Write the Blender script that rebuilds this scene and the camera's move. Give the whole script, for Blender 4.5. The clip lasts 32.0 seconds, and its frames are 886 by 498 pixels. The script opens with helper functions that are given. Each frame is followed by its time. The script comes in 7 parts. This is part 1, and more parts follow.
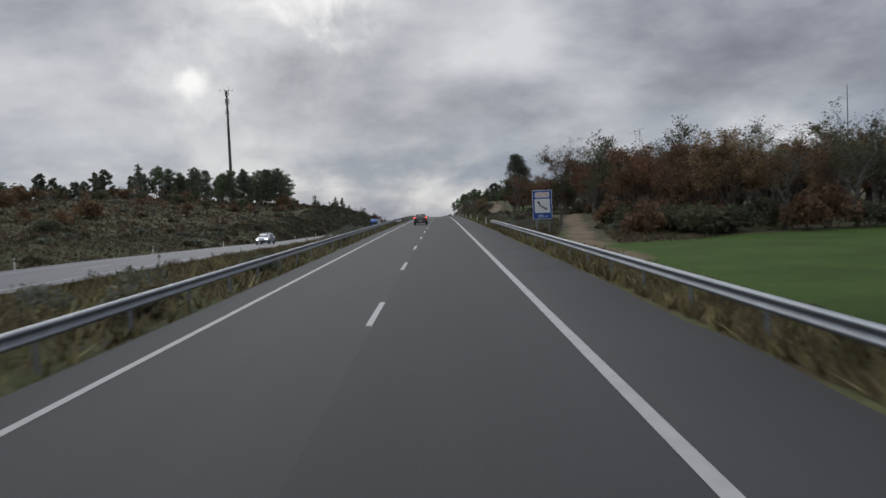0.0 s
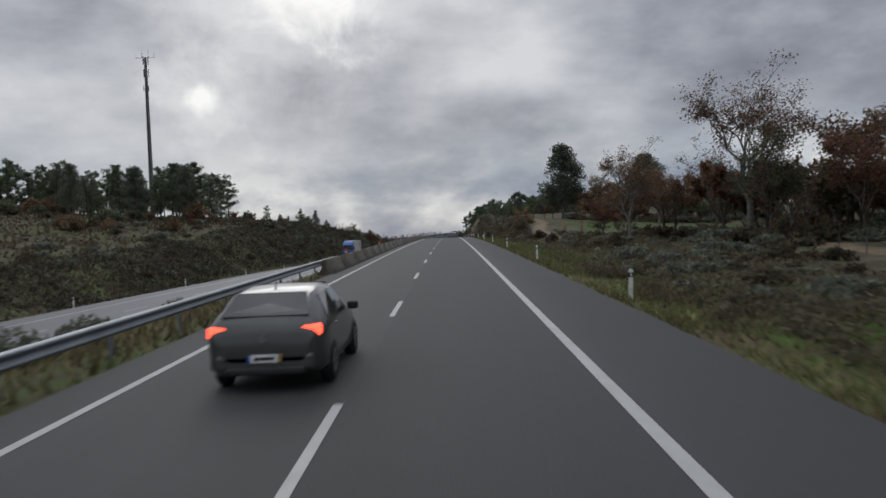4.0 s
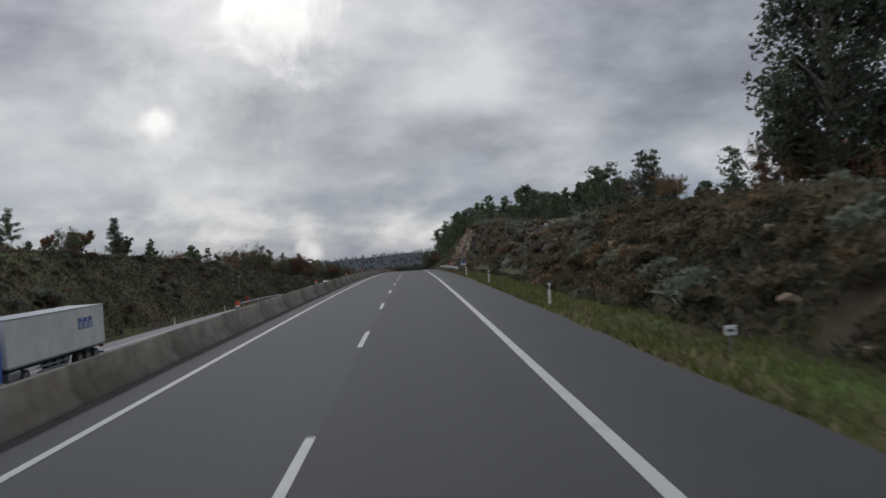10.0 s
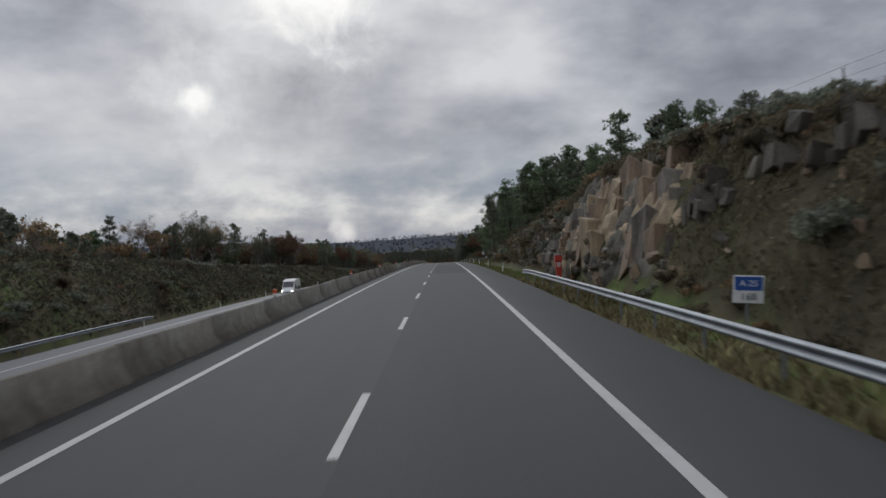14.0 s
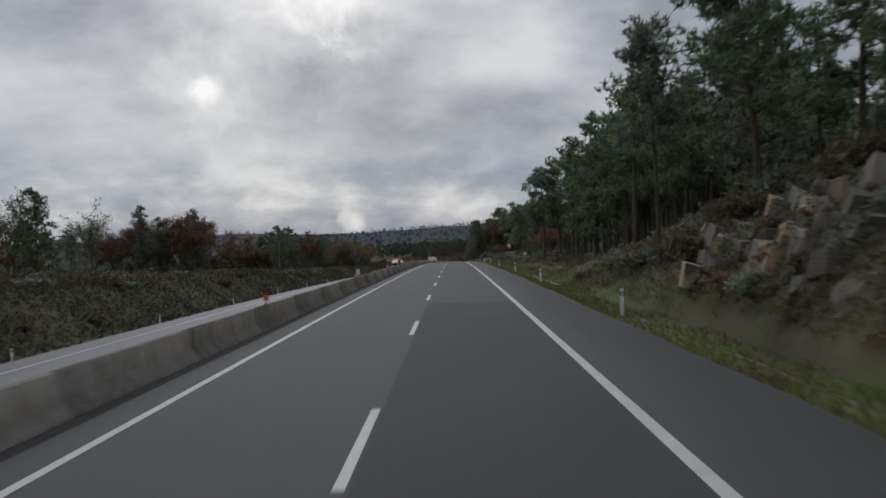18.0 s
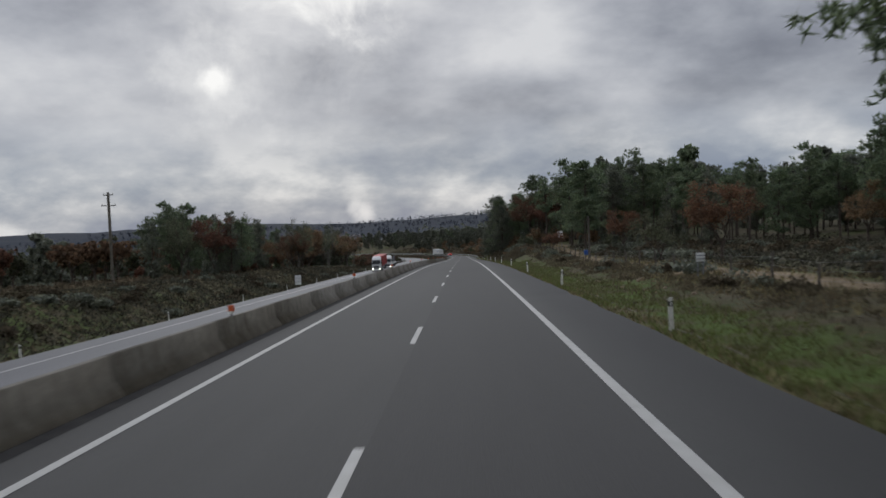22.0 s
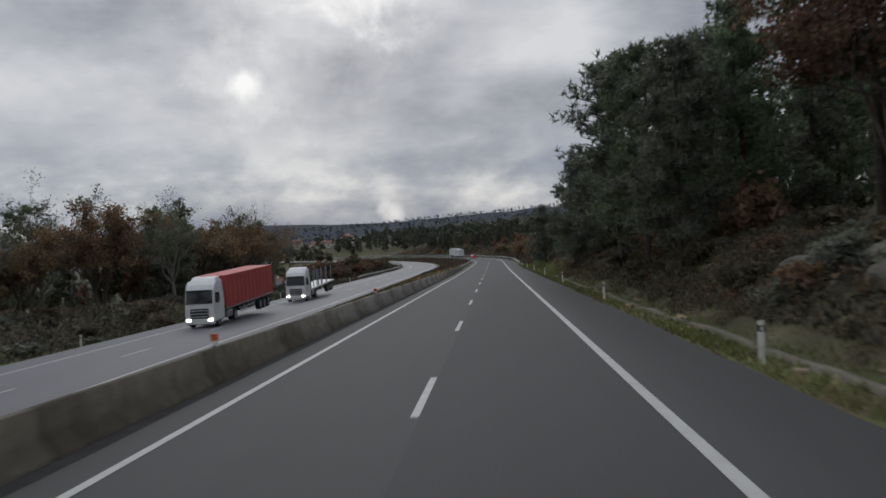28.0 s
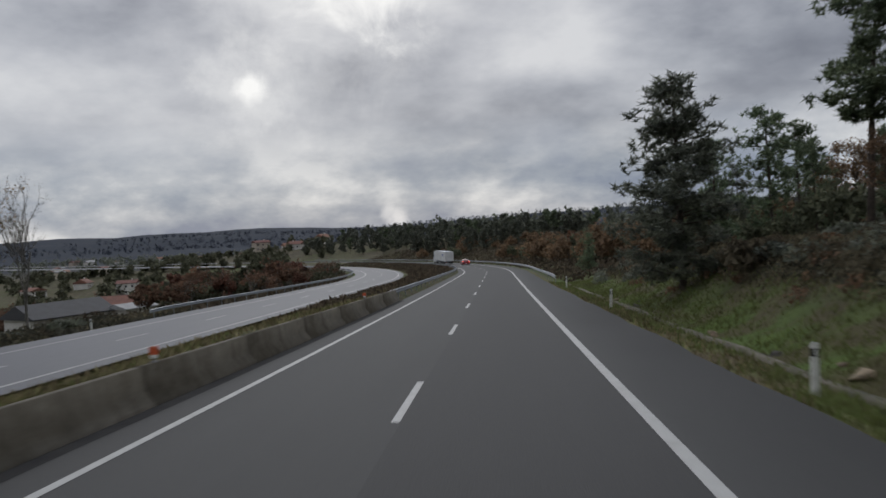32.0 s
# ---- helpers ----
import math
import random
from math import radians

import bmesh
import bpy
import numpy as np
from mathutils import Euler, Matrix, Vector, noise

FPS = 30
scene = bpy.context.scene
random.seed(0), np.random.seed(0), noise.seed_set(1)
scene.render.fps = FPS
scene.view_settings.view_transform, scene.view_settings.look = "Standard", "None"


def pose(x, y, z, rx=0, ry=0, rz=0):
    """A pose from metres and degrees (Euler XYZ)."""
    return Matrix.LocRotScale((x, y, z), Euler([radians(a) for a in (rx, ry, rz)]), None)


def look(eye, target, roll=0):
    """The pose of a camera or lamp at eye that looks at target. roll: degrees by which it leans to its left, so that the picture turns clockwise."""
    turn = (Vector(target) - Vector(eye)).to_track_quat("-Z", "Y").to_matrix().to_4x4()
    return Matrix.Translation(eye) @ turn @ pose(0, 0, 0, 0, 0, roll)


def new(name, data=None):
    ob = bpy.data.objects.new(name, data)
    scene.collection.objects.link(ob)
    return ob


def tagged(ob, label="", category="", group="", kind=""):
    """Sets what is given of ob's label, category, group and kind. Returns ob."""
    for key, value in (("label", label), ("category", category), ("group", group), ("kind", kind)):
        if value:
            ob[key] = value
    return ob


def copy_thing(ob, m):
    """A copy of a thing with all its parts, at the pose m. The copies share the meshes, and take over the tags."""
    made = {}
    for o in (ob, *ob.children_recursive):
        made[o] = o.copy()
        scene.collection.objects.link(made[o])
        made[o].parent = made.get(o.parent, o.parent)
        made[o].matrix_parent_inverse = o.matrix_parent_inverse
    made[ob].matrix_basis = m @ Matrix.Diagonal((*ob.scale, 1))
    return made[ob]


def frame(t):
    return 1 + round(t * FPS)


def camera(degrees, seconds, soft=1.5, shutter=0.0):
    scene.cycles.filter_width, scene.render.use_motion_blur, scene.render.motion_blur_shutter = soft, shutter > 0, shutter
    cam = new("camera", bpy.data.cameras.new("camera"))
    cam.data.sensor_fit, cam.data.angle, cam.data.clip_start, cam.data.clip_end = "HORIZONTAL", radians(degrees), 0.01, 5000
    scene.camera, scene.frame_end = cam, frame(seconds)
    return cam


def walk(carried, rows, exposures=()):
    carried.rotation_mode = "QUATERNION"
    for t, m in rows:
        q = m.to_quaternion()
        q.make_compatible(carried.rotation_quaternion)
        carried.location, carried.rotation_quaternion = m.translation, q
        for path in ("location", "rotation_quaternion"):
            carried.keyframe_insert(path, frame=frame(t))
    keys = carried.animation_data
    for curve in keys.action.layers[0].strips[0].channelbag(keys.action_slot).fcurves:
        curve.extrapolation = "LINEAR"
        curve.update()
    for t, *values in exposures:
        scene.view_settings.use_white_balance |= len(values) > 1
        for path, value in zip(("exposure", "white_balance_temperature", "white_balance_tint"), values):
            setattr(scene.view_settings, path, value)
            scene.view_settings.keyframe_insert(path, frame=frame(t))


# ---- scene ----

# ---------------------------------------------------------------- the road's line
KNOT_S = [-300, 0, 60, 140, 200, 257, 341, 403, 453, 503, 553, 603, 676, 774, 850, 950, 1100, 1300, 1600, 6000]
KNOT_G = [.9, .85, .8, .62, .26, -.07, -.86, -1.3, -1.6, -1.85, -2.2, -2.55, -3.1, -3.1, -2.7, -2.25, -1.55, -.6, .4, .4]
_S = np.arange(-300, 3000, 1.0)
_Z = np.concatenate([[0], np.cumsum(np.tan(np.radians(np.interp(_S[:-1] + .5, KNOT_S, KNOT_G))))])
_Z -= np.interp(0, _S, _Z)
BEND, RADIUS, SWEEP = 890.0, 420.0, radians(62)      # the left-hand bend after the straight


def zroad(s):
    return np.interp(s, _S, _Z)


def plan(s, x):
    """World x, y of the point x metres right of the lane dashes at s metres along the road."""
    s, x = np.broadcast_arrays(np.asarray(s, float), np.asarray(x, float))
    a = np.clip((s - BEND) / RADIUS, 0, SWEEP)
    extra = np.where(s < BEND, s - BEND, np.maximum(s - BEND - RADIUS * SWEEP, 0))
    cx = -RADIUS + RADIUS * np.cos(a) - extra * np.sin(a)
    cy = BEND + RADIUS * np.sin(a) + extra * np.cos(a)
    return cx + x * np.cos(a), cy + x * np.sin(a), a


def unplan(X, Y):
    """The other way: s and x of a world place."""
    a = np.clip(np.arctan2(Y - BEND, X + RADIUS), 0, SWEEP)
    a = np.where(Y < BEND, 0, a)
    r = np.hypot(X + RADIUS, Y - BEND)
    s = np.where(Y < BEND, Y, BEND + RADIUS * a)
    x = np.where(Y < BEND, X, r - RADIUS)
    far = (a >= SWEEP - 1e-6) & (Y >= BEND)
    ex, ey = -RADIUS + RADIUS * np.cos(SWEEP), BEND + RADIUS * np.sin(SWEEP)
    dx, dy = X - ex, Y - ey
    s = np.where(far, BEND + RADIUS * SWEEP - dx * np.sin(SWEEP) + dy * np.cos(SWEEP), s)
    x = np.where(far, dx * np.cos(SWEEP) + dy * np.sin(SWEEP), x)
    return s, x


# ---------------------------------------------------------------- camera
PATH = [  # seconds, offset from the lane dashes, distance along the road, height over the road, yaw, pitch, roll
    (0.0, 1.60, -0.04, 2.45, -0.16, -2.40, 2.44),
    (0.5, 1.60, 11.82, 2.45, 0.12, -2.22, 2.33),
    (1.0, 1.60, 23.65, 2.45, 0.51, -1.75, 2.22),
    (1.5, 1.56, 35.50, 2.45, 0.63, -1.37, 2.14),
    (2.0, 1.51, 47.29, 2.45, 0.74, -1.29, 2.16),
    (2.5, 1.54, 58.86, 2.45, 0.77, -1.31, 2.06),
    (3.0, 1.57, 70.32, 2.45, 0.81, -1.43, 2.15),
    (3.5, 1.60, 81.83, 2.45, 0.74, -1.35, 2.25),
    (5.5, 1.72, 128.05, 2.46, -0.71, -0.95, 2.95),
    (6.0, 1.76, 139.64, 2.47, -0.84, -0.72, 3.22),
    (6.5, 1.78, 151.27, 2.47, -1.45, -0.09, 3.52),
    (7.0, 1.80, 162.94, 2.47, -2.24, 0.54, 3.84),
    (7.5, 1.76, 174.68, 2.47, -2.62, 0.54, 3.75),
    (8.0, 1.71, 186.47, 2.48, -2.70, 0.34, 3.75),
    (8.5, 1.67, 198.24, 2.48, -2.57, 0.24, 3.75),
    (9.0, 1.61, 209.93, 2.48, -2.49, 0.13, 3.78),
    (9.5, 1.58, 221.58, 2.48, -2.47, 0.02, 3.64),
    (10.0, 1.54, 233.31, 2.47, -2.36, 0.00, 3.79),
    (10.5, 1.51, 245.16, 2.47, -2.19, -0.07, 3.81),
    (11.0, 1.48, 257.06, 2.47, -1.42, -0.35, 2.62),
    (11.5, 1.48, 268.86, 2.46, -0.75, -0.51, 2.10),
    (12.0, 1.48, 280.62, 2.46, -0.47, -0.58, 2.08),
    (12.5, 1.47, 292.52, 2.46, -0.31, -0.74, 2.14),
    (13.0, 1.44, 304.60, 2.46, -0.19, -0.90, 2.16),
    (13.5, 1.41, 316.78, 2.45, 0.02, -1.06, 2.13),
    (14.0, 1.39, 329.01, 2.46, 0.03, -1.12, 2.08),
    (14.5, 1.36, 341.26, 2.46, 0.15, -1.29, 2.09),
    (16.5, 1.29, 390.65, 2.49, 0.75, -1.70, 1.95),
    (17.0, 1.28, 403.07, 2.50, 0.85, -1.71, 1.92),
    (17.5, 1.28, 415.55, 2.50, 0.72, -1.74, 2.00),
    (18.0, 1.28, 428.08, 2.51, 0.69, -1.78, 2.07),
    (18.5, 1.29, 440.68, 2.51, 0.74, -1.82, 2.10),
    (19.0, 1.29, 453.29, 2.51, 0.80, -1.95, 2.22),
    (19.5, 1.31, 465.85, 2.52, 0.95, -2.01, 2.16),
    (20.0, 1.34, 478.40, 2.52, 1.01, -2.17, 2.21),
    (20.5, 1.36, 490.94, 2.52, 1.14, -2.31, 2.31),
    (21.0, 1.38, 503.46, 2.52, 1.27, -2.35, 2.30),
    (21.5, 1.38, 515.99, 2.52, 1.34, -2.42, 2.16),
    (22.0, 1.39, 528.51, 2.52, 1.42, -2.50, 2.22),
    (22.5, 1.39, 541.02, 2.52, 1.52, -2.48, 2.21),
    (23.0, 1.41, 553.48, 2.52, 1.51, -2.55, 2.20),
    (23.5, 1.45, 565.89, 2.51, 1.54, -2.59, 2.40),
    (24.0, 1.49, 578.26, 2.51, 1.55, -2.74, 2.59),
    (24.5, 1.46, 590.61, 2.51, 1.99, -2.85, 2.13),
    (25.0, 1.44, 602.92, 2.51, 2.53, -2.85, 1.86),
    (25.5, 1.44, 615.15, 2.51, 2.73, -2.96, 2.02),
    (27.5, 1.40, 663.69, 2.51, 3.51, -2.74, 3.05),
    (28.0, 1.39, 675.89, 2.51, 3.60, -2.44, 3.18),
    (28.5, 1.42, 688.08, 2.49, 3.69, -2.14, 3.18),
    (29.0, 1.47, 700.20, 2.45, 3.79, -2.01, 3.23),
    (29.5, 1.50, 712.34, 2.44, 3.86, -1.77, 2.82),
    (30.0, 1.53, 724.58, 2.44, 3.93, -1.74, 2.63),
    (30.5, 1.60, 737.02, 2.45, 3.85, -1.80, 2.78),
    (31.0, 1.65, 749.49, 2.48, 3.82, -1.86, 2.96),
    (31.5, 1.67, 761.84, 2.45, 3.93, -1.91, 2.71),
    (32.0, 1.68, 774.18, 2.45, 3.88, -2.05, 2.58),
]

cam = camera(59.6, 32.0, soft=1.6, shutter=0.3)
rows = []
for t, x, s, h, yaw, pitch, roll in PATH:
    rows.append((t, pose(x, s, float(zroad(s)) + h, 90 + pitch, roll, yaw)))
walk(cam, rows, exposures=[(0, -0.02), (32, -0.02)])

# ---------------------------------------------------------------- sky and light
world = bpy.data.worlds.new("overcast_sky")
scene.world = world
world.use_nodes = True
wt = world.node_tree
wt.nodes.clear()


def wn(kind, **kw):
    n = wt.nodes.new(kind)
    for k, v in kw.items():
        n.inputs[k.replace("_", " ")].default_value = v
    return n


def wmath(op, a, b=None, c=None):
    n = wt.nodes.new("ShaderNodeMath")
    n.operation = op
    for i, v in enumerate((a, b, c)):
        if v is None:
            continue
        if isinstance(v, (int, float)):
            n.inputs[i].default_value = v
        else:
            wt.links.new(v, n.inputs[i])
    return n.outputs[0]


def wramp(fac, stops):
    n = wt.nodes.new("ShaderNodeValToRGB")
    el = n.color_ramp.elements
    while len(el) < len(stops):
        el.new(0.5)
    for e, (p, c) in zip(el, stops):
        e.position, e.color = p, (*c, 1)
    wt.links.new(fac, n.inputs[0])
    return n.outputs[0]


def wmix(fac, a, b, blend="MIX"):
    n = wt.nodes.new("ShaderNodeMix")
    n.data_type, n.blend_type = "RGBA", blend
    if isinstance(fac, (int, float)):
        n.inputs[0].default_value = fac
    else:
        wt.links.new(fac, n.inputs[0])
    for i, v in ((6, a), (7, b)):
        if isinstance(v, tuple):
            n.inputs[i].default_value = (*v, 1)
        else:
            wt.links.new(v, n.inputs[i])
    return n.outputs[2]


coord = wt.nodes.new("ShaderNodeTexCoord").outputs["Generated"]
sep = wt.nodes.new("ShaderNodeSeparateXYZ")
wt.links.new(coord, sep.inputs[0])
dx, dy, dz = sep.outputs
up = wmath("MAXIMUM", dz, 0.0)
den = wmath("ADD", up, 0.24)
flat = wt.nodes.new("ShaderNodeCombineXYZ")
wt.links.new(wmath("DIVIDE", dx, den), flat.inputs[0])
wt.links.new(wmath("DIVIDE", dy, den), flat.inputs[1])
flat.inputs[2].default_value = 3.7


def wnoise(scale, detail, rough, vec, dist=0.0):
    n = wt.nodes.new("ShaderNodeTexNoise")
    n.inputs["Scale"].default_value, n.inputs["Detail"].default_value = scale, detail
    n.inputs["Roughness"].default_value, n.inputs["Distortion"].default_value = rough, dist
    wt.links.new(vec, n.inputs["Vector"])
    return n.outputs["Fac"]


big = wnoise(0.75, 3, 0.45, flat.outputs[0], 0.5)
stretch = wt.nodes.new("ShaderNodeMapping")
stretch.inputs["Scale"].default_value = (1, 1, 2.1)
stretch.inputs["Rotation"].default_value = (0, radians(-9), 0)
wt.links.new(coord, stretch.inputs[0])
puff = wnoise(3.3, 7, 0.5, stretch.outputs[0], 0.0)
fine = wnoise(9.5, 6, 0.55, stretch.outputs[0], 0.0)
ragged_n = wnoise(11.0, 7, 0.6, coord, 0.5)
cloud = wmath("ADD", wmath("ADD", wmath("MULTIPLY", big, 0.28), wmath("MULTIPLY", puff, 0.56)), wmath("MULTIPLY", fine, 0.2))
# heavier cloud towards the east of the road, thinner round the hidden sun
cloud = wmath("SUBTRACT", cloud, wmath("MULTIPLY", dx, 0.06))
near_sun = wt.nodes.new("ShaderNodeVectorMath")
near_sun.operation = "DISTANCE"
wt.links.new(coord, near_sun.inputs[0])
near_sun.inputs[1].default_value = (-.2, .9, .4)
cloud = wmath("ADD", cloud, wmath("MULTIPLY", wmath("MAXIMUM", wmath("SUBTRACT", 0.5, near_sun.outputs["Value"]), 0.0), 0.05))
deck = wramp(cloud, [(0.40, (.20, .214, .256)), (0.455, (.272, .289, .336)), (0.515, (.385, .404, .452)), (0.585, (.52, .536, .578)), (0.66, (.68, .69, .715))])
# heaped bright clouds and blue-grey gaps close to the skyline
heaps = wnoise(6.0, 7, 0.56, stretch.outputs[0], 0.0)
low = wramp(wmath("ADD", wmath("MULTIPLY", heaps, 0.75), wmath("MULTIPLY", puff, 0.25)),
            [(0.41, (.205, .255, .35)), (0.475, (.30, .348, .425)), (0.53, (.43, .465, .52)), (0.61, (.70, .715, .735))])
deck = wmix(wramp(dz, [(0.0, (1, 1, 1)), (0.045, (1, 1, 1)), (0.135, (0, 0, 0))]), deck, low)


def gap(azimuth, height, size, power, torn, rough=3.0):
    """A thin place in the cloud where the sun's light comes through."""
    a, e = radians(azimuth), radians(height)
    d = wt.nodes.new("ShaderNodeVectorMath")
    d.operation = "DISTANCE"
    wt.links.new(coord, d.inputs[0])
    d.inputs[1].default_value = (math.sin(a) * math.cos(e), math.cos(a) * math.cos(e), math.sin(e))
    ragged = wmath("ADD", d.outputs["Value"], wmath("MULTIPLY", wmath("SUBTRACT", torn, 0.5), size * rough))
    f = wmath("MINIMUM", wmath("MAXIMUM", wmath("SUBTRACT", 1.0, wmath("DIVIDE", ragged, size)), 0.0), 1.0)
    smooth = wmath("MULTIPLY", wmath("MULTIPLY", f, f), wmath("SUBTRACT", 3.0, wmath("MULTIPLY", f, 2.0)))
    return wmath("MULTIPLY", smooth, power)


frayed = wnoise(20.0, 7, 0.6, coord, 0.0)
g1 = wmath("ADD", gap(-9.3, 18.8, 0.12, 0.9, ragged_n, 2.2), gap(-12.0, 17.0, 0.2, 0.3, ragged_n, 2.0))
g2 = wmath("ADD", gap(-17.3, 10.2, 0.026, 0.75, frayed, 1.6), gap(-17.6, 9.8, 0.085, 0.36, frayed, 2.0))
deck = wmix(wmath("MINIMUM", wmath("ADD", g1, g2), 1.0), deck, (.98, .98, .97))
# white smoke that hangs over the far valley
wisp = wmath("MAXIMUM", gap(-7.1, 0.35, 0.02, 0.8, frayed, 2.0), gap(-7.8, 0.9, 0.014, 0.6, frayed, 2.0))
deck = wmix(wisp, deck, (.80, .81, .83))
# an overcast sky is two to three times as bright overhead as low down
overhead = wmath("ADD", 1.0, wmath("MULTIPLY", wmath("MAXIMUM", wmath("SUBTRACT", dz, 0.27), 0.0), 1.9))
nish = wt.nodes.new("ShaderNodeTexSky")
nish.sky_type, nish.sun_disc = "NISHITA", False
nish.sun_elevation, nish.sun_rotation = radians(28), radians(-10)
lightsky = wt.nodes.new("ShaderNodeBackground")
lightsky.inputs["Strength"].default_value = 0.004
wt.links.new(nish.outputs[0], lightsky.inputs["Color"])
clouds = wt.nodes.new("ShaderNodeBackground")
wt.links.new(wmath("MULTIPLY", overhead, 0.92), clouds.inputs["Strength"])
wt.links.new(deck, clouds.inputs["Color"])
both = wt.nodes.new("ShaderNodeAddShader")
wt.links.new(lightsky.outputs[0], both.inputs[0])
wt.links.new(clouds.outputs[0], both.inputs[1])
wout = wt.nodes.new("ShaderNodeOutputWorld")
wt.links.new(both.outputs[0], wout.inputs["Surface"])

sun = new("sun", bpy.data.lights.new("sun", "SUN"))
sun.data.energy, sun.data.angle, sun.data.color = 0.45, radians(30), (1, .985, .97)
sun.matrix_world = look((-30, 200, 110), (0, 30, 0))


# ---------------------------------------------------------------- materials
def mat(name, color, rough=0.8, metal=0.0, var=0.25, scale=3.0, fine_scale=60.0, bump=0.3, bump_scale=None, color2=None, spot=0.5,
        island=0.0, objrand=0.0, streak=None, spec=0.5, bump_dist=0.02, emit=None, thin=0.0):
    """Two-scale noise over a base colour, with relief. island / objrand: how far each piece differs."""
    m = bpy.data.materials.new(name)
    m.use_nodes = True
    nt = m.node_tree
    b = nt.nodes["Principled BSDF"]
    b.inputs["Roughness"].default_value, b.inputs["Metallic"].default_value = rough, metal
    b.inputs["Specular IOR Level"].default_value = spec
    tc = nt.nodes.new("ShaderNodeTexCoord")
    vec = tc.outputs["Object"]
    if streak:
        mp = nt.nodes.new("ShaderNodeMapping")
        mp.inputs["Scale"].default_value = streak
        nt.links.new(vec, mp.inputs[0])
        vec = mp.outputs[0]

    def noise_of(sc, det):
        n = nt.nodes.new("ShaderNodeTexNoise")
        n.inputs["Scale"].default_value, n.inputs["Detail"].default_value, n.inputs["Roughness"].default_value = sc, det, 0.62
        nt.links.new(vec, n.inputs["Vector"])
        return n.outputs["Fac"]
    n1, n2 = noise_of(scale, 5), noise_of(fine_scale, 3)
    c2 = color2 or tuple(c * 0.45 for c in color)
    r = nt.nodes.new("ShaderNodeValToRGB")
    r.color_ramp.elements[0].position, r.color_ramp.elements[1].position = spot - 0.16, spot + 0.16
    r.color_ramp.elements[0].color, r.color_ramp.elements[1].color = (*c2, 1), (*color, 1)
    nt.links.new(n1, r.inputs[0])
    hsv = nt.nodes.new("ShaderNodeHueSaturation")
    nt.links.new(r.outputs[0], hsv.inputs["Color"])
    mr = nt.nodes.new("ShaderNodeMapRange")
    mr.inputs["To Min"].default_value, mr.inputs["To Max"].default_value = 1 - var, 1 + var
    nt.links.new(n2, mr.inputs["Value"])
    val = mr.outputs[0]
    for amount, node, out in ((island, "ShaderNodeNewGeometry", "Random Per Island"), (objrand, "ShaderNodeObjectInfo", "Random")):
        if amount:
            g = nt.nodes.new(node)
            m2 = nt.nodes.new("ShaderNodeMapRange")
            m2.inputs["To Min"].default_value, m2.inputs["To Max"].default_value = 1 - amount, 1 + amount
            nt.links.new(g.outputs[out], m2.inputs["Value"])
            mm = nt.nodes.new("ShaderNodeMath")
            mm.operation = "MULTIPLY"
            nt.links.new(val, mm.inputs[0])
            nt.links.new(m2.outputs[0], mm.inputs[1])
            val = mm.outputs[0]
            m3 = nt.nodes.new("ShaderNodeMapRange")
            m3.inputs["To Min"].default_value, m3.inputs["To Max"].default_value = 0.5 - 0.05 * amount, 0.5 + 0.05 * amount
            nt.links.new(g.outputs[out], m3.inputs["Value"])
            nt.links.new(m3.outputs[0], hsv.inputs["Hue"])
    nt.links.new(val, hsv.inputs["Value"])
    nt.links.new(hsv.outputs[0], b.inputs["Base Color"])
    if bump:
        bp = nt.nodes.new("ShaderNodeBump")
        bp.inputs["Strength"].default_value, bp.inputs["Distance"].default_value = bump, bump_dist
        nt.links.new(noise_of(bump_scale, 4) if bump_scale else n2, bp.inputs["Height"])
        nt.links.new(bp.outputs[0], b.inputs["Normal"])
    if thin:
        # light that passes through a leaf
        tr = nt.nodes.new("ShaderNodeBsdfTranslucent")
        nt.links.new(hsv.outputs[0], tr.inputs["Color"])
        mx = nt.nodes.new("ShaderNodeMixShader")
        mx.inputs[0].default_value = thin
        nt.links.new(b.outputs[0], mx.inputs[1])
        nt.links.new(tr.outputs[0], mx.inputs[2])
        nt.links.new(mx.outputs[0], nt.nodes["Material Output"].inputs["Surface"])
    if emit:
        b.inputs["Emission Color"].default_value, b.inputs["Emission Strength"].default_value = (*emit[0], 1), emit[1]
    return m


ASPHALT = mat("asphalt", (0.045, 0.045, 0.0445), .78, var=.22, scale=.35, fine_scale=55, bump=.35, color2=(0.035, 0.035, 0.0345), streak=(1.117, 0.066, 1.100))
ASPHALT_OLD = mat("asphalt_pale", (.10, .103, .115), .6, var=.2, scale=.3, fine_scale=50, bump=.3, color2=(.08, .083, .094), streak=(1, .06, 1))
PAINT = mat("road_paint", (.41, .41, .395), .6, var=.15, scale=2.5, fine_scale=40, bump=.1, color2=(.33, .325, .31), spot=.42)
STEEL = mat("galvanised_steel", (.27, .295, .32), .5, .8, var=.12, scale=1.2, fine_scale=25, bump=.05, color2=(.21, .228, .25))
STEEL_DULL = mat("weathered_steel", (.2, .2, .2), .6, .6, var=.2, scale=3, fine_scale=30, bump=.1, color2=(.12, .115, .11))
WHITE = mat("white_plastic", (.66, .66, .62), .5, var=.1, scale=4, fine_scale=40, bump=.05, color2=(.42, .41, .37), spot=.38)
BLACK = mat("black_rubber", (.015, .015, .016), .75, var=.2, scale=6, fine_scale=60, bump=.1)
RED = mat("red_paint", (.5, .045, .025), .45, var=.12, scale=4, fine_scale=40, bump=.05, color2=(.33, .03, .02))
ORANGE = mat("orange_red_plastic", (.62, .12, .035), .4, var=.1, scale=4, fine_scale=40, bump=.03, color2=(.5, .085, .03))
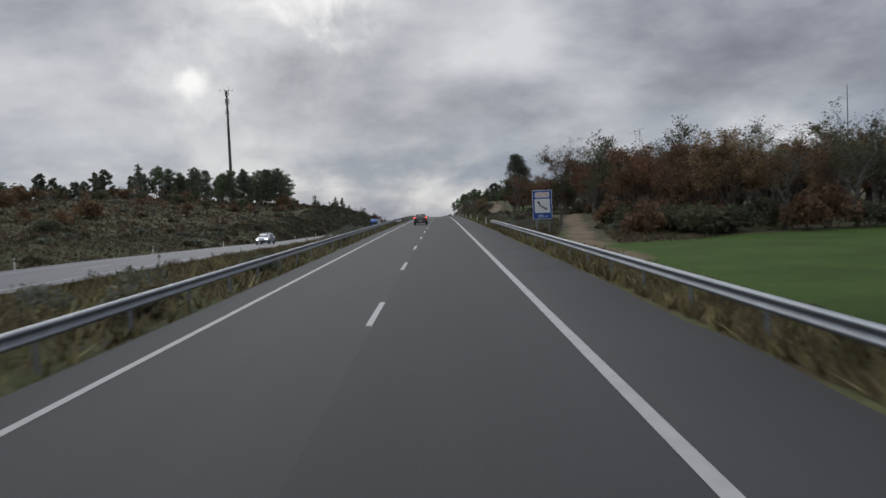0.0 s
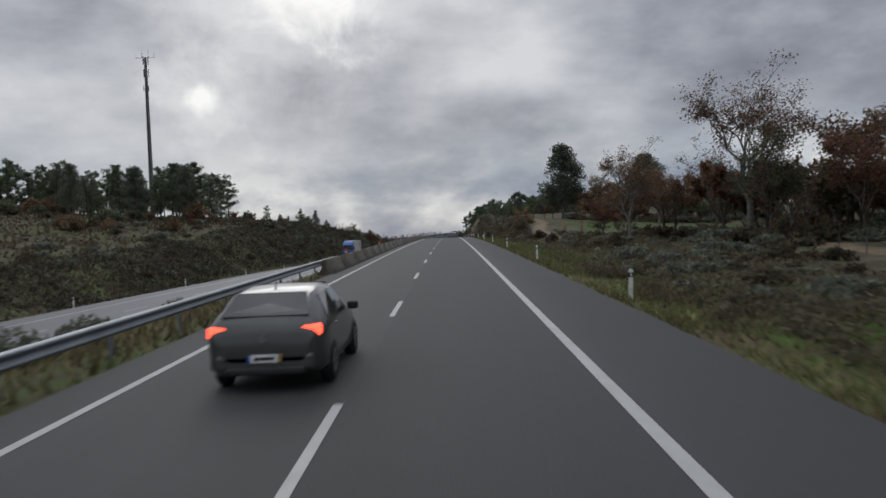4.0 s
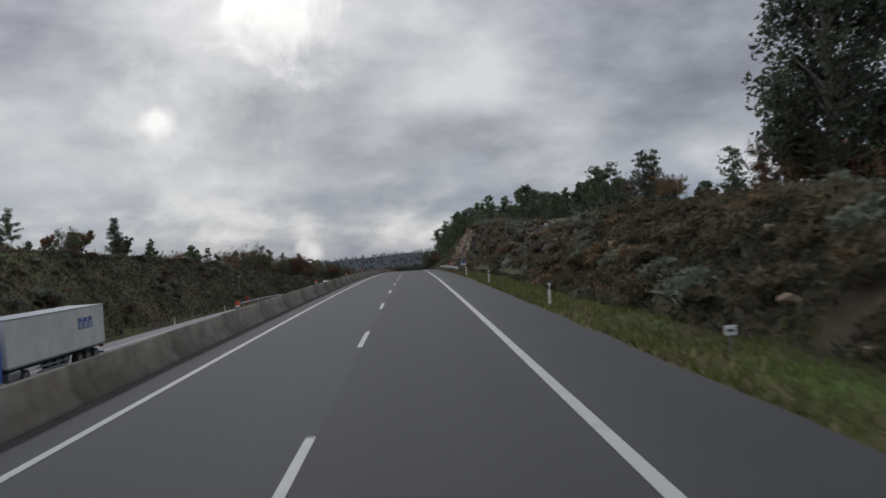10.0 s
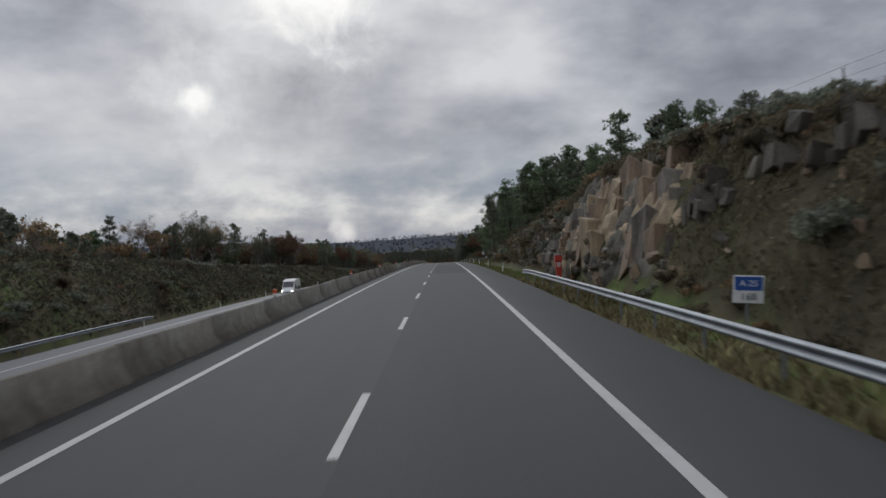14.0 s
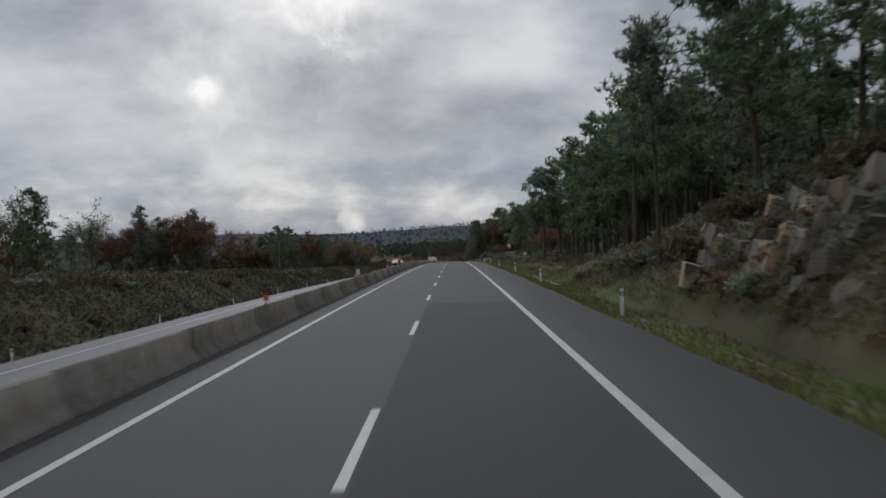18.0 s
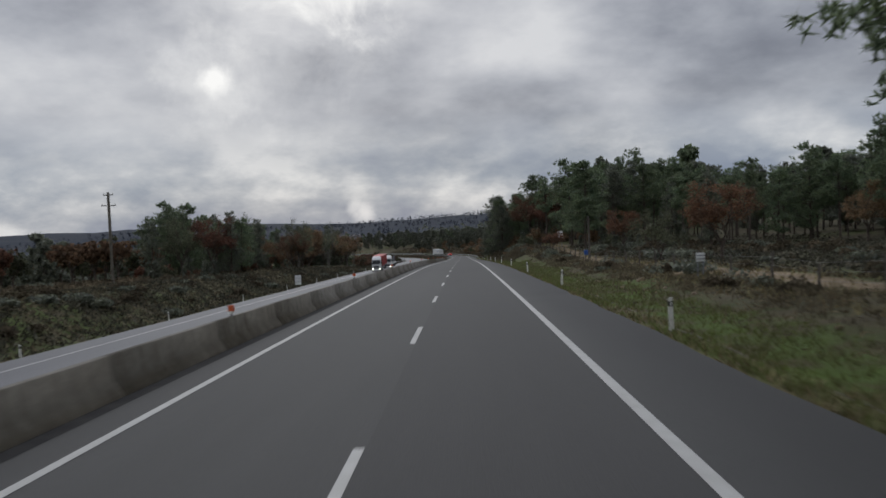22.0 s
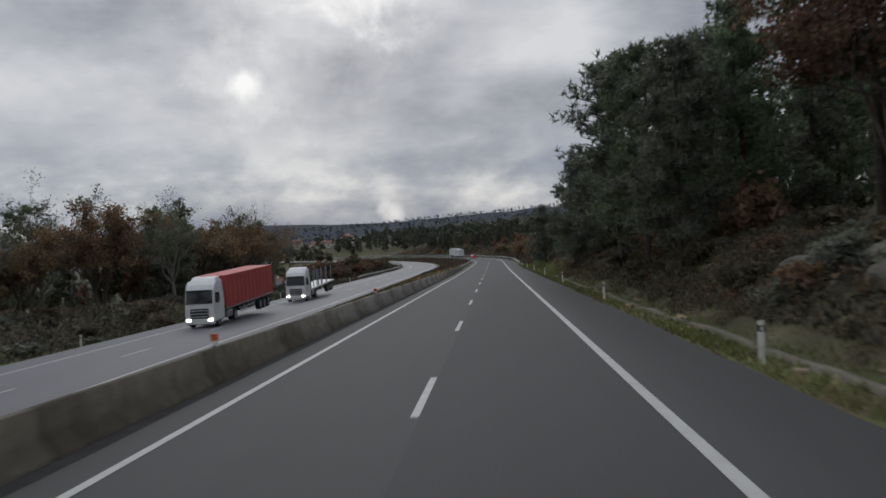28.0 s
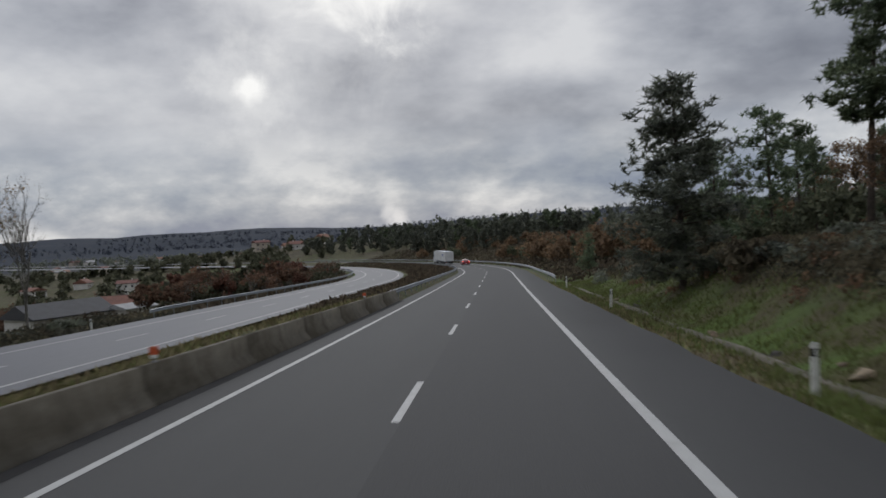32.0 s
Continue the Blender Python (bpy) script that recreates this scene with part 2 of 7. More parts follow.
BARK = mat("bark", (0.115, 0.09, 0.07), .95, var=.4, scale=4, fine_scale=24, bump=.9, color2=(0.05, 0.04, 0.033), bump_dist=.06)
BARK_PALE = mat("pale_bark", (.2, .19, .165), .95, var=.35, scale=4, fine_scale=24, bump=.7, color2=(.09, .085, .075), bump_dist=.04)
NEEDLE = mat("pine_needles", (0.198, 0.243, 0.131), .55, var=.2, scale=.9, fine_scale=9, bump=0, color2=(0.093, 0.132, 0.083), island=.45, objrand=.2, spec=.55, thin=.48)
NEEDLE_D = mat("dark_foliage", (0.201, 0.217, 0.151), .55, var=.2, scale=.9, fine_scale=9, bump=0, color2=(0.099, 0.113, 0.094), island=.45, objrand=.2, spec=.55, thin=.48)
EUCA = mat("gumtree_leaves", (0.145, 0.164, 0.110), .65, var=.2, scale=.8, fine_scale=9, bump=0, color2=(0.068, 0.083, 0.067), island=.45, objrand=.15, spec=.3, thin=.48)
RUST = mat("autumn_leaves", (.225, .14, .082), .8, var=.25, scale=.7, fine_scale=9, bump=0, color2=(.145, .103, .07), island=.5, objrand=.3, spec=.2, thin=.48)
RUST_R = mat("red_autumn_leaves", (.225, .112, .07), .8, var=.25, scale=.7, fine_scale=9, bump=0, color2=(.115, .077, .057), island=.5, objrand=.25, spec=.2, thin=.48)
OLIVE = mat("dull_green_leaves", (0.155, 0.161, 0.100), .8, var=.25, scale=.8, fine_scale=9, bump=0, color2=(0.073, 0.080, 0.053), island=.5, objrand=.3, spec=.2, thin=.48)
SCRUB = mat("dry_scrub", (.152, .121, .08), .9, var=.3, scale=.5, fine_scale=8, bump=0, color2=(.07, .062, .042), island=.55, objrand=.3, spec=.2, thin=.48)
BRAMBLE = mat("bramble_leaves", (.135, .116, .076), .85, var=.3, scale=.6, fine_scale=8, bump=0, color2=(.08, .067, .048), island=.55, objrand=.3, spec=.2, thin=.48)
GRASS = mat("grass_blades", (.135, .168, .05), .8, var=.25, scale=.25, fine_scale=4, bump=0, color2=(.125, .125, .058), island=.45, spec=.2, spot=.52, thin=.48)
ROCK = mat("granite", (.125, .112, .092), .92, var=.3, scale=.5, fine_scale=7, bump=.9, color2=(.05, .047, .039), objrand=.35, bump_dist=.08)
ROCK_P = mat("fresh_granite", (0.33, 0.245, 0.165), .9, var=.25, scale=.8, fine_scale=7, bump=.8, color2=(0.15, 0.115, 0.083), objrand=.3, bump_dist=.06)
WOODPOST = mat("grey_wood", (.13, .115, .1), .9, var=.3, scale=3, fine_scale=30, bump=.4, color2=(.07, .06, .05))
# aerial haze is put into this colour: trees on the far hills tinted blue
HAZED_HILLWOOD = mat("haze_blue_woodland", (.02, .029, .047), .95, var=.3, scale=.01, fine_scale=.09, bump=0, color2=(.015, .022, .037), island=.3)
ROCK_M = mat("weathered_granite", (.235, .212, .18), .92, var=.3, scale=.9, fine_scale=8, bump=.9, color2=(.09, .082, .069), objrand=.35, bump_dist=.06)
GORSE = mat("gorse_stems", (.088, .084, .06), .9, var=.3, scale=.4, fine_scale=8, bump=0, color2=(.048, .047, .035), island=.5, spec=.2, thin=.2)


def stained_concrete():
    """Weathered cast concrete: pale patches, dark drip runs, lichen and algae."""
    m = bpy.data.materials.new("stained_concrete")
    m.use_nodes = True
    nt = m.node_tree
    b = nt.nodes["Principled BSDF"]
    b.inputs["Roughness"].default_value, b.inputs["Specular IOR Level"].default_value = .92, .3
    tc = nt.nodes.new("ShaderNodeTexCoord")

    def nz(scale, sc, det, rough=.6):
        mp = nt.nodes.new("ShaderNodeMapping")
        mp.inputs["Scale"].default_value = scale
        nt.links.new(tc.outputs["Object"], mp.inputs[0])
        n = nt.nodes.new("ShaderNodeTexNoise")
        n.inputs["Scale"].default_value, n.inputs["Detail"].default_value, n.inputs["Roughness"].default_value = sc, det, rough
        nt.links.new(mp.outputs[0], n.inputs["Vector"])
        return n.outputs["Fac"]

    def ramp(f, stops):
        r = nt.nodes.new("ShaderNodeValToRGB")
        el = r.color_ramp.elements
        while len(el) < len(stops):
            el.new(.5)
        for e, (p, c) in zip(el, stops):
            e.position, e.color = p, (*c, 1)
        nt.links.new(f, r.inputs[0])
        return r.outputs[0]

    def mix(f, a, c, blend="MIX"):
        n = nt.nodes.new("ShaderNodeMix")
        n.data_type, n.blend_type = "RGBA", blend
        if isinstance(f, float):
            n.inputs[0].default_value = f
        else:
            nt.links.new(f, n.inputs[0])
        nt.links.new(a, n.inputs[6])
        nt.links.new(c, n.inputs[7])
        return n.outputs[2]
    base = ramp(nz((1, .8, 1.6), 1.9, 8, .68), [(.32, (.168, .158, .138)), (.45, (.205, .194, .17)), (.55, (.232, .221, .197)), (.72, (.30, .288, .26))])
    runs = ramp(nz((1, 2.6, .45), 1.5, 7, .68), [(.34, (.64, .63, .60)), (.47, (.90, .89, .87)), (.58, (1, 1, 1))])
    col = mix(1.0, base, runs, "MULTIPLY")
    age = ramp(nz((1, .018, .02), 1.0, 2, .5), [(.40, (.60, .56, .48)), (.58, (1, 1, 1))])
    col = mix(1.0, col, age, "MULTIPLY")
    grain = ramp(nz((1, 1, 1), 26, 4, .7), [(.3, (.7, .7, .7)), (.7, (1.0, 1.0, 1.0))])
    col = mix(1.0, col, grain, "MULTIPLY")
    nt.links.new(col, b.inputs["Base Color"])
    bp = nt.nodes.new("ShaderNodeBump")
    bp.inputs["Strength"].default_value, bp.inputs["Distance"].default_value = .5, .02
    nt.links.new(nz((1, 1, 1), 14, 6, .7), bp.inputs["Height"])
    nt.links.new(bp.outputs[0], b.inputs["Normal"])
    return m


CONCRETE = stained_concrete()


def ground_material():
    m = bpy.data.materials.new("ground_soil_and_grass")
    m.use_nodes = True
    nt = m.node_tree
    b = nt.nodes["Principled BSDF"]
    b.inputs["Roughness"].default_value = .95
    b.inputs["Specular IOR Level"].default_value = .2
    tc = nt.nodes.new("ShaderNodeTexCoord")

    def nz(sc, det, rough=.6):
        n = nt.nodes.new("ShaderNodeTexNoise")
        n.inputs["Scale"].default_value, n.inputs["Detail"].default_value, n.inputs["Roughness"].default_value = sc, det, rough
        nt.links.new(tc.outputs["Object"], n.inputs["Vector"])
        return n.outputs["Fac"]

    def ramp(f, stops):
        r = nt.nodes.new("ShaderNodeValToRGB")
        el = r.color_ramp.elements
        while len(el) < len(stops):
            el.new(.5)
        for e, (p, c) in zip(el, stops):
            e.position, e.color = p, (*c, 1)
        nt.links.new(f, r.inputs[0])
        return r.outputs[0]

    def mix(f, a, c):
        n = nt.nodes.new("ShaderNodeMix")
        n.data_type = "RGBA"
        nt.links.new(f, n.inputs[0])
        nt.links.new(a, n.inputs[6])
        nt.links.new(c, n.inputs[7])
        return n.outputs[2]
    zone = nt.nodes.new("ShaderNodeAttribute")
    zone.attribute_name = "zone"
    zs = nt.nodes.new("ShaderNodeSeparateColor")
    nt.links.new(zone.outputs["Color"], zs.inputs[0])
    soil = ramp(nz(.35, 8), [(.3, (.046, .04, .028)), (.47, (.072, .061, .04)), (.58, (.097, .081, .052)), (.7, (.145, .122, .086))])
    verge = ramp(nz(.5, 8), [(.3, (.065, .052, .03)), (.44, (.085, .078, .036)), (.54, (.075, .115, .027)), (.7, (.10, .155, .036))])
    field = ramp(nz(.22, 7), [(.3, (.04, .072, .014)), (.55, (.058, .104, .018)), (.72, (.078, .115, .03))])
    dirt = ramp(nz(.5, 8), [(.32, (.14, .105, .065)), (.6, (.23, .175, .115)), (.75, (.29, .23, .16))])
    col = mix(zs.outputs[0], soil, verge)
    col = mix(zs.outputs[1], col, field)
    col = mix(zs.outputs[2], col, dirt)
    # far woodland ground with distance haze painted in as a blue tint
    hazy_floor = ramp(nz(.045, 9, .7), [(.3, (.014, .021, .036)), (.47, (.019, .027, .043)), (.56, (.028, .034, .044)), (.66, (.04, .046, .046)), (.78, (.06, .064, .06))])
    col = mix(zone.outputs["Alpha"], col, hazy_floor)
    hsv = nt.nodes.new("ShaderNodeHueSaturation")
    mr = nt.nodes.new("ShaderNodeMapRange")
    mr.inputs["To Min"].default_value, mr.inputs["To Max"].default_value = .6, 1.4
    nt.links.new(nz(7, 6, .7), mr.inputs["Value"])
    nt.links.new(mr.outputs[0], hsv.inputs["Value"])
    nt.links.new(col, hsv.inputs["Color"])
    nt.links.new(hsv.outputs[0], b.inputs["Base Color"])
    bp = nt.nodes.new("ShaderNodeBump")
    bp.inputs["Strength"].default_value, bp.inputs["Distance"].default_value = .8, .15
    nt.links.new(nz(3, 8, .7), bp.inputs["Height"])
    nt.links.new(bp.outputs[0], b.inputs["Normal"])
    return m


GROUND = ground_material()


# ---------------------------------------------------------------- mesh helpers
def fast_mesh(name, verts, faces, material, smooth=False):
    """A mesh from arrays: verts (n, 3) and faces (m, k), all faces alike."""
    verts, faces = np.asarray(verts, np.float32), np.asarray(faces, np.int32)
    me = bpy.data.meshes.new(name)
    me.vertices.add(len(verts))
    me.vertices.foreach_set("co", verts.ravel())
    k = faces.shape[1]
    me.loops.add(faces.size)
    me.loops.foreach_set("vertex_index", faces.ravel())
    me.polygons.add(len(faces))
    me.polygons.foreach_set("loop_start", np.arange(0, faces.size, k, dtype=np.int32))
    me.polygons.foreach_set("loop_total", np.full(len(faces), k, np.int32))
    if smooth:
        me.polygons.foreach_set("use_smooth", np.ones(len(faces), bool))
    me.update(calc_edges=True)
    me.validate()
    me.materials.append(material)
    return me


def link(name, me, parent=None, label="", m=None):
    ob = new(name, me)
    if parent is not None:
        ob.parent = parent
    if m is not None:
        ob.matrix_basis = m
    if label:
        ob["label"] = label
    return ob


def part(name, bm, material, parent=None, label="", smooth=False):
    """Links a bmesh as one mesh object under a thing or a part."""
    me = bpy.data.meshes.new(name)
    bm.to_mesh(me)
    bm.free()
    me.materials.append(material)
    if smooth:
        for p in me.polygons:
            p.use_smooth = True
    return link(name, me, parent, label)


def box(size, at=(0, 0, 0), bevel=0.0, seg=1, rot=None):
    bm = bmesh.new()
    bmesh.ops.create_cube(bm, size=1, matrix=Matrix.Diagonal((*size, 1)))
    if bevel:
        bmesh.ops.bevel(bm, geom=bm.edges[:], offset=bevel, segments=seg, affect="EDGES", profile=.5)
    m = Matrix.Translation(at)
    if rot:
        m = m @ pose(0, 0, 0, *rot)
    bmesh.ops.transform(bm, matrix=m, verts=bm.verts)
    return bm


def cyl(r1, r2, h, at=(0, 0, 0), seg=12, rot=None):
    """A cone or cylinder from at upwards (or along its turned axis)."""
    bm = bmesh.new()
    bmesh.ops.create_cone(bm, cap_ends=True, segments=seg, radius1=r1, radius2=r2, depth=h)
    bmesh.ops.translate(bm, vec=(0, 0, h / 2), verts=bm.verts)
    m = Matrix.Translation(at)
    if rot:
        m = m @ pose(0, 0, 0, *rot)
    bmesh.ops.transform(bm, matrix=m, verts=bm.verts)
    return bm


def extrude_profile(points, x0, x1, bevel=0.0):
    """A prism whose outline (y, z) is swept from x0 to x1."""
    bm = bmesh.new()
    a = [bm.verts.new((x0, y, z)) for y, z in points]
    b = [bm.verts.new((x1, y, z)) for y, z in points]
    bm.faces.new(a)
    bm.faces.new(list(reversed(b)))
    for i in range(len(points)):
        j = (i + 1) % len(points)
        bm.faces.new((a[i], b[i], b[j], a[j]))
    bmesh.ops.recalc_face_normals(bm, faces=bm.faces)
    if bevel:
        bmesh.ops.bevel(bm, geom=[e for e in bm.edges if e.calc_face_angle(0) > .3], offset=bevel, segments=2, affect="EDGES", profile=.6)
    return bm


def empty(name, m=None, **tags):
    ob = new(name)
    if m is not None:
        ob.matrix_basis = m
    return tagged(ob, **tags)


def on_road(s, x, dz=0.0, turn=0.0):
    """A pose on the road's line, turned with it."""
    X, Y, a = plan(s, x)
    return pose(float(X), float(Y), float(zroad(s)) + dz, 0, 0, math.degrees(float(a)) + turn)


def strip(name, s, xs, dz, material, closed=False):
    """A band that follows the road: cross-section xs, dz (lists, or functions of s) over stations s."""
    s = np.asarray(s, float)
    n, k = len(s), len(xs)
    V = np.zeros((n, k, 3))
    for j in range(k):
        x = xs[j](s) if callable(xs[j]) else np.full(n, xs[j], float)
        d = dz[j](s) if callable(dz[j]) else np.full(n, dz[j], float)
        X, Y, a = plan(s, x)
        V[:, j] = np.stack([X, Y, zroad(s) + d], 1)
    i, j = np.meshgrid(np.arange(n - 1), np.arange(k if closed else k - 1), indexing="ij")
    j2 = (j + 1) % k
    F = np.stack([i * k + j, i * k + j2, (i + 1) * k + j2, (i + 1) * k + j], -1).reshape(-1, 4)
    return fast_mesh(name, V.reshape(-1, 3), F, material)


# ---------------------------------------------------------------- the lie of the land
def other_dz(s):
    """Height of the opposite carriageway against ours."""
    return np.interp(s, [-200, 20, 60, 100, 137, 240, 375, 500, 600, 645, 715, 757, 805, 850, 900, 1000, 1200],
                     [0.0, -.1, -.7, -1.6, -2.5, -3.8, -3.8, -3.7, -3.5, -3.2, -2.3, -1.9, -1.42, -1.15, -.95, -.7, -.5])


RS = [-60, 40, 84, 120, 150, 200, 230, 250, 285, 310, 330, 340, 360, 375, 395, 420, 450, 465, 480, 500, 560, 620, 660, 700, 740, 770, 815, 850, 900, 1100]
R_FOOT = [9, 9, 9, 9, 9.5, 9.3, 9.1, 9.6, 11, 11.6, 11.1, 10.7, 10.1, 9.8, 9.5, 9.4, 9, 8.6, 8.3, 8, 8, 8, 8, 8.6, 8.3, 8, 8, 8, 8, 8]
R_TOP = [14, 13, 13, 14, 16, 14, 14, 14.6, 16, 16.4, 15.8, 15, 13.4, 13, 13.4, 14, 14, 13, 13, 14, 14, 14, 13, 13.5, 13, 14, 14, 14, 14, 14]
R_H = [-.2, -.2, -.2, -.1, .0, .4, 1.0, 3.1, 4.2, 4.3, 5.5, 6.2, 6.6, 7.2, 7.2, 5.5, 4.9, 3.2, 1.6, .6, .1, .2, 1.4, 2.8, 2.0, 2.3, 2.4, .8, .4, .6]
R_FAR = [0, 0, -.1, 0, -.2, -.4, -.2, -.2, 2.2, 4.2, 6.5, 7, 7.5, 8, 8, 7, 6.5, 5.5, 4.5, 3.5, 2, 1.5, 4, 7, 7, 8, 9, 6, 4, 8]
LS = [-60, 0, 60, 120, 160, 208, 232, 283, 310, 370, 394, 440, 466, 487, 528, 560, 620, 700, 760, 800, 850, 900, 1000, 1200]
L_TOP = [.3, .3, .2, -.6, .2, 1.3, 3.6, 5.1, 5.0, 4.0, 3.2, 1.5, .5, .1, .0, -.4, -.8, -.3, -.6, -1.4, -2.2, -2.8, -3.5, -4.0]
L_FAR = [1, 2, 4, 6, 7, 8.5, 9, 9.5, 9.5, 8, 6, 3.5, 2.5, 2, 1, 0, -1.5, -3, -6, -8, -9.5, -10.5, -13, -16]


def fbm(X, Y, scale, octaves=4, seed=0):
    """Cheap smooth value noise on arrays."""
    out, amp, tot = 0, 1.0, 0
    for o in range(octaves):
        u, v = X / scale * 2 ** o + seed * 17.3 + o * 5.1, Y / scale * 2 ** o + seed * 9.7 - o * 3.3
        iu, iv = np.floor(u), np.floor(v)
        fu, fv = u - iu, v - iv
        fu, fv = fu * fu * (3 - 2 * fu), fv * fv * (3 - 2 * fv)

        def h(a, b):
            return np.modf(np.abs(np.sin(a * 127.1 + b * 311.7 + seed * 3.1) * 43758.5453))[0]
        val = h(iu, iv) * (1 - fu) * (1 - fv) + h(iu + 1, iv) * fu * (1 - fv) + h(iu, iv + 1) * (1 - fu) * fv + h(iu + 1, iv + 1) * fu * fv
        out, tot, amp = out + amp * (val - .5), tot + amp, amp * .5
    return out / tot * 2


def track_one(s):
    return np.interp(s, [20, 41, 49, 61, 83, 101, 116, 149], [8.6, 9.8, 10.6, 12.5, 16.2, 18.8, 21.5, 27.6])


def track_two(s):
    return np.interp(s, [180, 203, 216, 231, 250, 284], [13.2, 15, 16.6, 17.6, 20.4, 20.6])


def off_track(s, x):
    """True where no dirt track runs."""
    s, x = np.asarray(s, float), np.asarray(x, float)
    return ~((np.abs(x - track_one(s)) < 1.9) & (s > 20) & (s < 152) | (np.abs(x - track_two(s)) < 1.9) & (s > 176) & (s < 290)
             | (np.abs(x - 17.2) < 1.6) & (s > 540) & (s < 660))


def land(X, Y):
    """Ground height and its zones at world places."""
    X, Y = np.asarray(X, float), np.asarray(Y, float)
    s, x = unplan(X, Y)
    z0 = zroad(s)
    foot, top = np.interp(s, RS, R_FOOT), np.interp(s, RS, R_TOP)
    ht, hf = np.interp(s, RS, R_H), np.interp(s, RS, R_FAR)
    od = other_dz(s)
    med = np.interp(s, [0, 130, 150, 690, 750], [-.12, -.2, -.35, -.3, .3])
    lt, lf = np.interp(s, LS, L_TOP), np.interp(s, LS, L_FAR)
    # right-hand side
    u = np.clip((x - foot) / np.maximum(top - foot, .5), 0, 1)
    rough = np.clip((x - 7.2) / 3, 0, 1)
    right = np.where(x < 6.9, -.1, -.16 - .12 * np.clip((x - 6.9) / 1.5, 0, 1))
    right = right + (ht + .25) * np.where(ht > 3, u ** .7, u * u * (3 - 2 * u)) + (hf - ht) * np.clip((x - top) / 45, 0, 1)
    right = right + rough * (fbm(X, Y, 6, 4, 1) * .28 + fbm(X, Y, 1.9, 2, 2) * .12) * np.where(s < 84, np.where(x > 10, .5, 1), 1)
    # left-hand side: median, opposite carriageway, far bank
    v = np.clip((-x - 5.4) / 9.6, 0, 1)
    left = np.where(x > -5.2, -.1, med + (od - .14 - med) * v ** 1.2)
    lu = np.clip((-x - 28) / 8, 0, 1)
    left = np.where(x < -15, od - .14 - .3 * np.clip((-x - 26.5) / 1.5, 0, 1) + (lt - od + .3) * np.where(lt - od > 4, lu ** .75, lu * lu * (3 - 2 * lu)), left)
    left = left + (lf - lt) * np.clip((-x - 36) / 50, 0, 1)
    roughl = np.clip((-x - 27) / 3, 0, 1) + .4 * np.clip((-x - 5.6) / 1, 0, 1) * np.clip((x + 15) / 1.5, 0, 1)
    left = left + roughl * (fbm(X, Y, 6, 4, 3) * .35 + fbm(X, Y, 1.9, 2, 4) * .12)
    dz = np.where(x > 0, right, left)
    under = np.where((x > -4.6) & (x < 6.2) | (x > -26.2) & (x < -15.4), -.35, 0)
    z = z0 + dz + under
    # the valley and the hills beyond
    d = np.hypot(X, np.maximum(Y - 900, 0) + np.maximum(-200 - Y, 0))
    away = np.abs(x)
    valley = -46 + fbm(X, Y, 420, 4, 5) * 16
    ridge = np.interp(Y, [1000, 1500, 2300, 3300, 4200, 4800], [-34, -50, -62, -45, -14, -10])
    far = np.where(Y > 1000, ridge + fbm(X, Y, 700, 4, 6) * np.interp(Y, [1000, 2000, 4200], [4, 16, 34]) + fbm(X, Y, 260, 3, 11) * np.interp(Y, [1400, 3000, 4600], [0, 10, 16]) + np.clip(X, -600, 900) * np.interp(Y, [1500, 3800], [0, .03]), valley)
    side = np.clip((-X - 110) / 260, 0, 1) * np.clip((Y - 500) / 350, 0, 1)
    z = z + (far - z) * np.clip(side * side * (3 - 2 * side), 0, 1)
    w = np.clip((Y - 1230) / 350, 0, 1) * np.clip((away - 12) / 60, 0, 1)
    w = np.maximum(w, np.clip((Y - 1500) / 200, 0, 1))
    z = z + (far - z) * w * w * (3 - 2 * w)
    # zones: verge grass, sown field, bare earth, painted distance haze
    n = fbm(X, Y, 9, 4, 7)
    slope = (ht > 1.3) & (s < 768) & (x > foot - .3) & (x < top + .5)
    verge = np.where(x > 0, np.where(slope, .12, np.clip(1.0 - (x - foot - 1.2) / 4, .2, 1)), np.where(x > -15, .35, np.where(x > -28, .75, .3)))
    verge = np.maximum(verge, .28 * ((x > 11) & (x < 36) & (s > 556) & (s < 650)))
    verge = np.clip(verge + n * .5, 0, 1)
    fld = 1.0 * ((x > 10.2 + n) & (x < 170 + 20 * n) & (s > -40) & (s < 47 + .25 * (x - 12) + 3 * n)) + np.clip(.6 + .6 * n, .25, .85) * ((x > 24 + 5 * n) & (x < 95) & (s > 188) & (s < 262 + 8 * n))
    t1 = np.abs(x - track_one(s)) < 1.0 + .3 * n
    t2 = np.abs(x - track_two(s)) < 1.2 + .3 * n
    t3 = np.abs(x - np.interp(s, [560, 600, 640, 680], [17.5, 16.8, 17, 20])) < 1.3
    t4 = np.abs(x + np.interp(s, [540, 600, 700], [44, 40, 46])) < 1.2
    dirt = ((t1 & (s > 25) & (s < 150)) | (t2 & (s > 202) & (s < 284)) | (t3 & (s > 520) & (s < 690)) | (t4 & (s > 470) & (s < 700))) * .95
    dirt = np.maximum(dirt, np.clip((.9 - np.abs(x - 6.75)) * .8, 0, .35))
    far_green = np.clip((Y - 1200) / 300, 0, 1)
    # how much painted blue haze the ground takes, more with distance
    haze_zone = np.clip(np.maximum((Y - 1500) / 350, (-X - 420) / 200) * 1.5 + fbm(X, Y, 160, 4, 8) * .8, 0, 1)
    return z, np.stack([np.where(far_green > 0, verge * .5, verge), np.where(far_green > .5, 0, fld), np.where(far_green > .5, 0, dirt), haze_zone], -1)


def height(X, Y):
    return float(land(np.array([X]), np.array([Y]))[0][0])


def on_land(s, x, sink=0.0):
    X, Y, a = plan(s, x)
    return float(X), float(Y), height(float(X), float(Y)) - sink

